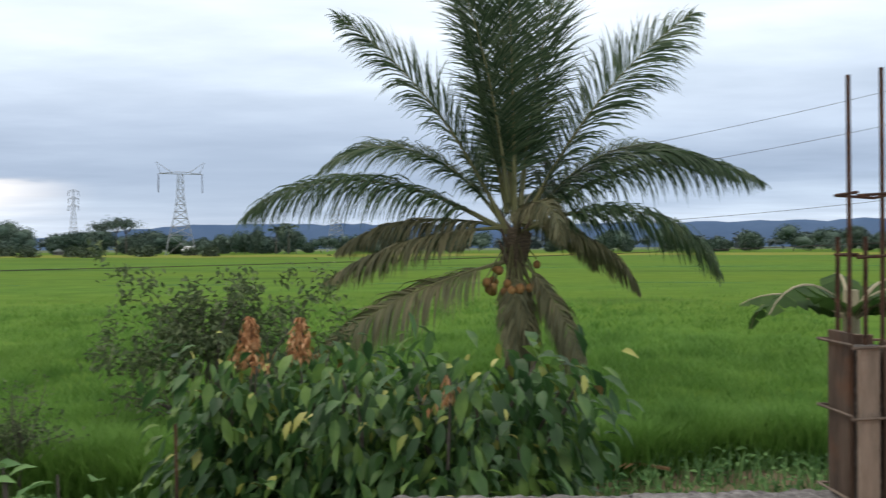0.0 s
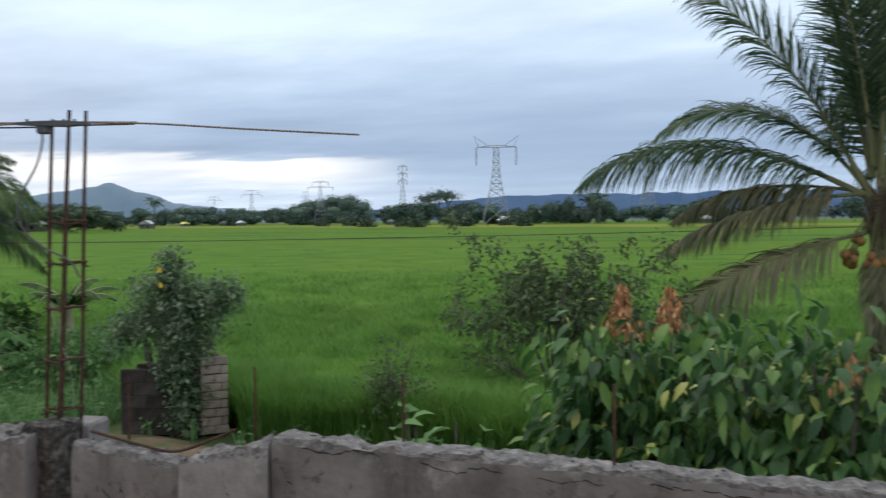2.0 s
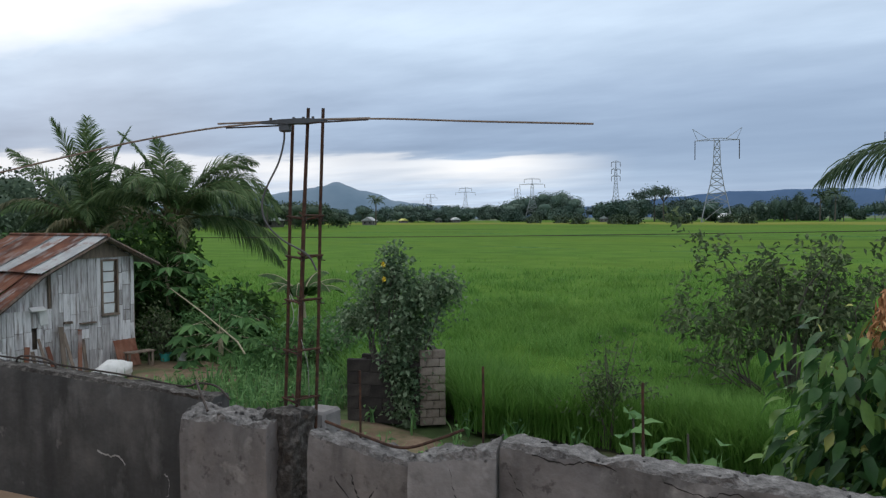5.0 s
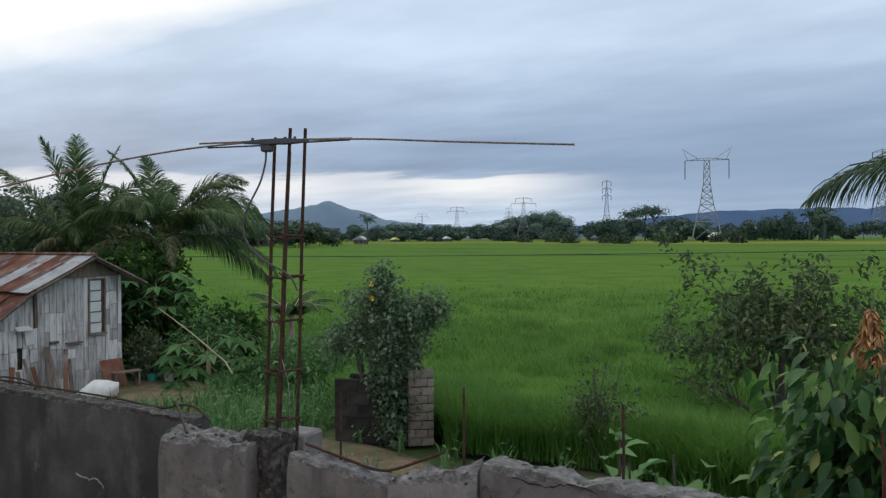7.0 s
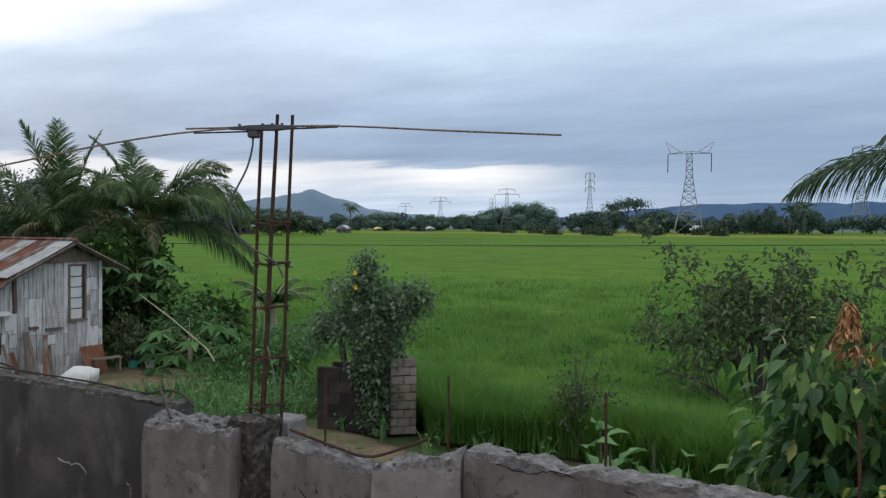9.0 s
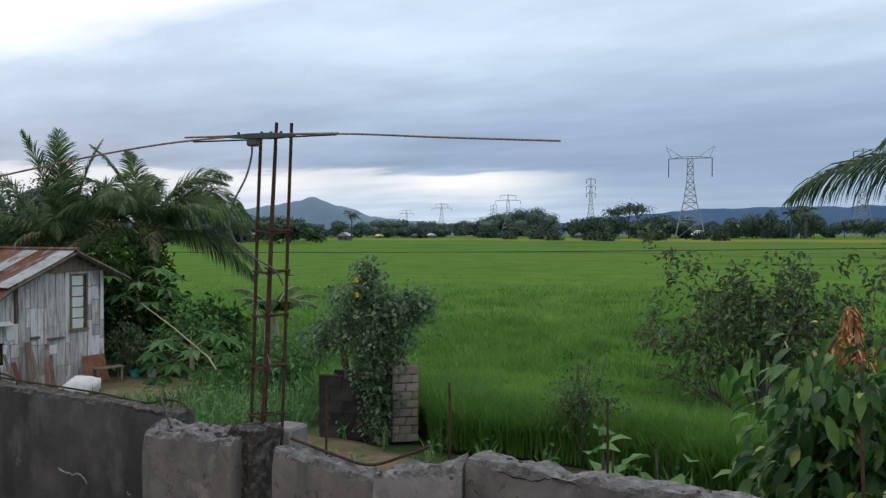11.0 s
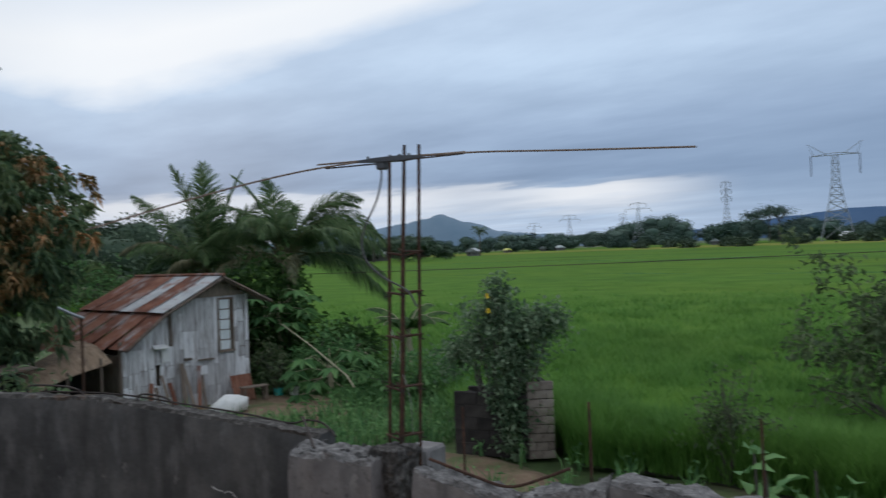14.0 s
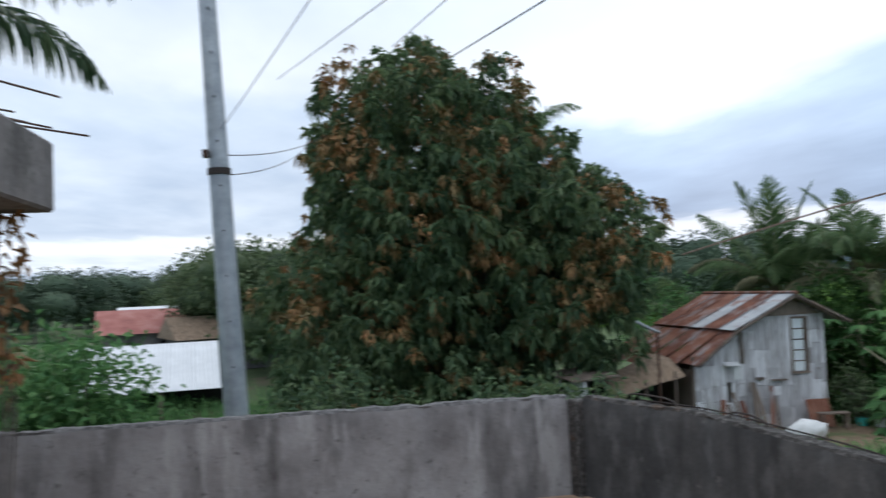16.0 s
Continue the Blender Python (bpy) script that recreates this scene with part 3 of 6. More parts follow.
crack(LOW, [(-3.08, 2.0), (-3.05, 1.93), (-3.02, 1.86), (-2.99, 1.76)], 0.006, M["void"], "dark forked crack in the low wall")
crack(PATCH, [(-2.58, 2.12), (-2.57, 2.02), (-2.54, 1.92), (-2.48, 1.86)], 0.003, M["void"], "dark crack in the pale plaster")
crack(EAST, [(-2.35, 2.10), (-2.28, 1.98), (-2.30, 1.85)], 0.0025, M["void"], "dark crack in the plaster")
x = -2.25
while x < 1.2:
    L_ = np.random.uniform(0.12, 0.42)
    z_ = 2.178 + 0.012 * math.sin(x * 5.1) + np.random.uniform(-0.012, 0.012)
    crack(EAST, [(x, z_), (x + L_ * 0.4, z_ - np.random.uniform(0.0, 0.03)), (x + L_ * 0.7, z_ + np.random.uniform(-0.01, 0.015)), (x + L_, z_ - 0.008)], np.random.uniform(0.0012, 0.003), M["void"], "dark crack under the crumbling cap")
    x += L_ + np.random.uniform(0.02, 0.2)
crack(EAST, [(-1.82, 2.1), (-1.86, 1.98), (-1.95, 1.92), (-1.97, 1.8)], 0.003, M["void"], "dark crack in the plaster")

# pins standing out of the wall's top
for x, y, z0, z1 in ((-2.545, 3.27, 2.1, 2.505), (-1.83, 3.29, 2.1, 2.51), (-0.95, 3.29, 2.1, 2.52), (-3.13, 3.13, 2.0, 2.45)):
    solid("steel_pin", Build().tube([(x, y, z0), (x + 0.004, y, (z0 + z1) / 2), (x, y + 0.004, z1)], 0.0056, 7), M["rust"], "short rusty bar standing out of the wall's top", "steel bar", "wall pins")
solid("bent_rod", Build().tube(smooth_path([(-3.30, 3.08, 2.20), (-3.05, 3.10, 2.155), (-2.85, 3.10, 2.14), (-2.70, 3.16, 2.19), (-2.60, 3.20, 2.235)], 20), 0.007, 6), M["rust"], "rusty rod lying bent along the low wall", "steel bar")
# rod along the far parapet's outer edge
solid("edge_rod", Build().tube(smooth_path([(-6.6, 2.62, 2.30), (-6.0, 2.87, 2.295), (-5.3, 3.0, 2.27), (-4.8, 3.085, 2.25), (-4.45, 3.14, 2.225), (-4.33, 3.17, 2.25), (-4.2, 3.18, 2.245), (-4.08, 3.17, 2.19)], 34), 0.006, 5), M["dark_steel"], "rusty rod lying along the parapet's edge", "steel bar")

solid("leaning_bar", Build().tube([(-4.27, 3.10, 2.285), (-3.99, 2.95, 2.185)], 0.007, 6), M["dark_steel"], "short rusty bar leaning on the broken wall end", "steel bar")
for pts in ([(-6.75, 2.58, 2.27), (-6.70, 2.58, 2.335), (-6.45, 2.66, 2.345), (-6.28, 2.73, 2.325), (-6.22, 2.76, 2.26)], [(-5.78, 2.90, 2.25), (-5.72, 2.90, 2.31), (-5.55, 2.93, 2.315), (-5.42, 2.95, 2.29), (-5.40, 2.95, 2.24)]):
    solid("bent_rod", Build().tube(smooth_path(pts, 16), 0.0065, 6), M["dark_steel"], "dark bar end bent over along the parapet's top", "steel bar", "bent bar ends")
# timbered column at the deck's east end
M["brown_board"] = overlay(material("brown_board", [(0.026, 0.017, 0.012), (0.06, 0.038, 0.027), (0.115, 0.08, 0.058)], 5, 0.9, bump=0.5, bump_scale=50, stretch=(3, 3, 0.5), objrand=0.3), (0.17, 0.07, 0.03), 3, 0.55, 0.7, amount=0.6)
tc = thing("timbered_column", (1.62, 3.3, 0), "unfinished column boarded in weathered timber, bars on top", "column")
M["old_board"] = overlay(material("old_board", [(0.09, 0.068, 0.055), (0.18, 0.14, 0.11), (0.28, 0.22, 0.175)], 4, 0.9, bump=0.4, bump_scale=50, stretch=(3, 3, 0.6), objrand=0.3), (0.16, 0.06, 0.03), 3, 0.55, 0.7, amount=0.6)
part("core", Build().bevel_box((0.03, 0, 1.39), (0.17, 0.17, 2.78), 0.01), M["rough_concrete"], tc)
for k, (ox, oy, w, rz) in enumerate(((-0.05, -0.10, 0.075, 0), (0.045, -0.103, 0.08, 0), (-0.10, 0.0, 0.15, 90), (0.10, 0.0, 0.15, 90), (0, 0.10, 0.16, 0))):
    part("board", Build().bevel_box((ox + 0.03, oy, 1.40 + 0.01 * (k % 3)), (w, 0.022, 2.78 + 0.03 * (k % 3)), 0.002, pose(0, 0, 0, 0, 0, rz)), M["brown_board" if k else "old_board"], tc)
for bx, by, top in ((-0.07, -0.06, 3.80), (0.062, -0.05, 3.83), (-0.05, 0.06, 2.98), (0.06, 0.06, 3.0)):
    part("bar", Build().tube([(bx, by, 2.5), (bx + 0.003, by, 3.2), (bx, by, top)], 0.0085, 7), M["rust"], tc)
for z in (2.22, 2.53, 2.79, 3.12, 3.35):
    s_ = 0.125 if z < 2.9 else 0.078
    part("tie", Build().tube([(x_ + 0.03, y_, z_) for x_, y_, z_ in ((-s_, -s_, z), (s_, -s_, z + 0.01), (s_, s_, z), (-s_, s_, z + 0.01), (-s_, -s_ - 0.004, z + 0.012))], 0.006, 5), M["rust"] if z > 2.9 else M["old_board"], tc)

# ---- board hut beyond the deck ----
M["wood"] = overlay(overlay(material("grey_boards", [(0.36, 0.345, 0.345), (0.58, 0.57, 0.575), (0.78, 0.77, 0.78)], 6, 0.9, bump=0.4, bump_scale=40, stretch=(4.0, 4.0, 0.4), objrand=0.42, detail=9), (0.20, 0.165, 0.145), 5, 0.52, 0.64, (3, 3, 0.35), 0.75), (0.70, 0.69, 0.69), 4, 0.56, 0.7, (3.5, 3.5, 0.4), 0.55, 4)
M["tin"] = overlay(material("grey_tin", [(0.22, 0.24, 0.26), (0.32, 0.34, 0.36), (0.40, 0.42, 0.44)], 2, 0.55, metal=0.35, bump=0.1, bump_scale=30, objrand=0.2), (0.17, 0.06, 0.035), 1.6, 0.55, 0.66, (1, 2, 1), 0.8)
M["tin_rust"] = overlay(material("rusty_tin", [(0.10, 0.035, 0.022), (0.19, 0.07, 0.04), (0.27, 0.13, 0.085)], 2.5, 0.8, metal=0.15, bump=0.15, bump_scale=30, objrand=0.3), (0.34, 0.32, 0.32), 2.2, 0.52, 0.66, (1.6, 0.6, 1), 0.75, 2)
M["thatch"] = overlay(material("old_plywood", [(0.13, 0.09, 0.06), (0.24, 0.17, 0.115), (0.32, 0.24, 0.17)], 3, 0.92, bump=0.5, bump_scale=30, stretch=(1, 4, 1)), (0.07, 0.05, 0.04), 4, 0.55, 0.68, amount=0.7)
M["glass_old"] = material("frosted_pane", [(0.66, 0.70, 0.72), (0.82, 0.85, 0.86)], 3, 0.35, bump=0.05)
M["sack"] = material("white_sack", [(0.62, 0.62, 0.60), (0.78, 0.78, 0.77)], 6, 0.8, bump=0.4, bump_scale=20)
M["teal"] = material("teal_plastic", [(0.03, 0.30, 0.26), (0.05, 0.38, 0.33)], 6, 0.45, bump=0.05)

hut = thing("board_hut", (-16.34, 9.2, 0), "small hut of grey weathered boards with a rusty tin roof", "house")
# local: x towards the deck, y along the gable; ridge over y=0.97
YL, YR, YP = -1.33, 1.64, 0.86
ZP = 2.83


def roof_z(y):
    return ZP - (0.51 * (YP - y) if y < YP else 0.505 * (y - YP))


np.random.seed(11)
HOLES = ((0.86, 1.25, 1.16, 2.31), (-0.64, -0.53, 0.62, 1.04))     # window and a gap: y0, y1, z0, z1
stops_ = [YL]
for mark in (-0.64, -0.53, -0.22, 0.36, 0.86, 1.25, YR):
    while mark - stops_[-1] > 0.25:
        stops_.append(min(stops_[-1] + np.random.uniform(0.09, 0.21), mark - 0.06))
    stops_.append(mark)


def hut_board(y0, y1, z0, z1):
    if z1 - z0 < 0.04:
        return
    g_ = np.random.uniform(0.003, 0.012)
    part("board", Build().bevel_box((np.random.uniform(0, 0.022), (y0 + y1) / 2, (z0 + z1) / 2), (0.02, y1 - y0 - g_, z1 - z0 - g_), 0.003, pose(0, 0, 0, np.random.uniform(-0.7, 0.7), np.random.uniform(-0.6, 0.6), 0)), M["wood"], hut)


for y0_, y1_ in zip(stops_[:-1], stops_[1:]):
    yc = (y0_ + y1_) / 2
    top = roof_z(yc) - 0.06 if yc > -0.22 else 1.40
    cuts = [0.0]
    for c_, chance in ((0.38, 0.45), (0.66, 0.4), (0.95, 0.8), (1.28, 0.75), (1.72, 0.35), (2.05, 0.3)):
        c_ += np.random.uniform(-0.07, 0.07)
        if np.random.rand() < chance and c_ < top - 0.2:
            cuts.append(c_)
    cuts.append(top)
    for c0, c1 in zip(cuts[:-1], cuts[1:]):
        hole = [h_ for h_ in HOLES if h_[0] - 0.01 < yc < h_[1] + 0.01 and c0 < h_[3] and c1 > h_[2]]
        if hole:
            hut_board(y0_, y1_, c0, hole[0][2])
            hut_board(y0_, y1_, hole[0][3], c1)
        else:
            hut_board(y0_, y1_, c0, c1)
# upper side wall over the lean-to, inner dark lining and the other walls
np.random.seed(12)
for k in range(5):
    ya, yb = -1.2 + 0.195 * k, -1.2 + 0.195 * (k + 1) - 0.008
    za, zb = roof_z(ya) - 0.14, roof_z(yb) - 0.14
    v = [(x_, y_, z_) for x_ in (-0.10, -0.08) for y_, z_ in ((ya, 1.3), (yb, 1.3), (yb, zb), (ya, za))]
    part("infill_board", Build().add(v, [(0, 3, 2, 1), (4, 5, 6, 7), (0, 1, 5, 4), (1, 2, 6, 5), (2, 3, 7, 6), (3, 0, 4, 7)]), M["wood"], hut)
lin = Build()
lin.box((-0.14, 0.15, 0.5), (0.03, 2.9, 1.0)).box((-0.14, 0.7, 1.35), (0.03, 1.85, 0.75)).box((-2.6, 0.15, 0.75), (0.05, 2.8, 1.5)).box((-1.4, YR - 0.03, 1.1), (2.6, 0.05, 2.2)).box((-1.4, YL + 0.05, 0.66), (2.6, 0.05, 1.3))
part("lining", lin, M["old_board"], hut)
win = part("window", Build().box((0.03, 0.875, 1.735), (0.05, 0.035, 1.19)).box((0.03, 1.235, 1.735), (0.05, 0.035, 1.19)).box((0.03, 1.055, 2.315), (0.05, 0.33, 0.035)).box((0.035, 1.055, 1.15), (0.07, 0.42, 0.035)), M["old_board"], hut, "tall narrow window with glass louvres")
for k in range(5):
    part("louvre", Build().bevel_box((0.012, 1.03, 1.285 + 0.225 * k), (0.012, 0.27, 0.205), 0.003, pose(0, 0, 0, 0, 6, 0)), M["glass_old"], win)
    part("louvre_bar", Build().box((0.03, 1.055, 1.175 + 0.225 * k), (0.02, 0.33, 0.016)), M["old_board"], win)
part("window_back", Build().box((-0.03, 1.055, 1.735), (0.012, 0.37, 1.15)), M["old_board"], win)
part("awning_rag", Build().box((0.06, -0.42, 1.26), (0.02, 0.16, 0.34), pose(0, 0, 0, 10, 8, 0)).box((0.1, -0.55, 1.42), (0.16, 0.3, 0.02), pose(0, 0, 0, 0, 25, 0)), M["sack"], hut, "pale rag of sacking")
part("ledge", Build().box((0.06, 0.52, 1.03), (0.1, 0.34, 0.03)), M["old_board"], hut)
part("ledge", Build().box((0.05, 0.1, 1.08), (0.08, 0.16, 0.05)), M["old_board"], hut)
part("apex_board", Build().add([(0.012, YP - 0.75, ZP - 0.47), (0.012, YP + 0.72, ZP - 0.45), (0.012, YP, ZP - 0.08), (-0.012, YP - 0.75, ZP - 0.47), (-0.012, YP + 0.72, ZP - 0.45), (-0.012, YP, ZP - 0.08)], [(0, 3, 4, 1), (1, 4, 5, 2), (2, 5, 3, 0)], [(0, 1, 2), (5, 4, 3)]), M["old_board"], hut).location.x = 0.045
for yy in (YL, -0.22, YR):
    part("post", Build().box((-0.05, yy, roof_z(yy) / 2 - 0.05), (0.06, 0.07, roof_z(yy) - 0.12)), M["old_board"], hut)


def tin_sheet(x0, x1, ya, za, yb, zb, waves=6):
    """A corrugated sheet; corrugations run down the slope."""
    k = waves * 8
    xs = np.linspace(x0, x1, k + 1)
    lift = 0.012 * np.cos(np.arange(k + 1) * 2 * np.pi / 8)
    n_ = np.array([0, -(zb - za), yb - ya])
    n_ = n_ / np.linalg.norm(n_) * (1 if yb > ya else -1)
    rows = []
    for s in np.linspace(0, 1, 4):
        c = np.array([0, ya + (yb - ya) * s, za + (zb - za) * s])
        rows.append(np.column_stack([xs, c[1] + n_[1] * lift, c[2] + n_[2] * lift - 0.02 * math.sin(s * 3.1)]))
    v = np.concatenate(rows)
    f = [(r_ * (k + 1) + c, r_ * (k + 1) + c + 1, (r_ + 1) * (k + 1) + c + 1, (r_ + 1) * (k + 1) + c) for r_ in range(3) for c in range(k)]
    v2 = v - n_ * 0.004
    return Build().add(v, f).add(v2, f)


x = 0.33
kinds = ["tin", "tin_rust", "tin", "tin_rust", "tin_rust", "tin_rust"]
for k, kind in enumerate(kinds):
    w = 0.66
    part("roof_sheet", tin_sheet(x - w - 0.03, x, YP + 0.03, ZP + 0.02 + 0.004 * (k % 2), -0.56, 2.13 + 0.004 * (k % 2)), M[kind], hut)
    part("roof_sheet", tin_sheet(x - w - 0.05, x - 0.02 * k, -0.46, 2.12 + 0.004 * (k % 2), -1.42 - 0.15 * k, 1.46 - 0.03 * k), M["tin_rust"], hut)
    part("roof_sheet", tin_sheet(x - w - 0.03, x, YP - 0.02, ZP + 0.01, 2.08, 2.22), M["tin"], hut)
    x -= w
part("bargeboard", Build().tube([(0.32, YP + 0.05, ZP - 0.03), (0.32, -0.50, 2.09), (0.32, -1.40, 1.43)], 0.035, 4).tube([(0.32, YP - 0.02, ZP - 0.03), (0.32, 2.08, 2.18)], 0.04, 4), M["old_board"], hut)
for xx in (0.2, -1.2, -2.6):
    part("rafter", Build().box((xx, 1.47, 2.47), (0.05, 1.2, 0.06), pose(0, 0, 0, -27)), M["old_board"], hut)
part("ridge_cap", Build().tube([(0.35, YP, ZP + 0.02), (-3.66, YP, ZP + 0.02)], 0.04, 6), M["tin_rust"], hut)
# lean-to with a sagging sheet
lean = thing("lean_to", (-16.6, 7.4, 0), "low lean-to with a sagging sheet of old plywood", "shed")
sh = Build()
xs, ys = np.linspace(0.3, -1.4, 8), np.linspace(0.25, -1.25, 8)
v = np.array([(a_, b_, 1.46 + 0.32 * b_ - 0.42 * max(0, a_ + 0.3) - 0.05 * math.sin(3 * b_ + a_ * 2)) for a_ in xs for b_ in ys])
f = [(i * 8 + j, i * 8 + j + 1, (i + 1) * 8 + j + 1, (i + 1) * 8 + j) for i in range(7) for j in range(7)]
sh.add(v, f).add(v - (0, 0, 0.02), f)
part("sheet", sh, M["thatch"], lean)
for px, py in ((0.25, 0.05), (0.25, -0.6), (-1.2, -1.1), (0.2, -1.15)):
    part("post", Build().tube([(px, py, 0), (px, py, 1.32 + 0.3 * py)], 0.03, 6), M["old_board"], lean)
part("back_wall", Build().box((-1.5, -0.5, 0.6), (0.05, 1.9, 1.2)).box((-0.6, -1.95, 0.62), (2.0, 0.05, 1.25)), M["wood"], lean)
part("flat_roof", Build().box((-0.6, -1.7, 1.3), (2.1, 1.0, 0.03), pose(0, 0, 0, 4, 0, 0)), M["old_board"], lean)
# black sheet added inside to paint the dark under the lean-to's roof
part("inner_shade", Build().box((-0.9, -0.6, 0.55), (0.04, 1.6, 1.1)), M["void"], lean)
# post with a bent pipe in front of the hut
lp = thing("bent_pipe_post", (-15.9, 6.9, 0), "thin rusty post with a bent grey pipe on top", "post")
part("post", Build().tube([(0, 0, 0), (0.02, 0, 2.2)], 0.025, 6), M["rust"], lp)
part("pipe", Build().tube(smooth_path([(0.02, 0.05, 2.18), (0.02, -0.15, 2.27), (0.0, -0.42, 2.42)], 8), 0.03, 6), M["galv"], lp)
# things leaning on the hut
np.random.seed(21)
for k in range(8):
    yy = 8.35 + 0.17 * k + np.random.uniform(-0.05, 0.05)
    h = np.random.uniform(0.6, 1.05)
    solid("leaning_plank", Build().bevel_box((-16.08, yy, h / 2), (0.02, np.random.uniform(0.05, 0.12), h), 0.003, pose(0, 0, 0, np.random.uniform(-12, 12), -12, 0)), M["old_board" if k % 3 else "tin_rust"], "weathered plank leaning on the hut's wall", "plank", "planks against the hut")
solid("rusty_sheet", tin_sheet(0, 0.5, 0, 0.05, 0.25, 0.6, 4), M["tin_rust"], "rusty tin sheet leaning on the hut's wall", "metal sheet").matrix_world = pose(-15.9, 9.95, 0, 0, 0, 90)
bpy.data.objects["rusty_sheet"].matrix_world = pose(-15.95, 10.2, 0, 0, 0, 85)
bm = bmesh.new()
bmesh.ops.create_icosphere(bm, subdivisions=3, radius=1)
for v_ in bm.verts:
    n_ = noise.fractal(v_.co * 2.2, 1, 2, 3)
    v_.co = Vector((v_.co.x * 0.3, v_.co.y * 0.62, max(v_.co.z, -0.55) * 0.3)) * 0.78 * (1 + 0.25 * n_)
    v_.co.z += 0.13
me = bpy.data.meshes.new("sack")
bm.to_mesh(me)
bm.free()
me.polygons.foreach_set("use_smooth", np.ones(len(me.polygons), bool))
solid("white_sack", me, M["sack"], "crumpled white plastic sack by the hut", "sack").matrix_world = pose(-15.0, 9.45, 0.05, 0, 0, 15)


bench = thing("bench", (-15.75, 10.55, 0), "low weathered wooden bench beside the hut", "bench", rz=80)
part("seat", Build().bevel_box((0, 0, 0.36), (0.6, 0.24, 0.03), 0.004), M["old_board"], bench)
for x_ in (-0.25, 0.25):
    for y_ in (-0.09, 0.09):
        part("leg", Build().bevel_box((x_, y_, 0.172), (0.04, 0.04, 0.345), 0.003), M["old_board"], bench)

def pail(at, mat, label, r=0.12, h=0.18):
    p_ = thing("bucket", at, label, "bucket", "buckets by the hut")
    n_ = 16
    prof = [(0.75 * r, 0.0), (r, h), (r * 1.06, h), (r * 1.06, h - 0.02), (r * 0.94, h - 0.01), (r * 0.72, 0.02)]
    v = np.array([(rr * math.cos(t_), rr * math.sin(t_), z_) for rr, z_ in prof for t_ in np.linspace(0, 2 * np.pi, n_, endpoint=False)])
    f = [(a_ * n_ + b_, a_ * n_ + (b_ + 1) % n_, (a_ + 1) * n_ + (b_ + 1) % n_, (a_ + 1) * n_ + b_) for a_ in range(5) for b_ in range(n_)]
    part("bowl", Build().add(v, f), mat, p_)
    part("handle", Build().tube([(r * math.cos(t_), 0, h + 0.55 * r * math.sin(t_)) for t_ in np.linspace(0, np.pi, 9)], 0.006, 5), M["wire"], p_)


pail((-15.9, 11.3, 0.02), M["teal"], "teal plastic bucket on the bare ground")
pail((-15.65, 11.55, 0.02), M["sack"], "white plastic bucket on the bare ground")

# ---- plants ----
M["rice"] = overlay(material("rice_leaf", [(0.06, 0.155, 0.03), (0.112, 0.25, 0.05), (0.18, 0.345, 0.08)], 0.6, 0.7, bump=0, island=0.26, leafy=True), (0.16, 0.26, 0.04), 0.12, 0.5, 0.7, amount=0.6)
M["rice_far"] = overlay(overlay(material("rice_canopy", [(0.05, 0.118, 0.017), (0.076, 0.158, 0.024), (0.105, 0.195, 0.033)], 0.35, 0.95, spec=0.03, bump=1.0, bump_scale=3.0, detail=8), (0.11, 0.16, 0.015), 0.02, 0.45, 0.62, (0.25, 1.0, 1), 0.5), (0.028, 0.07, 0.012), 0.06, 0.55, 0.64, (0.3, 1, 1), 0.7, 3)
M["grain"] = material("ripe_rice", [(0.13, 0.175, 0.03), (0.22, 0.22, 0.055)], 0.05, 0.95, bump=0, spec=0.02)
M["weed"] = material("weed_leaf", [(0.064, 0.155, 0.058), (0.115, 0.245, 0.088), (0.18, 0.325, 0.12)], 1.5, 0.7, bump=0, island=0.4, leafy=True)
M["cacao"] = material("cacao_leaf", [(0.027, 0.075, 0.027), (0.047, 0.122, 0.04), (0.075, 0.168, 0.052), (0.155, 0.275, 0.065)], 2.0, 0.42, bump=0.2, bump_scale=30, island=0.45, leafy=True)
M["cacao"].node_tree.nodes["Principled BSDF"].inputs["Specular IOR Level"].default_value = 0.3
M["flush"] = material("young_flush", [(0.36, 0.15, 0.06), (0.50, 0.24, 0.10), (0.60, 0.34, 0.17)], 6, 0.6, bump=0, island=0.4)
M["palm_leaf"] = material("palm_leaflet", [(0.038, 0.074, 0.04), (0.07, 0.12, 0.062), (0.13, 0.18, 0.10)], 1.0, 0.42, bump=0, island=0.45, leafy=True)
M["palm_young"] = material("young_palm_leaflet", [(0.052, 0.10, 0.042), (0.098, 0.165, 0.064), (0.165, 0.235, 0.10)], 1.0, 0.5, bump=0, island=0.45, leafy=True)
M["palm_old"] = material("old_frond", [(0.07, 0.08, 0.04), (0.125, 0.125, 0.06), (0.19, 0.165, 0.085)], 1.0, 0.7, bump=0, island=0.4)
M["rachis"] = material("frond_rib", [(0.10, 0.11, 0.04), (0.20, 0.19, 0.08)], 3, 0.6, bump=0.1)
M["coconut"] = material("coconut_husk", [(0.16, 0.075, 0.028), (0.30, 0.15, 0.05), (0.42, 0.24, 0.09)], 6, 0.8, bump=0.3, objrand=0.4)
M["palm_trunk"] = material("palm_bark", [(0.05, 0.035, 0.025), (0.11, 0.08, 0.055), (0.17, 0.13, 0.09)], 6, 0.95, bump=0.8, bump_scale=14, stretch=(1, 1, 4))
M["bark"] = material("grey_bark", [(0.05, 0.042, 0.035), (0.10, 0.088, 0.075), (0.16, 0.14, 0.12)], 6, 0.95, bump=0.7, bump_scale=20)
M["mango"] = material("mango_leaf", [(0.06, 0.11, 0.058), (0.115, 0.18, 0.088), (0.18, 0.24, 0.112)], 0.6, 0.45, bump=0, island=0.4, leafy=True)
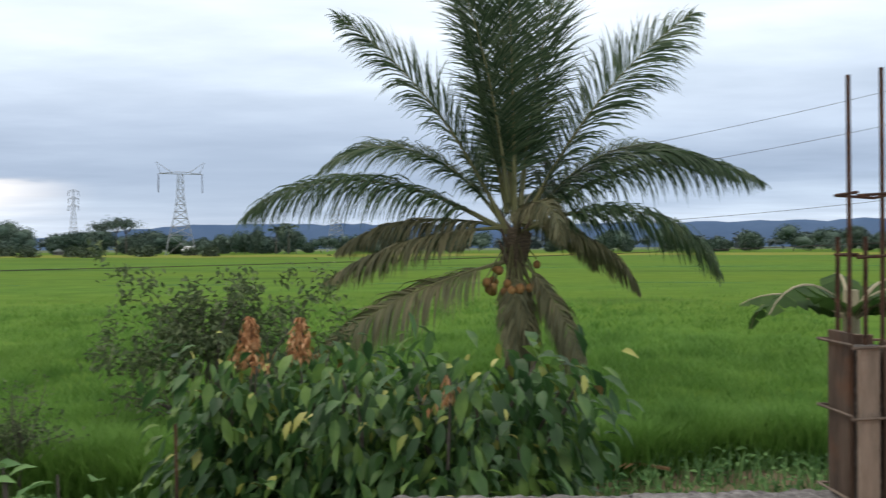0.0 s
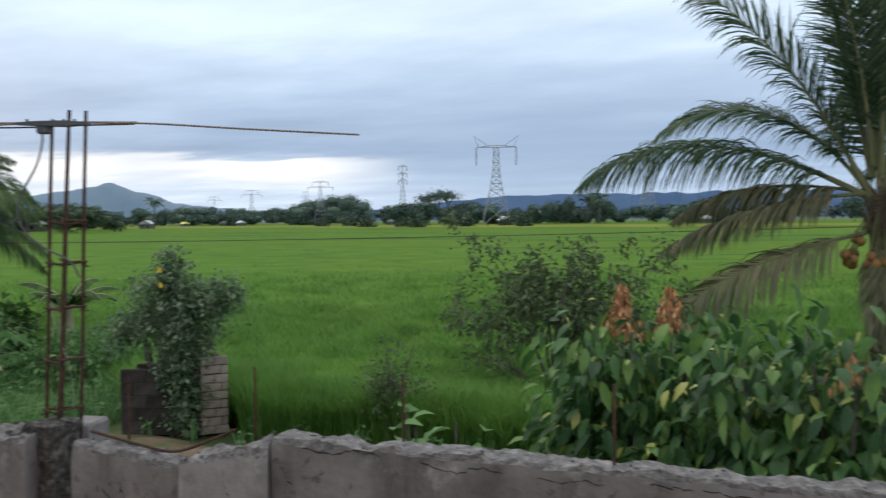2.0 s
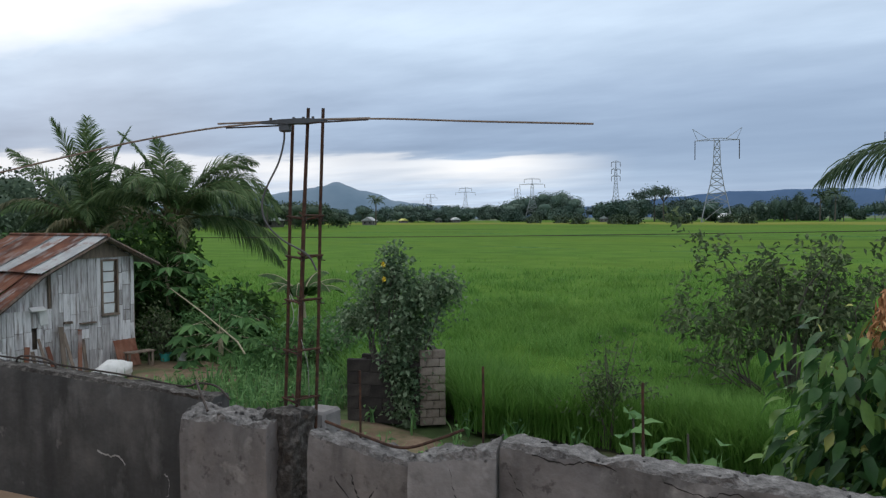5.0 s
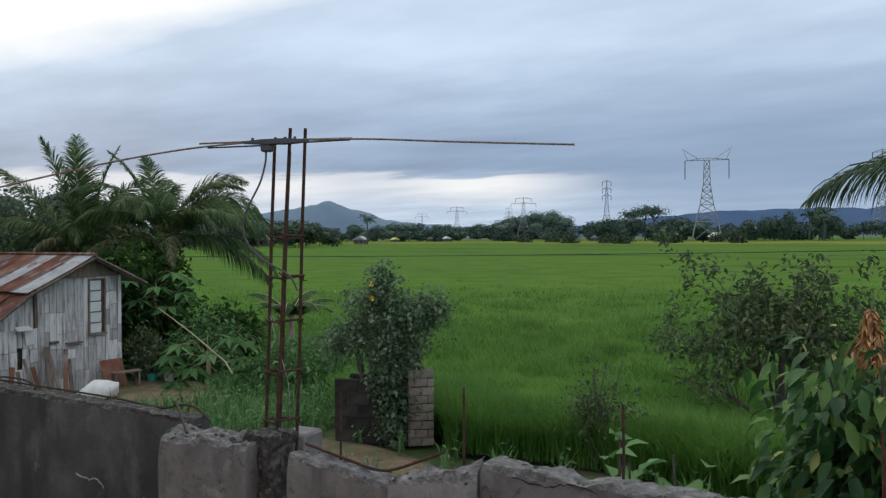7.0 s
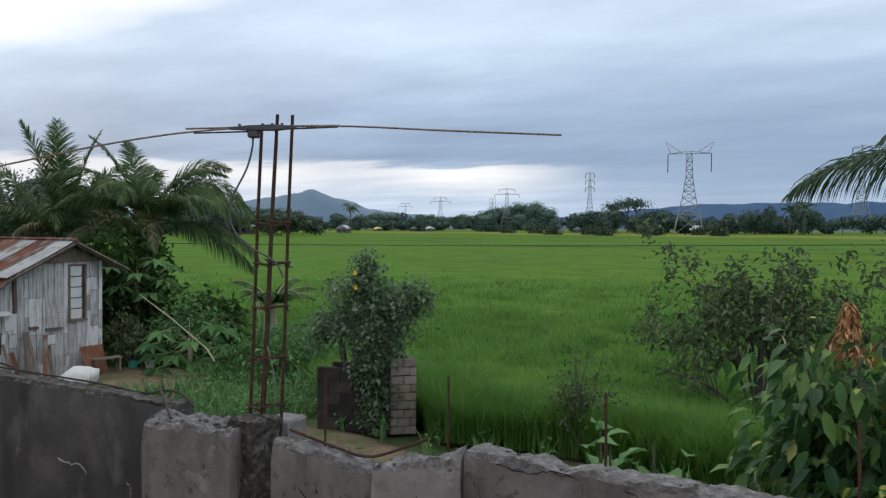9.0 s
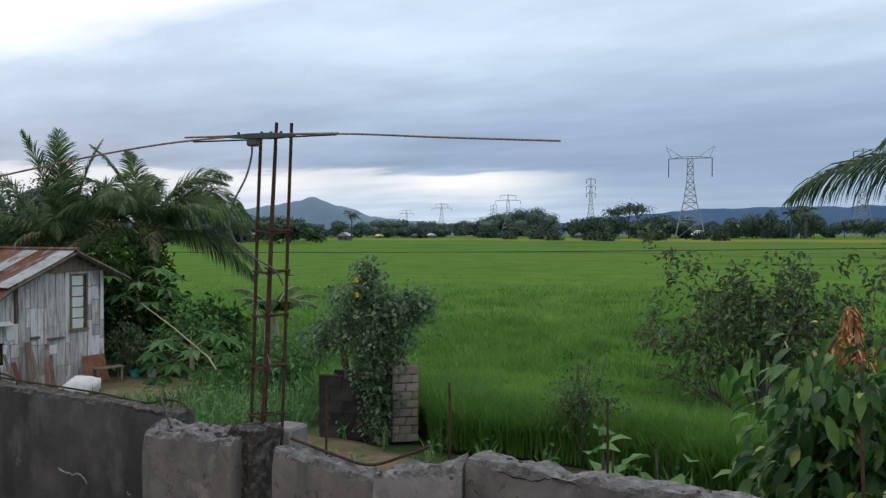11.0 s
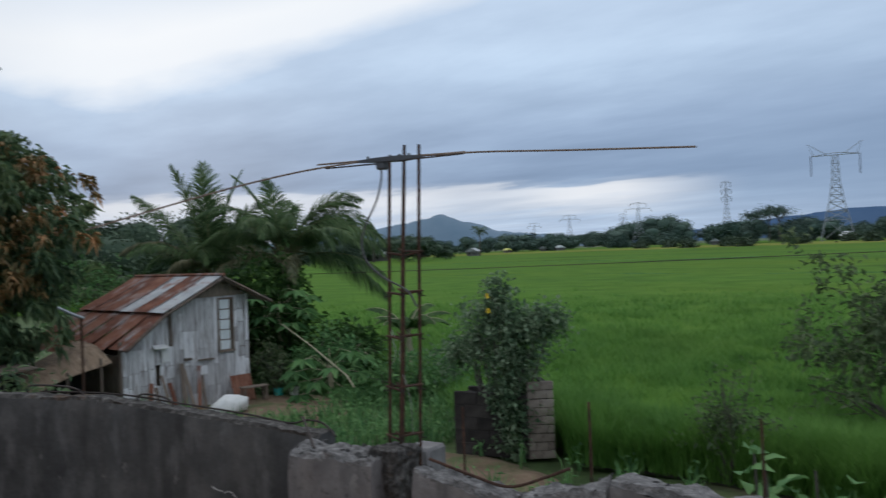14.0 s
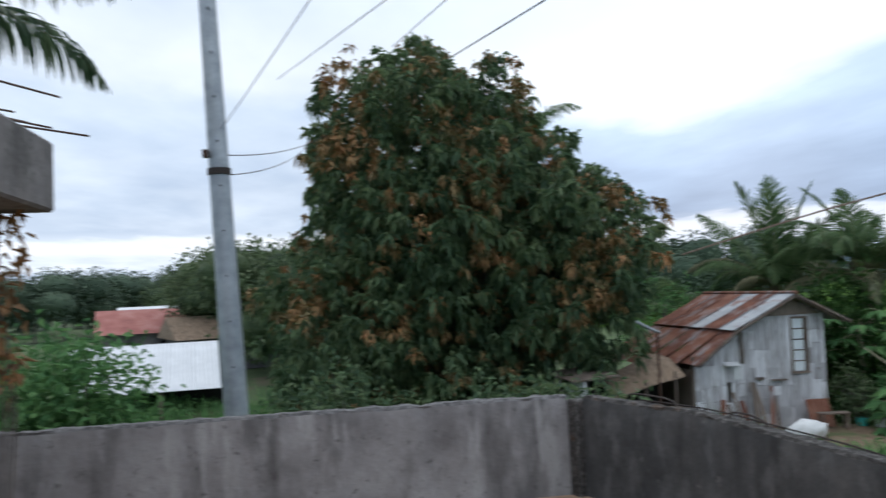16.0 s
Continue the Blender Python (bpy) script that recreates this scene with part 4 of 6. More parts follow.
M["mango_new"] = material("mango_flush", [(0.13, 0.13, 0.05), (0.29, 0.185, 0.072), (0.54, 0.26, 0.105)], 0.8, 0.55, bump=0, island=0.3)
M["guava"] = material("shrub_leaf", [(0.052, 0.084, 0.042), (0.10, 0.145, 0.068), (0.165, 0.21, 0.108)], 2, 0.6, bump=0, island=0.45, leafy=True)
M["vine"] = material("creeper_leaf", [(0.072, 0.13, 0.07), (0.14, 0.215, 0.12), (0.25, 0.32, 0.205)], 2, 0.6, bump=0, island=0.45, leafy=True)
M["yellow"] = material("yellow_petal", [(0.75, 0.52, 0.02), (0.85, 0.65, 0.04)], 9, 0.6, bump=0)
M["banana"] = material("banana_leaf", [(0.022, 0.06, 0.016), (0.042, 0.095, 0.024), (0.075, 0.14, 0.036)], 2.5, 0.65, bump=0.2, bump_scale=20, island=0.3, leafy=True)
M["dry"] = material("dry_leaf", [(0.13, 0.075, 0.035), (0.24, 0.13, 0.055), (0.33, 0.20, 0.09)], 5, 0.85, bump=0.2, island=0.4)
M["pale_stem"] = material("pale_stem", [(0.28, 0.25, 0.16), (0.42, 0.38, 0.26)], 5, 0.8, bump=0.2)


def unit(a):
    return a / (np.linalg.norm(a, axis=-1, keepdims=True) + 1e-9)


def leaves(P, D, L, W, fold=0.25, droop=0.2):
    """Folded four-point leaves at P along D; returns points and triangles."""
    n = len(P)
    L, W = np.broadcast_to(L, n)[:, None], np.broadcast_to(W, n)[:, None]
    D = unit(D)
    S = unit(np.cross(D, np.array([0, 0, 1.0]) + np.random.normal(0, 0.45, (n, 3))))
    N = np.cross(S, D)
    mid = P + D * L * 0.45 + N * W * fold * 0.0
    tip = P + D * L
    tip[:, 2] -= (droop * L)[:, 0]
    l_, r_ = mid - S * W / 2 + N * W * fold, mid + S * W / 2 + N * W * fold
    v = np.stack([P, l_, tip, r_], 1).reshape(-1, 3)
    k = np.arange(n)[:, None] * 4
    return v, np.concatenate([k + (0, 2, 1), k + (0, 3, 2)])


def big_leaves(P, D, L, W, droop=0.5, fold=0.18):
    """Broad drooping leaves, eight triangles each."""
    n = len(P)
    L, W = np.broadcast_to(L, n), np.broadcast_to(W, n)
    D = unit(D)
    S = unit(np.cross(D, np.array([0, 0, 1.0]) + np.random.normal(0, 0.35, (n, 3))))
    pts = []
    for s, w in ((0.0, 0.05), (0.3, 0.85), (0.62, 1.0), (1.0, 0.04)):
        c = P + D * (L * s)[:, None]
        c = c + np.column_stack([np.zeros(n), np.zeros(n), -droop * L * s * s])
        N = unit(np.cross(S, D))
        for side in (-1, 0, 1):
            pts.append(c + S * (side * W * w / 2)[:, None] + N * (abs(side) * fold * W * w)[:, None])
    v = np.stack(pts, 1).reshape(-1, 3)
    q = []
    for r_ in range(3):
        for c in range(2):
            q.append((r_ * 3 + c, r_ * 3 + c + 1, r_ * 3 + 4 + c, r_ * 3 + 3 + c))
    k = np.arange(n)[:, None, None] * 12
    return v, (k + np.array(q)[None]).reshape(-1, 4)


def sphere_dirs(n):
    return unit(np.random.normal(0, 1, (n, 3)))


def lumps(p, seed, scale):
    return np.array([noise.noise(Vector(q) * scale + Vector((seed, seed * 2, 0))) for q in p])


# rice: a canopy sheet with blades standing near the deck
np.random.seed(31)
az = np.radians(np.linspace(-62, 62, 125))
rr = np.concatenate([np.linspace(0, 1, 26), 1 + np.geomspace(0.02, 60, 60)])
rows_ = []
for a_ in az:
    dirx, diry = -math.sin(a_ + 0.3), math.cos(a_ + 0.3)
    t0 = 10.0
    for _ in range(30):
        t0 = (float(field_edge(-0.7 + dirx * t0)) - 0.3) / max(diry, 0.15)
        t0 = min(t0, 60)
    d_ = np.where(rr <= 1, t0 + rr * 8, t0 + 8 + (rr - 1) * 12)
    x_, y_ = -0.7 + dirx * d_, 0.3 + diry * d_
    rise = np.clip((d_ - t0 - 0.55) / 0.35, 0, 1) ** 0.7
    nz = np.array([noise.noise(Vector((u * 0.8, w * 0.8, 0))) + 0.6 * noise.noise(Vector((u * 2.7, w * 2.7, 5))) for u, w in zip(x_, y_)])
    rows_.append(np.column_stack([x_, y_, 0.02 + rise * (0.36 + np.where(d_ < 90, 0.06, 0.03) * nz)]))
v = np.concatenate(rows_)
n_ = len(rr)
i, j = np.meshgrid(np.arange(len(az) - 1), np.arange(n_ - 1), indexing="ij")
k = (i * n_ + j)
rice = thing("rice_field", (0, 0, 0), "wide field of bright green young rice", "rice field", kind="stuff")
part("canopy", mesh_np("canopy", v, np.stack([k, k + 1, k + n_ + 1, k + n_], -1).reshape(-1, 4), True), M["rice_far"], rice)


def scatter(n, d0, d1, a0, a1):
    d_ = d0 + (d1 - d0) * np.random.rand(n) ** 1.15
    t_ = np.radians(np.random.uniform(a0, a1, n))
    x_, y_ = -0.7 - d_ * np.sin(t_), 0.3 + d_ * np.cos(t_)
    keep = y_ > field_edge(x_) + np.random.uniform(-0.1, 0.5, n)
    return np.column_stack([x_, y_, np.zeros(n)])[keep]


def blades(P, h, w, lean):
    n = len(P)
    h = h * np.random.uniform(0.7, 1.25, n)
    nz = lumps(P[:, :2].repeat(1, 0) @ np.array([[1, 0, 0], [0, 1, 0]]), 3.0, 0.9)
    h = h * (1 + 0.3 * nz)
    t_ = np.random.uniform(0, 2 * np.pi, n)
    side = np.column_stack([np.cos(t_), np.sin(t_), np.zeros(n)]) * (w * 0.5)
    out = np.column_stack([-np.sin(t_), np.cos(t_), np.zeros(n)]) * (h * np.random.uniform(0.1, lean, n))[:, None]
    up = np.array([0, 0, 1.0])
    m_ = P + out * 0.35 + up * (h * 0.62)[:, None]
    v = np.stack([P - side, P + side, m_ - side * 0.8, m_ + side * 0.8, P + out + up * h[:, None]], 1).reshape(-1, 3)
    k_ = np.arange(n)[:, None] * 5
    return v, k_ + (0, 1, 3, 2), k_ + (2, 3, 4)


P = np.concatenate([scatter(21000, 9.5, 26, -32, 62), scatter(11000, 18, 44, -30, 58), scatter(6000, 30, 75, -30, 55)])
ex = np.random.uniform(-10, 6, 6500)
P = np.concatenate([P, np.column_stack([ex, field_edge(ex) + np.random.uniform(-0.2, 0.9, 6500), np.zeros(6500)])])
tall = np.repeat(np.arange(len(P)) >= len(P) - 6500, 7)
P = np.repeat(P, 7, 0)
P[:, :2] += np.random.normal(0, 0.06, (len(P), 2))
dist_ = np.hypot(P[:, 0], P[:, 1])
P[:, 2] = 0.02 - np.clip((dist_ - 24) / 50, 0, 1) * 0.2 - np.where(dist_ > 40, np.random.rand(len(P)) * 0.12, 0)
wide = np.clip(dist_ * 0.0012, 0.016, 0.05)[:, None]
v, q, f = blades(P, np.where(tall, 0.68, 0.53), wide, 1.0)
part("blades", mesh_np("blades", v, [q, f]), M["rice"], rice)
# dark muddy strip, added to carry the shade at the rice stand's foot
xs_ = np.linspace(-14, 8, 45)
shade_mud = np.concatenate([np.column_stack([xs_, field_edge(xs_) + o_, np.full(45, 0.012)]) for o_ in (-0.25, 1.3)])
M["shade_mud"] = material("shade_dark_mud", [(0.018, 0.016, 0.012), (0.035, 0.03, 0.021)], 3, 0.6, bump=0.5, bump_scale=14)
solid("paddy_mud", mesh_np("paddy_mud", shade_mud, np.array([(k, k + 1, k + 46, k + 45) for k in range(44)])), M["shade_mud"], "dark muddy strip with the rice stand's shade in its colour", "ground", kind="structure")
# dark dykes across the field and the ripe strip at its far side
for k, (x0, y0, x1, y1) in enumerate(((-60, 66, 60, 58), (-110, 122, 70, 104))):
    m_ = Build()
    pts = [(x0 + (x1 - x0) * s, y0 + (y1 - y0) * s + 1.2 * math.sin(s * 14 + k), 0.30 + 0.05 * math.sin(s * 40)) for s in np.linspace(0, 1, 40)]
    m_.tube(pts, 0.11 + 0.04 * k, 5)
    tagged(part("dyke", m_, M["weed"]), "low grassy dyke between the rice plots", "dyke", "field dykes", "structure")
v, q = grid(-420, 260, 250, 345, 60, 20, lambda X, Y: 0.42 + 0.05 * np.sin(X * 0.1) * np.cos(Y * 0.2))
v[:, 1] += v[:, 0] * -0.12 + 8 * np.sin(v[:, 0] * 0.03)
tagged(part("ripe_rice", mesh_np("ripe_rice", v, q, True), M["grain"]), "yellowing strip of ripe rice at the field's far side", "rice field", kind="stuff")


def weeds(name, n, x0, x1, y0, y1, h, label, mat="weed", avoid=None):
    """Low broad-leaved weeds and grass."""
    P = np.column_stack([np.random.uniform(x0, x1, n), np.random.uniform(y0, y1, n), np.zeros(n)])
    if avoid is not None:
        P = P[~avoid(P[:, 0], P[:, 1])]
    hz = h * (0.5 + 0.9 * np.clip(0.5 + lumps(P, 2.0, 0.55), 0, 1))
    k = len(P)
    v1, q1, f1 = blades(P, hz, 0.03, 0.9)
    sub = np.random.rand(k) < 0.9
    Q = P[sub].copy()
    Q[:, 2] = hz[sub] * np.random.uniform(0.2, 0.95, sub.sum())
    D = np.column_stack([np.random.normal(0, 1, (len(Q), 2)), np.random.uniform(-0.3, 0.6, len(Q))])
    v2, f2 = leaves(Q, D, np.random.uniform(0.06, 0.15, len(Q)), np.random.uniform(0.035, 0.075, len(Q)))
    n1 = len(v1)
    tagged(part(name, mesh_np(name, np.concatenate([v1, v2]), [q1, np.concatenate([f1, f2 + n1])]), M[mat]), label, "weeds", kind="stuff")


def no_weed(x, y):
    """Bare earth by the hut, the hut itself, and the field."""
    bare = ((x + 14.9) / 1.8) ** 2 + ((y - 10.2) / 1.5) ** 2 < 1
    hutp = (x < -15.9) & (x > -21) & (y > 6.5) & (y < 11)
    path = ((x + 8.6) / 1.5) ** 2 + ((y - 8.8) / 0.8) ** 2 < 1
    edge = (x > -9.6) & (x < 2.5) & (y > field_edge(x) - 2.4) & (np.sin(x * 7.3 + y * 3.1) > -0.75)
    return bare | hutp | path | edge | (y > field_edge(x) + 0.3)


weeds("weeds", 34000, -20, 6, 3.6, 17, 0.36, "tangled green weeds between deck and field", avoid=no_weed)
weeds("verge_weeds", 9000, -26, -7.6, -8, 8, 0.5, "rough weeds beyond the west parapet", avoid=no_weed)
v, q = grid(-16.8, -11.6, 8.1, 12.3, 26, 20, lambda X, Y: 0.03 + 0.02 * np.sin(X * 3) * np.cos(Y * 4))
keep = (((v[:, 0] + 14.9) / 1.9) ** 2 + ((v[:, 1] - 10.2) / 1.6) ** 2)
v[:, 2] -= np.clip(keep - 0.8, 0, 1) * 0.15
solid("bare_earth", mesh_np("bare_earth", v, q, True), M["soil"], "bare brown earth beside the hut", "ground", kind="structure")
v, q = grid(-10.4, -6.8, 7.8, 9.9, 20, 14, lambda X, Y: 0.03 + 0.02 * np.sin(X * 5) * np.cos(Y * 4))
keep = (((v[:, 0] + 8.6) / 1.7) ** 2 + ((v[:, 1] - 8.8) / 1.0) ** 2)
v[:, 2] -= np.clip(keep - 0.8, 0, 1) * 0.2
solid("earth_patch", mesh_np("earth_patch", v, q, True), M["soil"], "bare earth round the block pen", "ground", kind="structure")
v, q = grid(1.4, 7.5, 8.6, 11.9, 24, 14, lambda X, Y: 0.04 + 0.05 * np.sin(X * 3) * np.cos(Y * 4))
solid("earth_bank", mesh_np("earth_bank", v, q, True), M["soil"], "reddish earth bank at the field's edge", "ground", kind="structure")


# -- palms
def frond(b, rib, base, azim, rise, length, droop, n=46, leaf=0.75, hang=0.5, wide=0.035, twist=0.0):
    """One feather frond: a curved rib and two rows of leaflets. azim and rise in degrees."""
    a_, e_ = radians(azim), radians(rise)
    k = 16
    s = np.linspace(0, 1, k)
    ang = e_ - radians(droop) * s ** 1.5
    step = length / (k - 1)
    rad = np.concatenate([[0], np.cumsum(np.cos(ang[:-1]) * step)])
    z = np.concatenate([[0], np.cumsum(np.sin(ang[:-1]) * step)])
    h = np.array([-math.sin(a_), math.cos(a_)])
    side0 = np.array([math.cos(a_), math.sin(a_), 0])
    pts = np.column_stack([base[0] + h[0] * rad, base[1] + h[1] * rad, base[2] + z]) + side0 * (twist * s ** 2)[:, None]
    rib.tube(pts, (0.006 + 0.042 * (1 - s) ** 2.2) * (length / 4), 5)
    t_ = np.linspace(0.14, 0.995, n)
    cx = np.stack([np.interp(t_, s, pts[:, c]) for c in range(3)], 1)
    tan = unit(np.stack([np.interp(t_, s, np.gradient(pts[:, c])) for c in range(3)], 1))
    side = unit(np.cross(tan, np.array([0, 0, 1.0])) + 1e-6 * side0)
    upv = np.cross(side, tan)
    tip_ = radians(np.random.choice([-1, 1]) * np.random.uniform(8, 48) * (0.35 if rise > 66 else 1)) * np.clip(t_ * 1.6, 0.3, 1)[:, None]
    side, upv = side * np.cos(tip_) + upv * np.sin(tip_), upv * np.cos(tip_) - side * np.sin(tip_)
    prof = leaf * np.clip(np.sin(np.pi * np.clip(t_ * 0.86 + 0.12, 0, 1)), 0.12, 1) ** 0.7
    down = np.array([0, 0, -1.0])
    gone = np.random.rand(n) < 0.06
    for sg in (-1, 1):
        jit = np.random.normal(0, 0.09, (n, 3))
        fwd = (0.55 + 0.9 * t_ ** 2)[:, None]
        d0 = unit(side * sg * 0.85 + tan * fwd + upv * 0.22 + jit)
        ll = (prof * np.random.uniform(0.82, 1.1, n) * np.where(gone, 0.35, 1))[:, None]
        hg = (hang * np.random.uniform(0.75, 1.3, n))[:, None]
        rows_ = [cx]
        for q_ in range(4):
            d0 = unit(d0 + down * hg * (0.16 + 0.17 * q_))
            rows_.append(rows_[-1] + d0 * ll / 4)
        wv = unit(tan + 0.4 * np.random.normal(0, 1, (n, 3))) * wide
        v = np.stack([cx - wv * 0.3, cx + wv * 0.3, rows_[1] + wv * 0.5, rows_[1] - wv * 0.5, rows_[2] + wv * 0.46, rows_[2] - wv * 0.46, rows_[3] + wv * 0.28, rows_[3] - wv * 0.28, rows_[4]], 1).reshape(-1, 3)
        k_ = np.arange(n)[:, None] * 9
        b.add(v, np.concatenate([k_ + (0, 1, 2, 3), k_ + (3, 2, 4, 5), k_ + (5, 4, 6, 7)]), k_ + (7, 6, 8))


def palm(name, at, height, fronds, lean=(0, 0), label="", nuts=0, trunk_r=0.16, group="", dense=64, wide=0.05):
    t = thing(name, (at[0], at[1], 0), label, "palm", group)
    s = np.linspace(0, 1, 14)
    pts = np.column_stack([lean[0] * s ** 1.4, lean[1] * s ** 1.4, height * s])
    part("trunk", Build().tube(pts, trunk_r * (1.35 - 0.4 * s + 0.12 * (np.arange(14) % 2)), 10), M["palm_trunk"], t)
    top = pts[-1]
    for azim, rise, length, droop, kind in fronds:
        b, rib = Build(), Build()
        off = np.array([-math.sin(radians(azim)), math.cos(radians(azim)), 0]) * 0.14
        frond(b, rib, top + off + (0, 0, np.random.uniform(-0.1, 0.15) + (-0.7 if rise < -8 and nuts > 9 else 0) + (0.35 if rise > 65 and nuts > 9 else 0)), azim, rise, length, droop, n=dense, wide=wide, leaf=(0.285 if nuts > 9 else 0.25) * length, hang=(1.0 if nuts > 9 else 1.35) * np.clip(1.55 - rise / 62, 0.3, 1.45) if kind != "palm_old" else 1.5, twist=np.random.uniform(-0.3, 0.3))
        f_ = part("frond", rib, M["rachis"], t)
        part("leaf_blade", b, M[kind], f_)
    for k in range(26 if nuts > 9 else 9):
        a_, zd = np.random.uniform(0, 6.28), np.random.uniform(-0.3, 0.75) if nuts > 9 else 0.0
        part("leaf_base", Build().tube([top + (0, 0, -0.35 - zd), top + (0.2 * math.cos(a_), 0.2 * math.sin(a_), -0.05 - zd), top + (0.34 * math.cos(a_), 0.34 * math.sin(a_), 0.25 - zd)], [0.07, 0.05, 0.02], 5), M["palm_trunk"], t)
    for k in range(nuts):
        bm = bmesh.new()
        bmesh.ops.create_icosphere(bm, subdivisions=2, radius=np.random.uniform(0.068, 0.098))
        for v_ in bm.verts:
            v_.co.z *= 1.12
        me = bpy.data.meshes.new("coconut")
        bm.to_mesh(me)
        bm.free()
        a_ = np.random.choice([2.6, -0.25, 0.4, 3.4, -2.0, -1.2]) + np.random.normal(0, 0.2)
        c = top + (np.random.uniform(0.36, 0.62) * math.cos(a_), 0.45 * math.sin(a_), -0.98 - np.random.uniform(0, 0.2) + (0.4 if k % 5 == 0 else 0))
        part("coconut", me, M["coconut"], t).location = c
        part("stalk", Build().tube([top + (0.05 * math.cos(a_), 0.05 * math.sin(a_), -0.1), c + (0, 0, 0.1)], 0.012, 4), M["rachis"], t)
    return t


np.random.seed(41)
near = []
# azimuth from north to west, rise, length, droop
for f_ in ((90, 64, 5.1, 34), (84, 54, 4.3, 100), (86, 30, 5.3, 72), (66, 79, 5.0, 14), (20, 86, 5.4, 12), (175, 84, 5.2, 18), (-60, 82, 5.2, 16), (120, 82, 4.8, 24),
           (-90, 62, 5.2, 30), (-84, 54, 4.6, 98), (-88, 34, 4.9, 66), (-118, 22, 4.0, 95), (0, 56, 4.2, 70), (-20, 30, 4.2, 80), (-100, 46, 4.4, 90)):
    near.append((*f_, "palm_leaf"))
for f_ in ((84, 10, 3.4, 48), (92, -4, 3.6, 34), (104, -14, 3.9, 26), (-165, 35, 2.3, 125), (-112, -8, 2.6, 60), (172, -60, 2.1, 22), (-128, -44, 2.4, 32), (-150, -72, 2.2, 10), (-105, -62, 3.6, 8), (-60, 5, 2.4, 80), (-172, -64, 2.3, 14), (158, -54, 1.9, 30)):
    near.append((*f_, "palm_old"))
palm("coconut_palm", (1.78, 15.3, 0), 3.5, near, label="short coconut palm with a wide crown and brown nuts", nuts=19, trunk_r=0.155, dense=170, wide=0.036)


def ring_fronds(n, rise, length, droop):
    return [(360 * k / n + np.random.uniform(-14, 14), np.random.uniform(*rise), length * np.random.uniform(0.85, 1.12), np.random.uniform(*droop), "palm_young" if np.random.rand() > 0.15 else "palm_old") for k in range(n)]


def listed(rows, old=()):
    return [(*r_, "palm_old" if k in old else "palm_young") for k, r_ in enumerate(rows)]


palm("coconut_palm", (-21.9, 13.15, 0), 2.75, listed(((57, 86, 3.3, 10), (140, 82, 3.2, 20), (-33, 82, 3.1, 22), (237, 84, 3.0, 15), (147, 60, 3.1, 26), (147, 48, 2.7, 95), (-33, 64, 3.0, 118), (-33, 38, 2.5, 100), (230, 55, 2.8, 125), (147, 15, 2.3, 80), (57, 62, 3.0, 80), (-60, 70, 2.9, 60), (200, 30, 2.4, 110)), (5, 7, 12)) + ring_fronds(6, (30, 65), 2.5, (90, 125)), (0.2, 0.1), "young coconut palm with upright fronds behind the hut", 0, 0.15, dense=135, wide=0.032)
palm("coconut_palm", (-18.6, 13.6, 0), 3.2, listed(((147, 74, 2.5, 36), (100, 82, 2.3, 30), (57, 70, 2.5, 60), (-33, 70, 2.7, 100), (-33, 56, 3.1, 122), (-33, 34, 3.0, 100), (-33, 10, 3.3, 80), (-50, 42, 3.1, 105), (-10, 48, 2.9, 110), (237, 64, 2.6, 120), (200, 54, 2.6, 110), (280, 44, 2.8, 110), (147, 44, 2.5, 112), (147, 12, 2.2, 80), (237, 15, 2.6, 80), (-45, -10, 3.2, 50), (-20, 66, 2.9, 90)), (13, 14)) + ring_fronds(8, (35, 70), 2.6, (95, 130)), (-0.5, 0.4), "leaning coconut palm with an arching crown", 4, 0.15, dense=135, wide=0.032)
palm("coconut_palm", (-25.5, 12.6, 0), 2.0, ring_fronds(9, (10, 55), 2.3, (50, 95)), (0, 0), "coconut palm half hidden behind the hut", 0, 0.15)
palm("coconut_palm", (-33.5, 8.9, 0), 9.3, ring_fronds(14, (0, 70), 2.5, (50, 95)), (0.4, 0.4), "tall coconut palm behind the mango tree", 0, 0.16)


# -- broad-leaved trees
def limbs(b, base, r0, tips, steps=7):
    for tip in tips:
        tip = np.array(tip, float)
        m_ = (np.array(base) + tip) / 2 + np.random.normal(0, 0.12, 3) * np.linalg.norm(tip - base) * 0.5
        m_[2] += 0.1 * abs(tip[2] - base[2])
        pts = smooth_path([base, m_, tip], steps)
        b.tube(pts, np.linspace(r0, r0 * 0.18, steps), 6)
    return b


def crown(n, center, radii, seed, lump=0.22, inner=0.35, lump_scale=1.6, low=-0.75, boxy=False):
    """Points in a lumpy shell, and the outward direction at each."""
    d = sphere_dirs(int(n * 1.5))
    d = d[d[:, 2] > low][:n]
    r_ = 1 + lump * lumps(d, seed, lump_scale) * 2 + lump * 0.7 * lumps(d, seed + 4, lump_scale * 2.6)
    if boxy:
        r_ = r_ / (np.abs(d) ** 2.7).sum(1) ** (1 / 2.7)
    depth = 1 - inner * np.random.rand(len(d)) ** 1.6
    return np.asarray(center) + d * (r_ * depth)[:, None] * np.asarray(radii), d


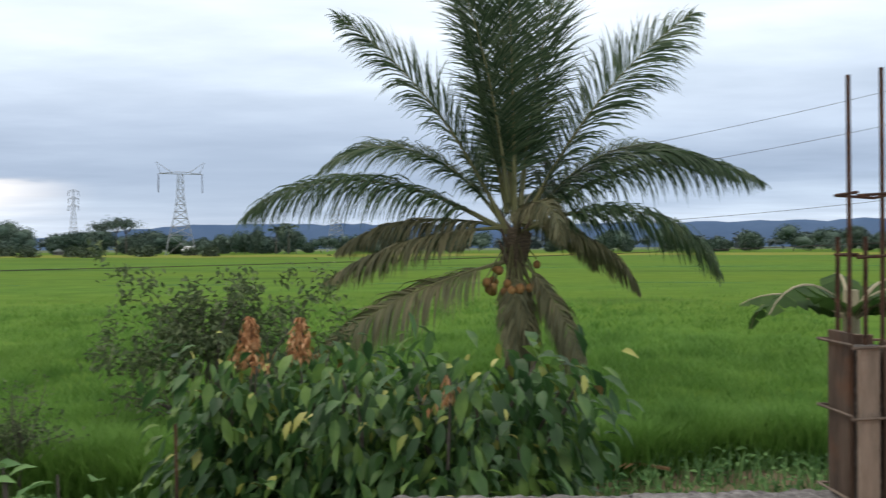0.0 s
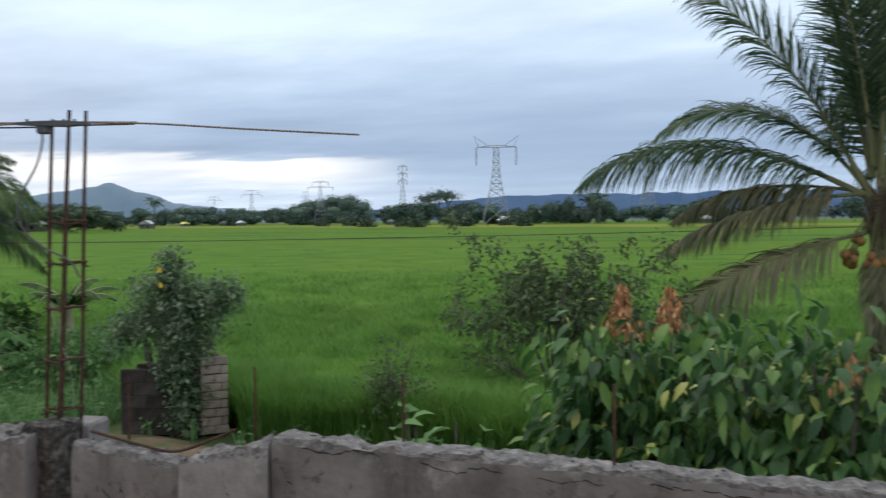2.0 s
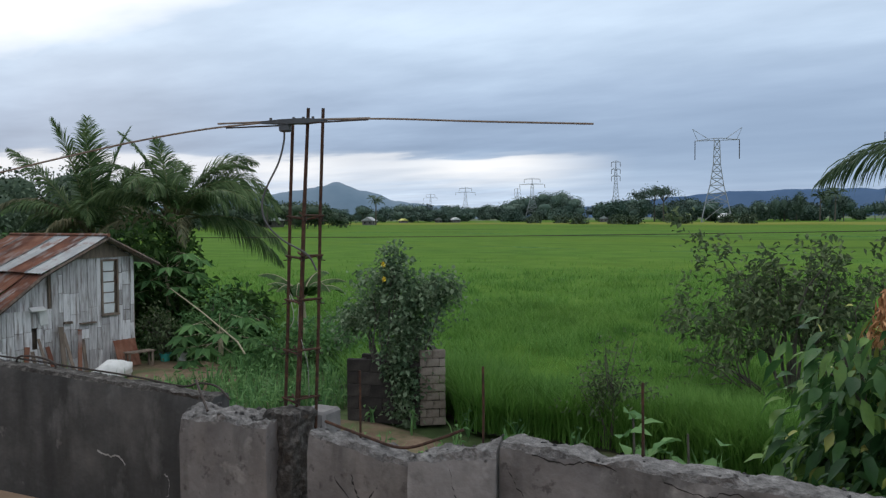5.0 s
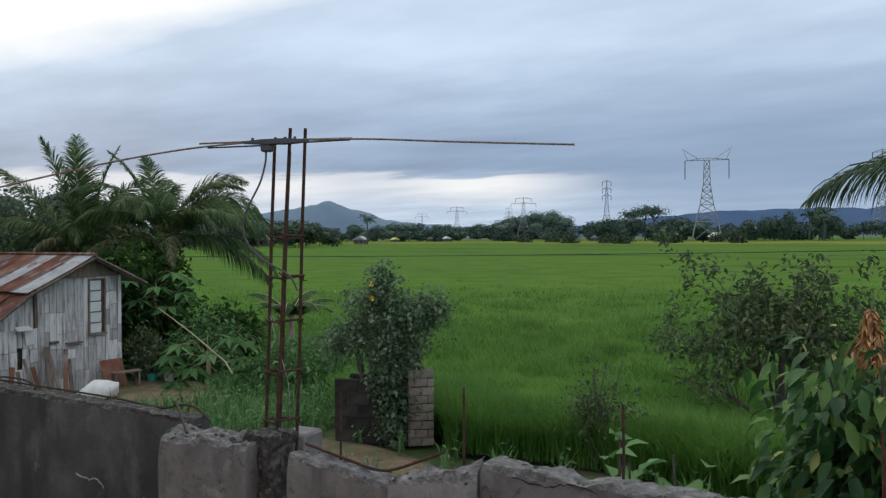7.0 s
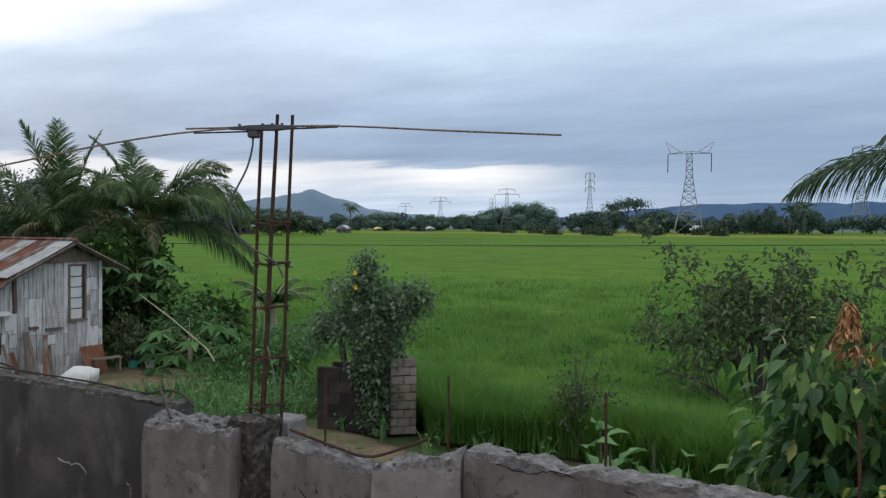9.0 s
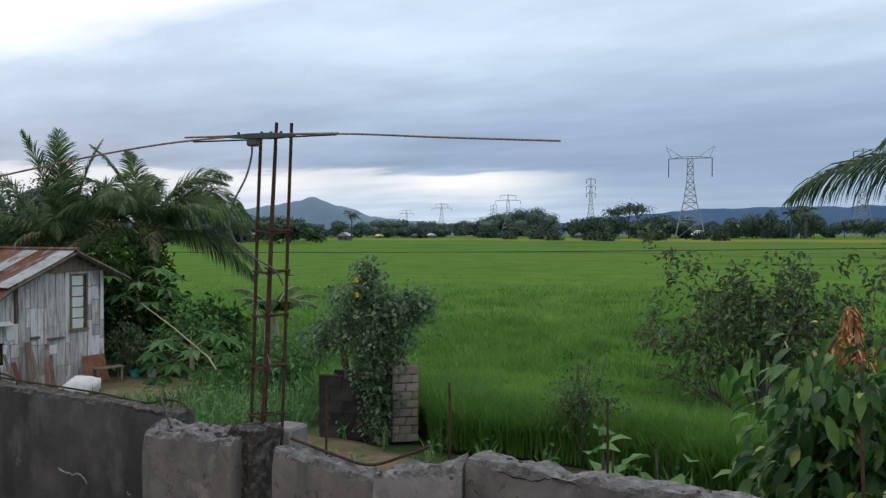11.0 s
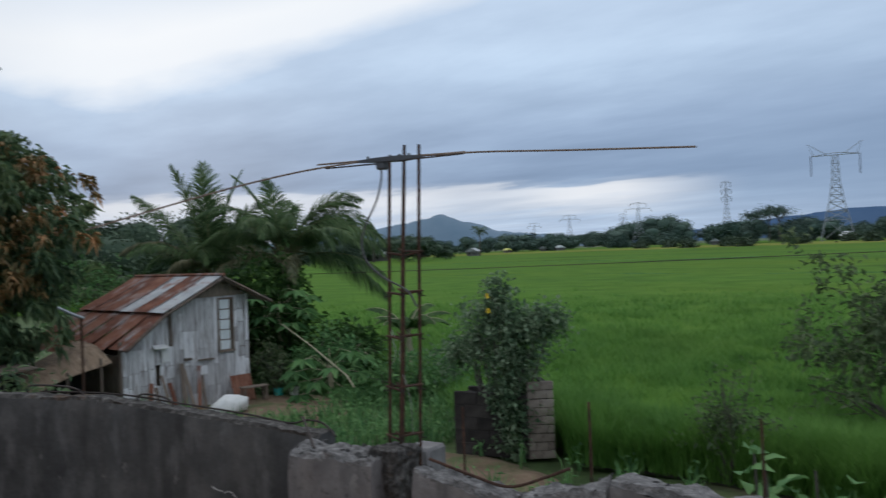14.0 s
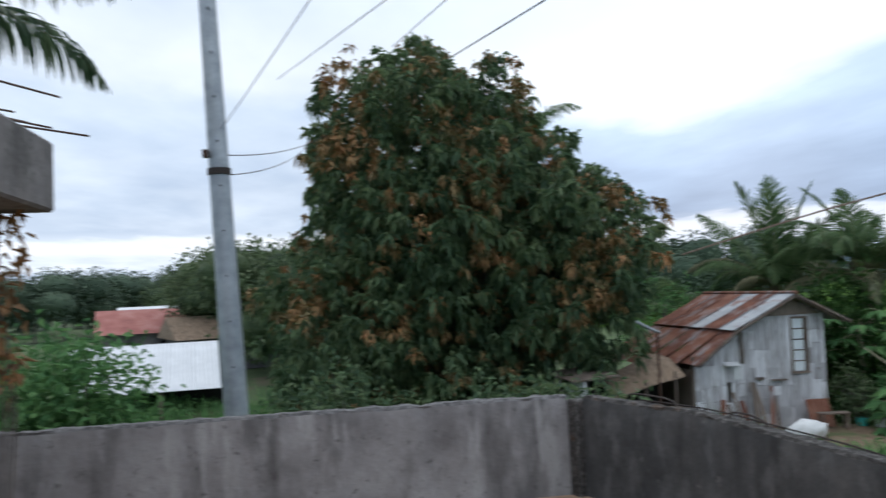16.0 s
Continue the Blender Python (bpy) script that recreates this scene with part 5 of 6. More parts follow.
np.random.seed(53)
mango = thing("mango_tree", (-20.4, 4.1, 0), "large dense mango tree with orange young leaves", "tree")
mb = Build().tube(smooth_path([(0, 0, -0.1), (0.05, 0.1, 1.2), (0, 0, 2.4)], 8), np.linspace(0.42, 0.3, 8), 10)
limbs(mb, (0, 0, 2.2), 0.2, [(2.2, 1.8, 4.6), (-1.5, -2.2, 5.4), (1.8, -1.9, 4.4), (-2, 2, 5.2), (0.4, 0.2, 7.2), (2.8, -0.3, 3.6), (1.2, 3.4, 3.4), (0.6, -3.2, 3.4)])
part("trunk", mb.mesh("trunk", True), M["bark"], mango)
lobes_m = [crown(n_, c_, r_, s_, 0.13, 0.5, 2.4, -0.95, True) for n_, c_, r_, s_ in ((3300, (0, -1.3, 5.25), (3.7, 2.7, 3.7), 1.0), (2200, (0.3, 1.75, 3.4), (3.6, 2.75, 2.75), 7.0), (1300, (0.2, -2.4, 2.2), (3.4, 2.6, 2.4), 5.0), (1100, (0.1, 0.9, 4.9), (3.2, 2.0, 2.3), 3.0))]
C, Dm = np.concatenate([l_[0] for l_ in lobes_m]), np.concatenate([l_[1] for l_ in lobes_m])
C[:, 2] = np.maximum(C[:, 2], 0.35)
hollow = (0.9 * lumps(C, 21.0, 0.8) + 0.3 * lumps(C, 9.0, 2.2)) > -0.42
hollow &= C[:, 1] < 2.65 + np.maximum(C[:, 2] - 1.5, -1.2) * 0.56
C, Dm = C[hollow], Dm[hollow]
cl = 17
P = np.repeat(C, cl, 0) + np.random.normal(0, 0.05, (len(C) * cl, 3))
D = np.repeat(Dm * 0.45, cl, 0) + sphere_dirs(len(P)) * 0.9
D[:, 2] -= 0.35
high_ = np.clip((C[:, 2] - 4.5) / 5, -0.4, 1) * 0.18
tint = np.repeat(0.9 * lumps(C, 17.0, 0.85) + 0.8 * lumps(C, 3.0, 1.9) + high_ + np.random.normal(0, 0.16, len(C)), cl)
newl = (tint > 0.2) & (np.repeat(np.linalg.norm((C - (0, -0.6, 4.0)) / (1, 1, 1.1), axis=1), cl) > 2.4)
L = np.random.uniform(0.17, 0.30, len(P))
for nm, sel, mt in (("foliage", ~newl, "mango"), ("young_leaves", newl, "mango_new")):
    L_ = L[sel] * (1 if nm == "foliage" else 0.75)
    v, f = leaves(P[sel], D[sel], L_, L_ * 0.30, droop=0.5)
    part(nm, mesh_np(nm, v, f), M[mt], mango, "orange-brown young leaves" if nm != "foliage" else "")

# sparse shrub at the field's edge
np.random.seed(61)


def shrub(name, at, radii, center_z, n, mat, label, leaf=(0.05, 0.1), stems=14, low=-0.8, lump=0.35, inner=0.7, cl=9, spread=0.1):
    t = thing(name, (at[0], at[1], 0), label, "shrub")
    C, Dc = crown(n, (0, 0, center_z), radii, at[0], lump, inner, 2.4, low)
    C[:, 2] = np.maximum(C[:, 2], 0.1)
    b = Build()
    pick = np.random.choice(len(C), min(stems, len(C)), False)
    limbs(b, (0, 0, 0.0), 0.035, C[pick], 7)
    for q_ in C[np.random.choice(len(C), min(stems * 4, len(C)), False)]:
        near_ = C[pick][np.argmin(np.linalg.norm(C[pick] - q_, axis=1))] * 0.6
        b.tube([near_, (near_ + q_) / 2 + np.random.normal(0, 0.05, 3), q_], [0.012, 0.008, 0.004], 4)
    part("branching", b, M["bark"], t)
    P = np.repeat(C, cl, 0) + np.random.normal(0, spread, (len(C) * cl, 3))
    D = np.repeat(Dc * 0.5, cl, 0) + sphere_dirs(len(P))
    L = np.random.uniform(*leaf, len(P))
    v, f = leaves(P, D, L, L * 0.44)
    part("foliage", mesh_np("foliage", v, f), M[mat], t)
    return t


shrub("guava_shrub", (-3.3, 13.4), (2.0, 1.35, 1.3), 1.68, 185, "guava", "open grey-green shrub at the field's edge", (0.085, 0.16), 13, -0.8, 0.48, 0.85, 28, 0.11)
shrub("young_shrub", (-5.05, 10.45), (0.62, 0.45, 0.62), 0.85, 60, "guava", "thin young shrub in the field's margin", (0.05, 0.10), 5, -0.8, 0.35, 0.9, 13, 0.09)

# cacao thicket beyond the near parapet
np.random.seed(71)


M["pale_leaf"] = material("yellowing_leaf", [(0.16, 0.20, 0.03), (0.28, 0.30, 0.06), (0.36, 0.36, 0.10)], 4, 0.55, bump=0.1, island=0.4)


def cacao(at, height, spread, n, label):
    t = thing("cacao_tree", (at[0], at[1], 0), label, "tree", "cacao trees")
    b = Build().tube(smooth_path([(0, 0, -0.05), (0.05, 0.03, 0.5), (0, 0, 1.0)], 6), np.linspace(0.06, 0.045, 6), 7)
    tips = []
    for k in range(11):
        a_ = 2 * math.pi * k / 11 + np.random.uniform(-0.3, 0.3)
        r_ = spread * np.random.uniform(0.35, 1.0)
        tips.append((r_ * math.cos(a_), r_ * math.sin(a_), height * np.random.uniform(0.62, 0.98)))
    limbs(b, (0, 0, 0.75), 0.035, tips, 8)
    part("trunk", b, M["bark"], t)
    base = np.array(tips)
    idx = np.random.randint(0, len(tips), n)
    s = np.random.uniform(0.25, 1.0, n)[:, None]
    P = np.array([0, 0, 0.8]) * (1 - s) + base[idx] * s + np.random.normal(0, 0.17, (n, 3))
    P[:, 2] = np.maximum(P[:, 2], 0.35)
    out = P * (1, 1, 0.15) + np.random.normal(0, 0.5, (n, 3))
    out[:, 2] = np.random.uniform(-1.2, 0.35, n)
    L = np.random.uniform(0.09, 0.185, n)
    W = L * np.random.uniform(0.46, 0.62, n)
    pick = np.random.rand(n) / (0.6 + 3.2 * np.clip((P[:, 2] - 0.72 * height) / (0.3 * height), 0, 1))
    for nm, sel, mt in (("foliage", pick > 0.045, "cacao"), ("yellowing_leaves", (pick <= 0.045) & (pick > 0.0008), "pale_leaf"), ("orange_leaves", pick <= 0.0008, "flush")):
        if sel.any():
            k_ = 1.0 if mt == "cacao" else 0.7
            v, q = big_leaves(P[sel], out[sel], L[sel] * k_, W[sel] * k_, 0.5)
            part(nm, mesh_np(nm, v, q, True), M[mt], t, "" if mt == "cacao" else nm.replace("_", " "))
    return t


for at, h, sp, n in (((-1.45, 6.9), 2.05, 0.6, 400), ((-1.15, 6.5), 2.45, 0.8, 520), ((-0.35, 6.1), 2.45, 0.8, 560), ((0.35, 5.8), 2.5, 0.75, 520), ((0.6, 6.6), 2.3, 0.65, 400), ((-1.15, 5.8), 1.6, 0.65, 330), ((-0.2, 5.2), 1.75, 0.7, 380), ((-0.9, 7.4), 2.2, 0.8, 350)):
    cacao(at, h, sp, int(n * 3.5), "cacao tree with large drooping green leaves")


def plume(at, h, label, n=46):
    t = thing("young_leaf_plume", at, label, "foliage", "orange young shoots")
    P = np.column_stack([np.random.normal(0, 0.035, n), np.random.normal(0, 0.035, n), np.random.uniform(-0.12, h, n)])
    P[:, :2] *= (1.25 - P[:, 2:] / h)
    D = np.column_stack([np.random.normal(0, 0.35, (n, 2)), np.random.uniform(-1.2, -0.1, n)])
    v, f = leaves(P, D, np.random.uniform(0.045, 0.085, n), 0.022, 0.2, 0.3)
    part("foliage", mesh_np("foliage", v, f), M["flush"], t)
    part("twig", Build().tube([(0, 0, -0.5), (0.02, 0, h * 0.4), (0, 0.01, h)], [0.012, 0.008, 0.003], 5), M["bark"], t)


plume((-1.33, 6.45, 2.40), 0.25, "upright orange-brown young shoot of cacao", 330)
plume((-0.99, 6.75, 2.42), 0.20, "upright orange-brown young shoot of cacao", 240)
plume((0.13, 5.3, 2.28), 0.1, "small orange young shoot of cacao", 40)
# broad leaves at the parapet's foot
for x, y, n in ((-2.65, 5.45, 9), (-2.4, 5.6, 8), (-2.9, 5.9, 6)):
    t = thing("broad_leaf_plant", (x, y, 0), "young plant with broad light-green leaves", "plant", "plants at the wall")
    P = np.column_stack([np.random.normal(0, 0.1, n), np.random.normal(0, 0.1, n), np.random.uniform(1.3, 1.78, n)])
    D = np.column_stack([np.random.normal(0, 1, (n, 2)), np.random.uniform(0.0, 1.2, n)])
    v, q = big_leaves(P, D, np.random.uniform(0.15, 0.25, n), 0.12, 0.35)
    part("foliage", mesh_np("foliage", v, q, True), M["weed"], t)
    part("stem", Build().tube([(0, 0, 0), (0.03, 0, 0.8), (0, 0, 1.7)], [0.02, 0.015, 0.008], 5), M["bark"], t)


# -- banana plants
def banana(name, at, height, n, length, label, az0=0.0, dry=0):
    t = thing(name, (at[0], at[1], 0), label, "banana plant")
    part("stem", Build().tube([(0, 0, 0), (0.02, 0, height * 0.5), (0, 0, height)], [0.13, 0.10, 0.05], 9), M["pale_stem"], t)
    for k in range(n):
        a_ = az0 + 2 * math.pi * k / n + np.random.uniform(-0.3, 0.3)
        rise = np.random.uniform(0.5, 1.25)
        L = length * np.random.uniform(0.8, 1.15)
        k_ = 11
        s = np.linspace(0, 1, k_)
        ang = rise - s ** 1.3 * np.random.uniform(1.2, 2.3)
        rad = np.concatenate([[0], np.cumsum(np.cos(ang[:-1]))]) * L / (k_ - 1)
        z = np.concatenate([[0], np.cumsum(np.sin(ang[:-1]))]) * L / (k_ - 1)
        c = np.column_stack([math.cos(a_) * rad, math.sin(a_) * rad, height * 0.92 + z])
        side = np.array([-math.sin(a_), math.cos(a_), 0])
        w = 0.24 * length / 1.6 * np.clip(np.sin(np.pi * np.clip(s * 0.93 + 0.05, 0, 1)), 0.05, 1) ** 0.6
        w[:2] = 0.015
        b = Build()
        for sg in (-1, 1):
            for q in range(k_ - 1):
                tear = 0.15 * np.random.rand()
                e0, e1 = c[q] + side * sg * w[q] - (0, 0, w[q] * (0.5 + tear)), c[q + 1] + side * sg * w[q + 1] * 0.97 - (0, 0, w[q + 1] * (0.5 - tear))
                b.add([c[q], c[q + 1], e1, e0], [(0, 1, 2, 3)])
        lf = part("leaf", b, M["dry"] if k < dry else M["banana"], t)
        part("midrib", Build().tube(c, np.linspace(0.02, 0.004, k_), 5), M["pale_stem"], lf)


np.random.seed(83)
banana("banana_plant", (-14.35, 14.0, 0), 1.35, 10, 1.25, "young banana plant with spread leaves")
banana("banana_plant", (-15.6, 13.2, 0), 0.6, 8, 1.0, "small banana plant among the weeds")
banana("banana_plant", (3.02, 5.9, 0), 2.85, 8, 0.95, "banana plant with a brown torn leaf", 6.1, 1)

# papaya and the shrubs under the palms
np.random.seed(91)


def papaya(at, h, label):
    t = thing("papaya_tree", (at[0], at[1], 0), label, "tree")
    part("trunk", Build().tube(smooth_path([(0, 0, 0), (0.05, 0, h * 0.5), (0, 0, h)], 8), np.linspace(0.07, 0.04, 8), 8), M["pale_stem"], t)
    b, st = Build(), Build()
    for k in range(16):
        a_ = 2.4 * k
        e = np.array([0.75 * math.cos(a_), 0.75 * math.sin(a_), h + 0.35 - 0.06 * k])
        st.tube([(0, 0, h - 0.02 * k), e * (0.55, 0.55, 1) + (0, 0, 0.05), e], 0.006, 4)
        n = 7
        P = np.repeat(e[None], n, 0)
        aa = a_ + np.linspace(-2.2, 2.2, n)
        D = np.column_stack([np.cos(aa), np.sin(aa), np.full(n, -0.25)])
        v, f = leaves(P, D, 0.44, 0.17, 0.1, 0.2)
        b.add(v, [], f)
    part("foliage", b, M["weed"], t)
    part("stalk_cluster", st, M["pale_stem"], t)


papaya((-17.3, 12.4, 0), 2.0, "papaya tree with lobed leaves by the hut")
papaya((-14.8, 11.9, 0), 0.7, "low papaya plant by the fallen stem")
solid("papaya_log", Build().tube([(-16.3, 11.75, 1.6), (-15.0, 11.6, 1.15), (-13.7, 11.46, 0.62), (-13.4, 11.4, 0.4)], [0.012, 0.016, 0.02, 0.02], 7), M["pale_stem"], "pale fallen papaya stem leaning on the weeds", "stem")
for at, rad, cz, n, lab in (((-18.2, 12.6), (1.5, 1.2, 1.5), 1.6, 330, "dense dark shrub under the palms"), ((-16.4, 13.6), (1.1, 0.9, 0.7), 0.6, 200, "dense dark shrub under the palms"), ((-21.5, 11.8), (1.8, 1.2, 1.5), 1.2, 260, "shrub behind the hut"), ((-24.5, 11.0), (2.0, 1.6, 1.6), 1.4, 240, "shrub behind the hut"),
                         ((-12.8, 12.6), (1.2, 0.8, 0.5), 0.45, 160, "low weedy shrub by the field"), ((-15.6, 12.6), (1.0, 0.7, 0.7), 0.6, 160, "low weedy shrub by the bare earth")):
    shrub("leafy_shrub", at, rad, cz, n, "banana" if "dark" in lab else "weed", lab, (0.14, 0.28) if "dark" in lab else (0.1, 0.2), 10, -0.9, 0.3, 0.6, 12, 0.16)

shrub("leafy_shrub", (-16.15, 11.35), (0.42, 0.4, 0.5), 0.55, 60, "guava", "grey-green shrub beside the hut", (0.07, 0.14), 8, -0.9, 0.3, 0.6, 14, 0.1)
# -- block pen with a creeper on it
np.random.seed(97)
M["block"] = overlay(material("hollow_block", [(0.15, 0.12, 0.10), (0.24, 0.195, 0.165), (0.33, 0.28, 0.24)], 8, 0.95, bump=0.7, bump_scale=40, objrand=0.25), (0.10, 0.085, 0.07), 3.5, 0.6, 0.68, amount=0.5)
M["dark_block"] = material("dark_hollow_block", [(0.018, 0.015, 0.014), (0.04, 0.033, 0.03), (0.07, 0.06, 0.055)], 5, 0.95, bump=0.6, bump_scale=30, objrand=0.3)
pen = thing("block_pen", (-7.92, 10.0, 0), "roofless pen of bare hollow blocks, darker on one side", "block wall", rz=17)
block_me = Build().bevel_box((0, 0, 0), (0.388, 0.10, 0.19), 0.006).mesh("block")
half_me = Build().bevel_box((0, 0, 0), (0.188, 0.10, 0.19), 0.006).mesh("half_block")
brick_me = Build().bevel_box((0, 0, 0), (0.195, 0.10, 0.118), 0.006).mesh("brick")
bat_me = Build().bevel_box((0, 0, 0), (0.09, 0.10, 0.118), 0.006).mesh("bat")
PIER = radians(27)
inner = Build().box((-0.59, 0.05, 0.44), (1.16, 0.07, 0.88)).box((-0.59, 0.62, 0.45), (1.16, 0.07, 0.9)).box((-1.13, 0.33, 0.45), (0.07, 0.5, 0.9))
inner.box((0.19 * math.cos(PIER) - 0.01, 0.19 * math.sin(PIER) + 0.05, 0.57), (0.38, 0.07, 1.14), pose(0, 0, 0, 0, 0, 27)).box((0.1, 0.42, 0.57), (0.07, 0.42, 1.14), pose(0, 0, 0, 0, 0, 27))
part("mortar", inner, M["dark_block"], pen)


def course_wall(p, d, length, rot, mat, courses=5, high=0.2, whole=None, half=None, step=0.4):
    whole, half = whole or block_me, half or half_me
    for c in range(courses):
        s = 0.0
        z_ = high * (c + 0.5)
        if c % 2:
            o = part("block", half.copy(), M[mat], pen)
            o.matrix_basis = pose(p[0] + d[0] * step * 0.24, p[1] + d[1] * step * 0.24, z_, 0, 0, rot)
            s = step / 2
        while s + step * 0.45 < length:
            w = step if s + step * 0.95 < length + 0.02 else step / 2
            o = part("block", (whole if w == step else half).copy(), M[mat], pen)
            o.matrix_basis = pose(p[0] + d[0] * (s + w / 2 - 0.005), p[1] + d[1] * (s + w / 2 - 0.005), z_ + np.random.uniform(-0.004, 0.004), np.random.uniform(-1.5, 1.5), 0, rot + np.random.uniform(-1.5, 1.5))
            s += w


course_wall((0, 0.05), (-1, 0), 1.2, 0, "dark_block", 5, 0.195)
course_wall((0, 0.62), (-1, 0), 1.2, 0, "dark_block", 5, 0.19)
course_wall((-1.13, 0.1), (0, 1), 0.5, 90, "dark_block", 4, 0.22)
course_wall((0.0, 0.04), (math.cos(PIER), math.sin(PIER)), 0.4, 27, "block", 9, 0.128, brick_me, bat_me, 0.2)

cr = thing("creeper_shrub", (-8.47, 10.13, 0), "leafy creeper with yellow flowers over the block pen", "shrub")
lobes = [crown(n_, c_, r_, s_, 0.5, 0.9, 3.0, -0.9) for n_, c_, r_, s_ in (
    (70, (-0.62, 0.15, 1.62), (0.52, 0.42, 0.36), 2.0), (80, (-0.16, 0.1, 2.12), (0.44, 0.38, 0.40), 3.0), (88, (0.42, 0.1, 1.92), (0.52, 0.42, 0.40), 4.0),
    (85, (0.25, 0.0, 1.42), (0.46, 0.40, 0.42), 6.0), (26, (0.88, 0.15, 2.06), (0.22, 0.2, 0.16), 8.0), (20, (-0.12, 0.1, 2.5), (0.14, 0.2, 0.16), 9.0), (24, (-0.95, 0.1, 1.45), (0.3, 0.25, 0.28), 11.0))]
CA, DA = np.concatenate([l_[0] for l_ in lobes]), np.concatenate([l_[1] for l_ in lobes])
CB, DB = crown(170, (0.30, -0.16, 0.7), (0.24, 0.2, 0.8), 5.0, 0.25, 0.8, 2.0, -1)
CB[:, 2] = np.maximum(CB[:, 2], 0.06)
for nm, C, Dc, mt in (("foliage", CA, DA, "vine"), ("hanging_foliage", CB, DB, "vine")):
    P = np.repeat(C, 17, 0) + np.random.normal(0, 0.09, (len(C) * 17, 3))
    D = np.repeat(Dc * 0.6, 17, 0) + sphere_dirs(len(P))
    L = np.random.uniform(0.045, 0.10, len(P))
    v, f = leaves(P, D, L, L * 0.74)
    part(nm, mesh_np(nm, v, f), M[mt], cr)
part("branching", limbs(Build(), (0, 0, 0.0), 0.03, [CA[k] for k in range(0, 360, 16)], 7), M["bark"], cr)
for x, y, z in ((0.13, -0.42, 2.46), (0.16, -0.45, 2.24)):
    b = Build()
    for k in range(7):
        a_ = k * 2 * math.pi / 7
        v, q = big_leaves(np.array([[0, 0, 0.0]]), np.array([[math.cos(a_), -0.3, math.sin(a_)]]), 0.05, 0.035, 0.0)
        b.add(v, q)
    part("flower", b, M["yellow"], cr, "yellow flower").location = (x, y, z)

# brown frond fallen at the field's edge
np.random.seed(131)
ff = thing("fallen_frond", (3.3, 10.9, 0.14), "brown dead palm frond lying on the earth", "palm frond")
fb, fr = Build(), Build()
frond(fb, fr, (0, 0, 0.05), 78, 8, 2.4, 12, 44, 0.55, 0.25, 0.04)
part("rib", fr, M["dry"], ff)
part("blade", fb, M["dry"], ff)

# ---- pylons ----
def lattice_tower(at, h, base, kind, label, rz=0.0, arm=14.0):
    t = thing("pylon", at, label, "pylon", "power pylons", rz=rz)
    lv = [(0, base / 2), (0.22 * h, base * 0.36), (0.40 * h, base * 0.22), (0.62 * h, base * 0.115), ((0.873 if kind == "horned" else 0.86) * h, base * 0.085)]
    th = 0.125 * h / 38
    for sx in (-1, 1):
        for sy in (-1, 1):
            part("leg", Build().tube([(sx * w, sy * w, z) for z, w in lv], th * 1.2, 4), M["tower"], t)
    br = Build()
    for (z0, w0), (z1, w1) in zip(lv[:-1], lv[1:]):
        steps = 1 if z0 == 0 else (2 if z1 - z0 < 8 else 3)
        for k in range(steps):
            za, zb = z0 + (z1 - z0) * k / steps, z0 + (z1 - z0) * (k + 1) / steps
            wa, wb = w0 + (w1 - w0) * k / steps, w0 + (w1 - w0) * (k + 1) / steps
            c = [(-1, -1), (1, -1), (1, 1), (-1, 1)]
            for (ax, ay), (bx, by) in zip(c, c[1:] + c[:1]):
                br.tube([(ax * wa, ay * wa, za), (bx * wb, by * wb, zb)], th * 0.7, 3)
                br.tube([(bx * wa, by * wa, za), (ax * wb, ay * wb, zb)], th * 0.7, 3)
                br.tube([(ax * wb, ay * wb, zb), (bx * wb, by * wb, zb)], th * 0.7, 3)
    part("bracing", br, M["tower"], t)
    za = (0.873 if kind == "horned" else 0.86) * h
    ins = []
    if kind == "horned":
        a = Build()
        a.tube([(-arm / 2, 0, za), (arm / 2, 0, za)], th, 4).tube([(-arm / 2, 0, za), (-arm * 0.1, 0, za + 0.022 * h), (arm * 0.1, 0, za + 0.022 * h), (arm / 2, 0, za)], th, 4)
        for k in range(-4, 5):
            a.tube([(k * arm / 9, 0, za), ((k + 0.5) * arm / 9, 0, za + 0.02 * h * (1 - abs(k) / 6))], th * 0.6, 3)
        for sx in (-1, 1):
            a.tube([(sx * arm * 0.2, 0, za + 0.018 * h), (sx * arm * 0.56, 0, h), (sx * arm * 0.44, 0, za + 0.004 * h)], th, 4)
        part("cross_arm", a, M["tower"], t)
        ins = [(-arm / 2, za), (arm / 2, za)]
    else:
        for k, z in enumerate((0.98 * h, 0.86 * h, 0.74 * h) if kind == "tall" else (0.97 * h, 0.85 * h)):
            w = arm * (0.5 if kind == "tall" else (0.35, 0.55)[k])
            part("cross_arm", Build().tube([(-w, 0, z), (0, 0, z + 0.03 * h), (w, 0, z)], th, 4).tube([(-w, 0, z), (w, 0, z)], th, 4), M["tower"], t)
            ins += [(-w, z), (w, z)]
        part("mast", Build().tube([(0, 0, 0.84 * h), (0, 0, h)], th * 2.2, 4), M["tower"], t)
    for x, z in ins:
        part("insulator", Build().tube([(x, 0, z), (x, 0, z - (0.2 if kind == "horned" else 0.08) * h)], th * 1.4, 5), M["dark_steel"], t)
    return t


def polar(d, x, y, z=0.0):
    k = d / math.hypot(x, y)
    return (-0.67 + x * k, 0.35 + y * k, z)


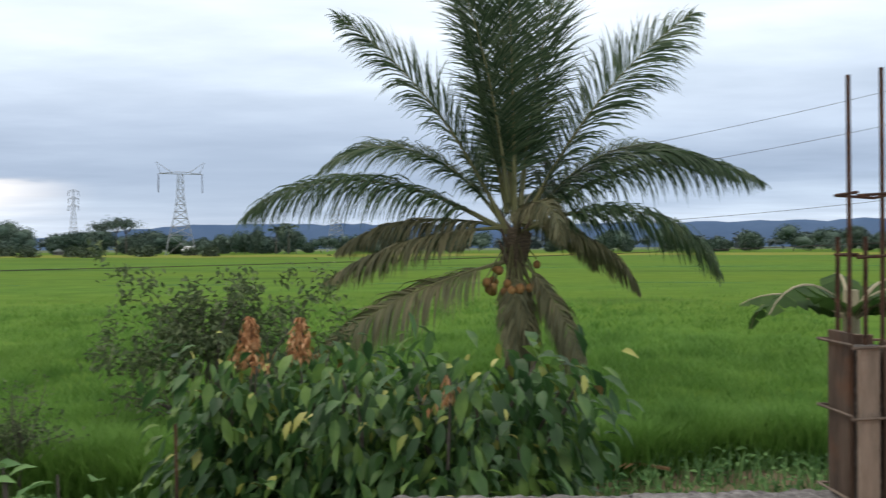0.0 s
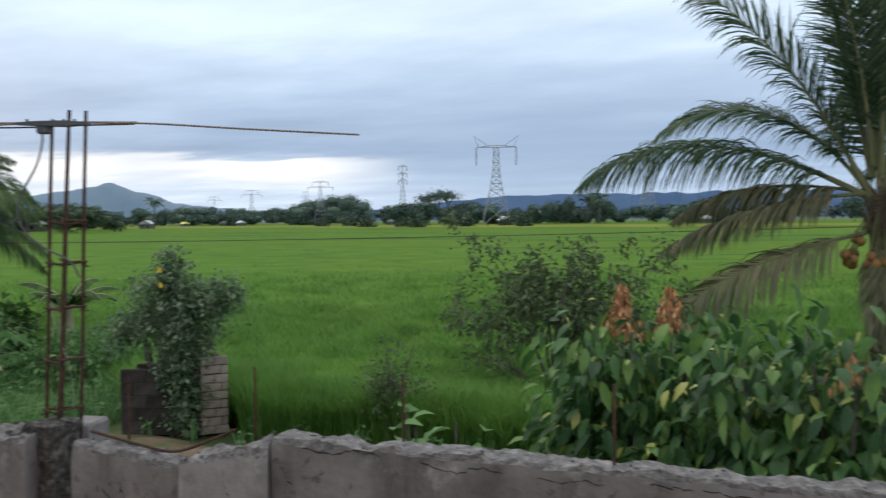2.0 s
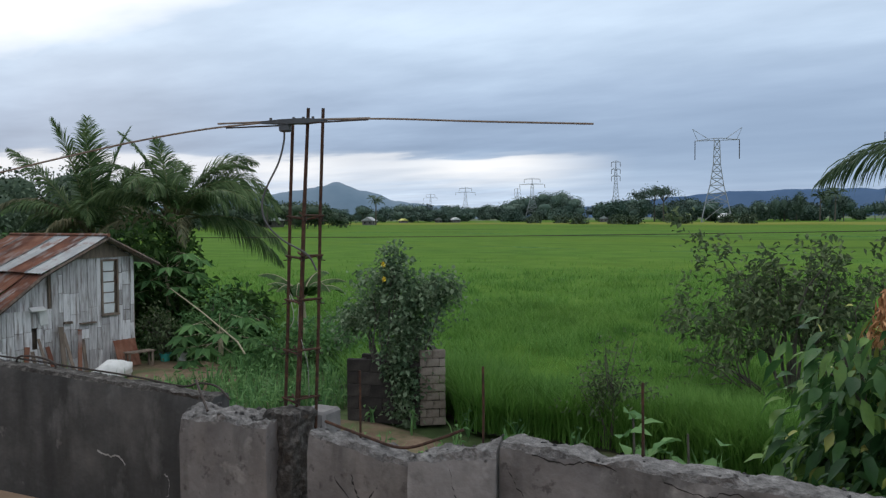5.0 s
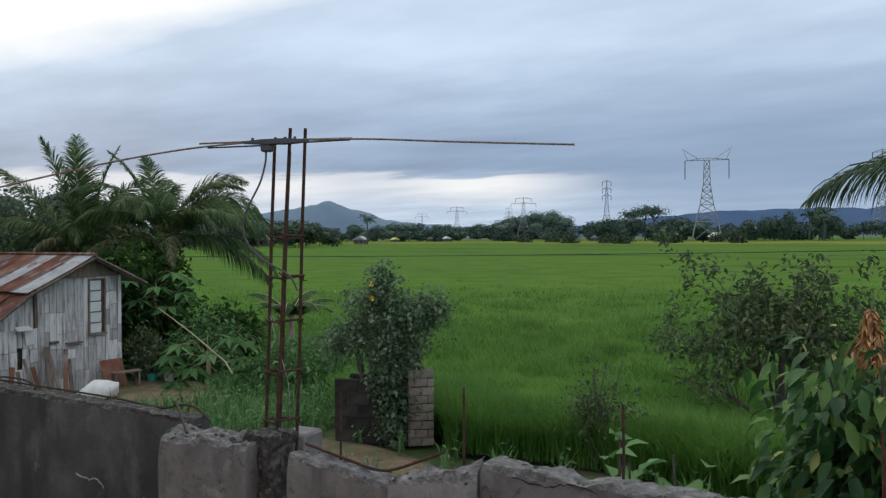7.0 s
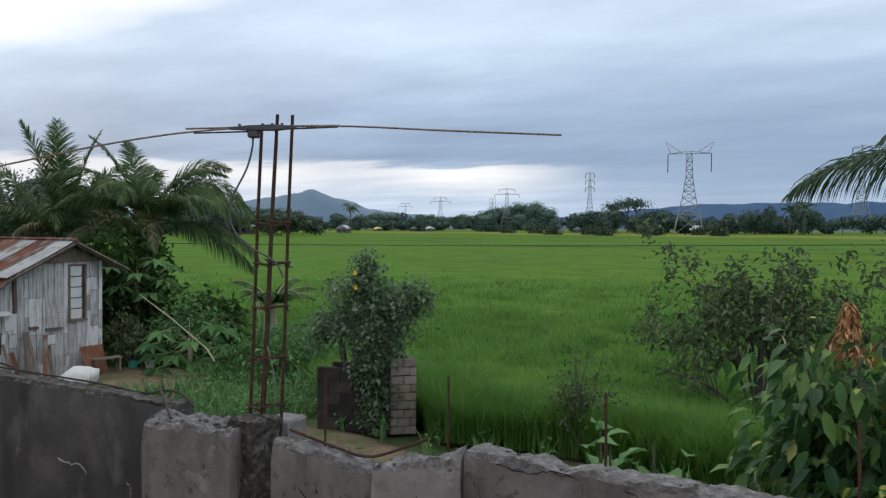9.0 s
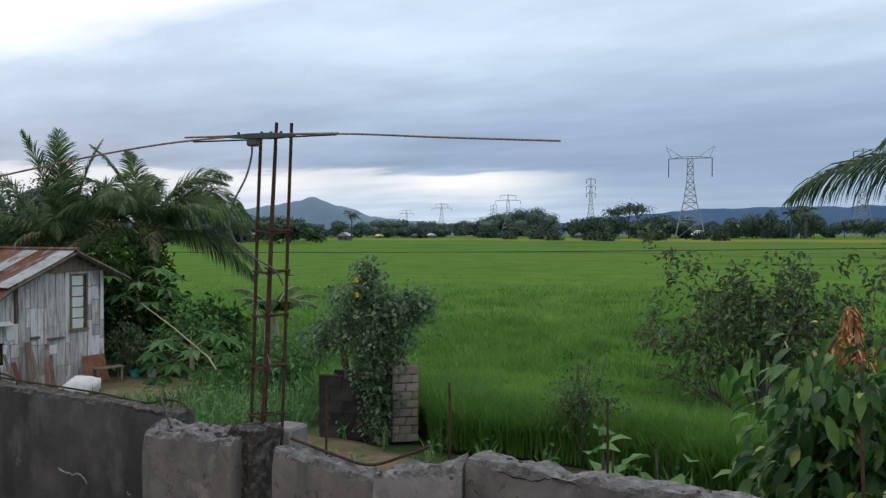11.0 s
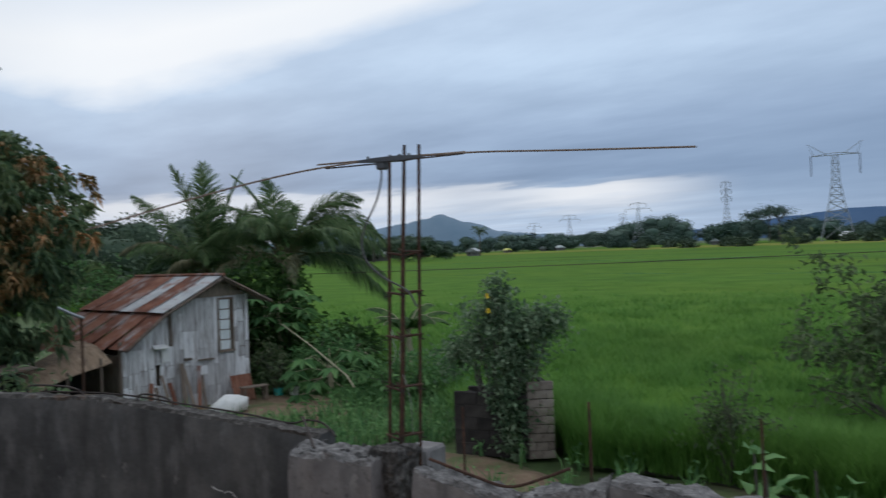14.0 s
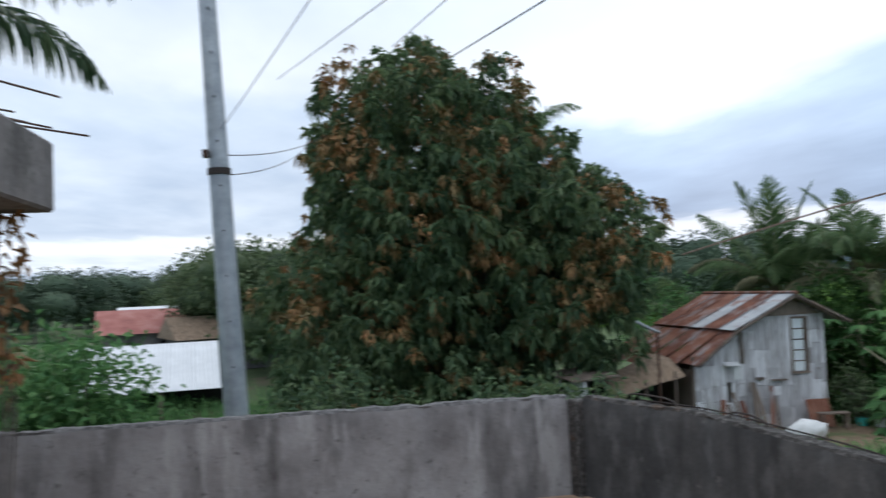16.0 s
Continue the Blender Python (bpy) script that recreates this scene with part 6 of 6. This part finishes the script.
lattice_tower((-104.6, 360.1, 0), 41.6, 13, "horned", "steel lattice pylon with two raised horns", 16, 18.5)
lattice_tower((-344.8, 632, 0), 38, 13, "arms", "steel lattice pylon with drooping arms", 28, 20)
lattice_tower((-333.6, 793, 0), 61, 13, "tall", "slender lattice pylon with short arms", 22, 9)
lattice_tower(polar(560, -0.098, 0.995), 55, 13, "arms", "steel lattice pylon over the palm", 5, 15)
lattice_tower(polar(900, -0.5493, 0.8357), 37, 14, "arms", "distant pale lattice pylon over woods", 33, 20)
lattice_tower(polar(1200, -0.494, 0.869), 46, 12, "tall", "distant pale lattice pylon over woods", 30, 9)
lattice_tower(polar(1300, -0.585, 0.811), 42, 12, "arms", "distant pale lattice pylon over woods", 36, 20)

# ---- far woods, hills and village ----
np.random.seed(101)
M["wood_far"] = material("far_woods", [(0.042, 0.07, 0.046), (0.068, 0.104, 0.064), (0.10, 0.14, 0.085)], 0.08, 0.95, bump=0, island=0.4)
# these two tree colours are made bluer and paler to carry the haze
M["wood_mid"] = material("hazed_treeline", [(0.068, 0.112, 0.094), (0.095, 0.141, 0.115), (0.125, 0.172, 0.138)], 0.05, 0.95, bump=0, island=0.35, spec=0.1)
M["wood_haze"] = material("hazed_woods", [(0.05, 0.075, 0.08), (0.07, 0.10, 0.105)], 0.03, 0.95, bump=0, island=0.2)
# blue of the distance haze is put into the hills' base colours
M["hill"] = material("hazed_hill", [(0.095, 0.16, 0.225), (0.125, 0.19, 0.255), (0.15, 0.215, 0.28)], 0.004, 0.98, bump=0)
M["ridge"] = material("hazed_ridge", [(0.055, 0.10, 0.185), (0.072, 0.122, 0.21), (0.088, 0.142, 0.235)], 0.004, 0.98, bump=0, spec=0.0)
M["hill_far"] = material("hazed_far_ridge", [(0.17, 0.225, 0.32), (0.21, 0.27, 0.365)], 0.003, 0.98, bump=0)


bm = bmesh.new()
bmesh.ops.create_icosphere(bm, subdivisions=2, radius=1)
core_d = np.array([v_.co[:] for v_ in bm.verts])
core_f = np.array([[v_.index for v_ in f_.verts] for f_ in bm.faces])
bm.free()


def clumps(spots, per, leafs, mat, name, label, size):
    """Trees far off: many small leaf clumps round each spot (x, y, height, spread)."""
    vs, fs, n0 = [], [], 0
    st = Build()
    for x, y, h, sp in spots:
        tops = np.random.randint(3, 6)
        cen = np.column_stack([np.random.normal(0, sp * 0.35, tops), np.random.normal(0, sp * 0.35, tops), h * np.random.uniform(0.32, 0.78, tops)])
        m_ = per * 2 if size < 2 else per
        c = cen[np.random.randint(0, tops, m_)]
        d = sphere_dirs(m_)
        P = c + d * np.array([sp * 0.42, sp * 0.42, h * 0.26]) * np.random.uniform(0.5, 1.05, m_)[:, None]
        P[:, 2] = np.maximum(P[:, 2], 0.4)
        v, f = leaves(P + (x, y, 0), d + np.random.normal(0, 0.6, (m_, 3)), size * np.random.uniform(0.35, 0.9, m_), size * np.random.uniform(0.3, 0.65, m_))
        vs.append(v)
        fs.append(f + n0)
        n0 += len(v)
        for c_ in cen:
            q_ = core_d * np.array([sp * 0.28, sp * 0.28, h * 0.17]) * np.random.uniform(0.85, 1.1, len(core_d))[:, None] + c_ + (x, y, 0)
            vs.append(q_)
            fs.append(core_f + n0)
            n0 += len(q_)
        st.tube([(x, y, 0), (x + np.random.uniform(-0.5, 0.5), y, h * 0.6)], [h * 0.018, h * 0.008], 4)
    t = thing(name, (0, 0, 0), label, "woods", kind="stuff")
    part("foliage", mesh_np("foliage", np.concatenate(vs), np.concatenate(fs)), M[mat], t)
    part("branching", st, M["bark"], t)


def along(n, a0, a1, d0, d1, h0, h1):
    out = []
    for k in range(n):
        a_ = radians(np.random.uniform(a0, a1))
        d = np.random.uniform(d0, d1)
        h = np.random.uniform(h0, h1)
        out.append((-0.67 - math.sin(a_) * d, 0.35 + math.cos(a_) * d, h, h * np.random.uniform(0.7, 1.1)))
    return out


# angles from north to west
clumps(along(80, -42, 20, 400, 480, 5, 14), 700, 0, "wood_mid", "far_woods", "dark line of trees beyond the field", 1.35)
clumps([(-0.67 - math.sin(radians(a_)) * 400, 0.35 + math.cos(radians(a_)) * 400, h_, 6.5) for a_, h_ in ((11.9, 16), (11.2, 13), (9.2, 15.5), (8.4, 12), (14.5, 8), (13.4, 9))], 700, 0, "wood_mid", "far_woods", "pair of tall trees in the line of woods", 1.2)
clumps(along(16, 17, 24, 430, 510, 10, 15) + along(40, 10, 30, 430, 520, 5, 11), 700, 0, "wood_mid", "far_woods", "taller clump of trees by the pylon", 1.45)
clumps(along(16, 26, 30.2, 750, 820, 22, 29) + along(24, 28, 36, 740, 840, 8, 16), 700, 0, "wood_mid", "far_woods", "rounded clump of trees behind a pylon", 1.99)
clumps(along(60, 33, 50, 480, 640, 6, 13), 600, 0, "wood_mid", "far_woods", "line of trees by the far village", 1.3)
clumps(along(34, 43, 62, 200, 330, 6, 10), 420, 0, "wood_far", "far_woods", "trees beyond the field's west end", 1.1)
clumps(along(40, 55, 84, 60, 120, 5, 8), 1300, 0, "wood_far", "far_woods", "trees behind the hut", 0.45)
clumps(along(120, -44, 60, 900, 1500, 12, 22), 60, 0, "wood_haze", "hazed_woods", "woods in the distance with haze put into their colour", 7)
for px, py, d, h in ((-0.345, 0.9385, 440, 20), (-0.335, 0.942, 430, 19), (-0.36, 0.933, 450, 18)):
    t = thing("flat_topped_tree", polar(d, px, py), "tall flat-topped tree in the line of woods", "tree", "flat-topped trees")
    b = limbs(Build().tube([(0, 0, 0), (0, 0, h * 0.6)], [0.4, 0.25], 6), (0, 0, h * 0.55), 0.2, [(math.cos(a_) * 6, math.sin(a_) * 6, h * 0.9) for a_ in np.linspace(0, 6, 7)], 5)
    part("trunk", b, M["bark"], t)
    P = np.column_stack([np.random.normal(0, 3.2, (620, 2)), h * 0.84 + np.random.normal(0, 1.0, 620)])
    P[:, 2] -= 0.12 * np.hypot(P[:, 0], P[:, 1]) - 0.9 * np.sin(P[:, 0] * 1.1)
    v, f = leaves(P, sphere_dirs(620), 1.0, 0.6)
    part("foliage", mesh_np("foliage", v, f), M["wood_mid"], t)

# far coconut palms by the village
for px, py, d, h in ((-0.639, 0.769, 330, 12), (-0.745, 0.667, 240, 11), (-0.757, 0.653, 230, 12), (-0.735, 0.678, 250, 10), (-0.17, 0.985, 390, 13), (-0.155, 0.988, 380, 14)):
    t = thing("far_palm", polar(d, px, py), "far coconut palm by the woods", "palm", "far palms")
    part("trunk", Build().tube([(0, 0, 0), (0.3, 0, h * 0.85)], [0.35, 0.22], 6), M["bark"], t)
    b, rib = Build(), Build()
    for k in range(15):
        frond(b, rib, (0.3, 0, h * 0.85), 24 * k + np.random.uniform(-9, 9), np.random.uniform(-5, 70), h * 0.36, 80, 11, h * 0.11, 0.6, 0.4)
    part("crown", b, M["wood_far"], t)
    part("rib", rib, M["wood_far"], t)


def ridge(name, d, a0, a1, profile, mat, label, depth=500):
    """A range of hills from angle a0 to a1 (north to west), with heights from a profile."""
    n, m_ = 120, 10
    rows_ = []
    for a_ in np.linspace(a0, a1, n):
        h = profile(a_)
        c, s = math.cos(radians(a_)), -math.sin(radians(a_))
        for k in range(m_):
            u = k / (m_ - 1)
            dd = d + depth * (u - 0.5)
            z = h * math.sin(math.pi * min(1, u * 1.0)) ** 0.8
            z += 0.10 * h * noise.noise(Vector((a_ * 0.9, u * 3, 1))) * math.sin(math.pi * u)
            rows_.append((s * dd, c * dd, z - 2))
    v = np.array(rows_)
    i, j = np.meshgrid(np.arange(n - 1), np.arange(m_ - 1), indexing="ij")
    k = i * m_ + j
    solid(name, mesh_np(name, v, np.stack([k, k + 1, k + m_ + 1, k + m_], -1).reshape(-1, 4), True), M[mat], label, "hill", kind="structure")


def bump(a, c, w, h):
    return h * math.exp(-((a - c) / w) ** 2)


def nz(a, f, s):
    return noise.fractal(Vector((a * f, s, 0)), 1, 2, 4)


ridge("backdrop_hill", 2900, 32, 57, lambda a: 2900 * float(np.interp(a, [32, 33.4, 35, 37.1, 38.4, 39.4, 40.3, 41.2, 41.9, 42.6, 43.2, 43.9, 45, 46.3, 48, 50, 52, 57], [0, 0.012, 0.017, 0.020, 0.025, 0.030, 0.035, 0.040, 0.0435, 0.0455, 0.0445, 0.041, 0.036, 0.035, 0.033, 0.031, 0.026, 0])) + 4 * nz(a, 1.3, 2), "hill", "rounded hill in blue-grey painted haze beyond the plain")
ridge("backdrop_ridge", 3700, -50, 31, lambda a: (113 + 12 * nz(a, 0.25, 9) + 3 * nz(a, 2, 4)) * min(1, max(0, (31 - a) / 16)) ** 0.8, "ridge", "long ridge in dark-blue painted haze along the horizon")
ridge("backdrop_ridge_west", 3900, 46, 92, lambda a: (70 + 55 * nz(a, 0.22, 3) + 10 * nz(a, 1.5, 3)) * min(1, max(0, (a - 46) / 4)), "hill", "line of hills in blue painted haze to the west")
ridge("backdrop_ridge_pale", 4300, 26, 62, lambda a: 48 + 40 * nz(a, 0.35, 5) + 8 * nz(a, 2, 8), "hill_far", "farther hills in pale painted haze under the cloud")


# houses of the far village
def cottage(at, w, l, h, rz, roof, label):
    t = thing("cottage", at, label, "house", "village houses", rz=rz)
    part("wall", Build().box((0, 0, h * 0.32), (w, l, h * 0.64)), M["plaster"], t)
    part("roof", Build().add([(-w * 0.6, -l * 0.58, h * 0.6), (w * 0.6, -l * 0.58, h * 0.6), (w * 0.6, l * 0.58, h * 0.6), (-w * 0.6, l * 0.58, h * 0.6), (0, -l * 0.58, h), (0, l * 0.58, h)], [(0, 4, 5, 3), (1, 2, 5, 4), (0, 3, 2, 1)], [(0, 1, 4), (2, 3, 5)]), M[roof], t)
    for s in (-0.25, 0.25):
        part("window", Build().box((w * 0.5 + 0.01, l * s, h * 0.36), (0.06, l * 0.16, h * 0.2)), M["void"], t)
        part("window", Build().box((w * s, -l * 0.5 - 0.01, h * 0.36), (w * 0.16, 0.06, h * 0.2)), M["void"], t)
    return t


M["white_tin"] = material("white_tin", [(0.55, 0.57, 0.59), (0.70, 0.72, 0.74)], 2, 0.5, metal=0.1, bump=0.05)
M["red_tin"] = material("red_tin", [(0.22, 0.06, 0.05), (0.33, 0.11, 0.09), (0.42, 0.2, 0.17)], 1.2, 0.7, bump=0.05)
for px, py, d, w, l, h, rz, roof, lab in ((-0.645, 0.764, 340, 4.5, 5, 3.8, 20, "tin", "far cottage with a grey tin roof"), (-0.612, 0.79, 470, 3.5, 5, 3, 60, "yellow_wall", "far cottage with a yellow roof"), (-0.56, 0.828, 480, 4.5, 6, 3.4, 50, "white_tin", "far cottage with a pale roof"), (-0.575, 0.818, 490, 4.5, 6, 3.2, 10, "tin", "far cottage with a grey roof"),
                                     (-0.728, 0.685, 290, 6, 12, 4.5, 45, "white_tin", "long far house with a pale roof"), (-0.736, 0.677, 290, 6, 9, 4, 45, "tin", "far cottage with a grey roof"), (-0.268, 0.963, 360, 4, 6, 4.2, 40, "white_tin", "small hut with a bright roof by the pylon"), (-0.40, 0.917, 430, 4, 6, 3.6, 15, "tin", "far hut under the trees"), (-0.03, 0.9995, 400, 5, 7, 4, 15, "white_tin", "far hut by the woods")):
    if roof == "yellow_wall":
        M.setdefault("yellow_wall", material("yellow_sheet", [(0.5, 0.5, 0.1), (0.6, 0.58, 0.18)], 2, 0.7, bump=0))
    cottage(polar(d, px, py), w, l, h, rz, roof, lab)
np.random.seed(111)
for k in range(9):
    a_ = 14 + 1.9 * k + np.random.uniform(-1, 1)
    d = 310 + np.random.uniform(-30, 60)
    shrub("field_bush", (-0.67 - math.sin(radians(a_)) * d, 0.35 + math.cos(radians(a_)) * d), (3.0, 3.0, 1.8), 1.6, 60, "wood_far", "low bush at the field's far edge", (0.8, 1.4), 4, -0.6, 0.2, 0.6, 8, 0.6)

# ---- beyond the west parapet ----
pole = thing("utility_pole", (-10.8, -0.75, 0), "tall tapered galvanised steel utility pole", "utility pole")
n = 8
zs = np.linspace(0, 9.5, 8)
part("shaft", Build().tube([(0, -0.040 * z, z) for z in zs], np.linspace(0.165, 0.085, 8), 12), M["galv"], pole)
for z in np.arange(2.4, 8.5, 0.55):
    part("step_bolt", Build().tube([(0.05, -0.04 * z, z), (0.17, -0.04 * z + 0.02, z)], 0.012, 5), M["dark_steel"], pole)
part("band", Build().tube([(0, -0.04 * 4.8, 4.75), (0, -0.04 * 4.8, 4.83)], 0.145, 12), M["dark_steel"], pole)
part("clip", Build().bevel_box((0.1, -0.34, 5.0), (0.08, 0.07, 0.1), 0.01), M["rust"], pole)
wires = []
for p_, q_, sag, r_ in (((-10.8, -0.9, 4.75), (-19.0, 0.15, 6.6), 0.15, 0.007), ((-10.8, -0.9, 5.0), (-19.0, 0.6, 6.9), 0.15, 0.007), ((-19.5, 3.72, 8.88), (-7.0, 4.42, 6.95), 0.0, 0.017), ((-19.7, 2.25, 9.15), (-5.0, 3.0, 6.6), 0.0, 0.011), ((-10.8, -0.92, 5.3), (-3, 1.7, 6.4), 0.05, 0.006), ((-12.8, -0.28, 6.48), (-2, 1.9, 4.9), 0.0, 0.006),
                        ((-10.8, -1.05, 9.2), (-3, -14, 9.0), 0.5, 0.008), ((-10.8, -1.0, 8.0), (-4, -14, 8.5), 0.5, 0.008)):
    solid("overhead_wire", Build().tube(arc(p_, q_, sag, 24), r_, 4), M["dark_steel"], "thin dark overhead wire on the utility pole", "wire", "overhead wires")
# wire sagging along the field's near side and three more past the palm
solid("field_wire", Build().tube(arc((-18.9, 13.9, 2.68), (34, 26, 4.2), 0.36, 60), 0.008, 4), M["dark_steel"], "black wire sagging low over the field", "wire")
for z0, z1 in ((4.6, 6.6), (4.2, 5.9), (3.5, 4.3)):
    solid("field_wire", Build().tube(arc((1.8, 14.8, z0), (11, 14.5, z1), 0.12, 20), 0.004, 4), M["dark_steel"], "thin wire running out past the palm", "wire")
solid("wire_post", Build().tube([(34, 26, 0), (34, 26, 4.3)], 0.05, 7), M["old_board"], "weathered wooden post that carries the field wire", "post")

np.random.seed(121)
shed = thing("white_shed", (-26.0, -4.6, 0), "low shed with a bright white tin roof", "shed", rz=8)
for k in range(6):
    part("roof_sheet", tin_sheet(0, 0.72, 0, 0, 2.6, 1.2, 6), M["white_tin"], shed).matrix_basis = pose(2.2, -2.4 + 0.7 * k, 0.75, 0, 0, 90)
for yy in (-1.8, 0.2, 2.2):
    part("post", Build().box((2.0, yy, 0.38), (0.1, 0.1, 0.76)), M["old_board"], shed)
# wall coloured near-black in place of the shade beneath the shed roof
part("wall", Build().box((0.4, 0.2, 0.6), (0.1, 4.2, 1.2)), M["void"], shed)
for px, py, d, w, l, h, rz, roof, lab in ((-0.9865, -0.164, 50, 4, 5.0, 2.7, 8, "red_tin", "house with a faded red tin roof"), (-0.984, -0.178, 52, 5, 4.5, 3.0, 5, "white_tin", "house with a pale flat roof"), (-0.980, -0.199, 44, 4, 4, 2.9, 12, "red_tin", "small house with a faded red tin roof"), (-0.9935, -0.114, 40, 4, 4.5, 2.5, 20, "thatch", "low house with a brown thatch roof")):
    cottage(polar(d, px, py), w, l, h, rz, roof, lab)
clumps(along(26, 92, 112, 80, 140, 5, 7.5), 1300, 0, "wood_far", "far_woods", "trees behind the western houses", 0.5)
clumps(along(9, 91.5, 95.5, 34, 46, 4.5, 6.5) + along(4, 96, 98, 56, 66, 4.2, 5.4), 1500, 0, "guava", "far_woods", "trees beside the mango tree", 0.32)
for at, rad, cz, n in (((-12.5, -4.6), (1.5, 1.4, 1.3), 1.5, 300), ((-12.5, -3.15), (1.0, 0.85, 1.15), 1.65, 300), ((-15.0, 0.6), (1.2, 1.6, 0.9), 0.9, 200), ((-14.0, 3.8), (1.2, 1.8, 0.8), 0.8, 200)):
    shrub("leafy_shrub", at, rad, cz, n, "weed" if at[1] < -2 else "mango", "leafy shrub beyond the west parapet", (0.1, 0.2), 10, -0.9, 0.3, 0.6, 12, 0.15)
# bars on the canopy slab, dry vine under its corner, palm over it
for k, (x, y, L) in enumerate(((-6.3, -1.5, 0.35), (-6.25, -1.6, 0.22), (-6.3, -1.75, 0.2), (-6.2, -1.9, 0.3), (-6.0, -1.45, 0.2))):
    part("bar", Build().tube([(x + 3.9 + 0.5, y + 3.0 - 0.05, 0.49 + 0.05 * k), (x + 3.9 - 0.2, y + 3.0 + L, 0.53 + 0.05 * k)], 0.008, 5), M["rust"], slab)
dv = thing("dry_vine", (-6.2, -1.8, 3.86), "brown withered vine hanging from the canopy's corner", "vine")
n = 420
P = np.column_stack([np.random.normal(0, 0.12, n), np.random.uniform(-0.5, 0.1, n), -np.random.uniform(0, 1, n) ** 1.2 * 1.2])
v, f = leaves(P, np.random.normal(0, 1, (n, 3)) - (0, 0, 0.8), np.random.uniform(0.06, 0.14, n), 0.05)
part("foliage", mesh_np("foliage", v, f), M["dry"], dv)
vs = Build()
for k in range(9):
    x0, y0 = np.random.normal(0, 0.1), np.random.uniform(-0.5, 0.1)
    vs.tube(smooth_path([(x0, y0, 0.0), (x0 + 0.05, y0 - 0.03, -0.5), (x0 - 0.04, y0 + 0.05, -1.2), (x0, y0, -2.3)], 8), 0.008, 4)
part("branching", vs, M["bark"], dv)
palm("coconut_palm", (-8.6, -4.3, 0), 5.95, [(az_, rise, 2.6, dr, "palm_leaf") for az_, rise, dr in ((-20, 40, 70), (10, 30, 70), (40, 20, 80), (70, 45, 60), (110, 40, 60), (160, 40, 60), (210, 40, 60), (260, 40, 60), (310, 40, 60))], (0.2, 0.2), "coconut palm beside the house", 0, 0.14)
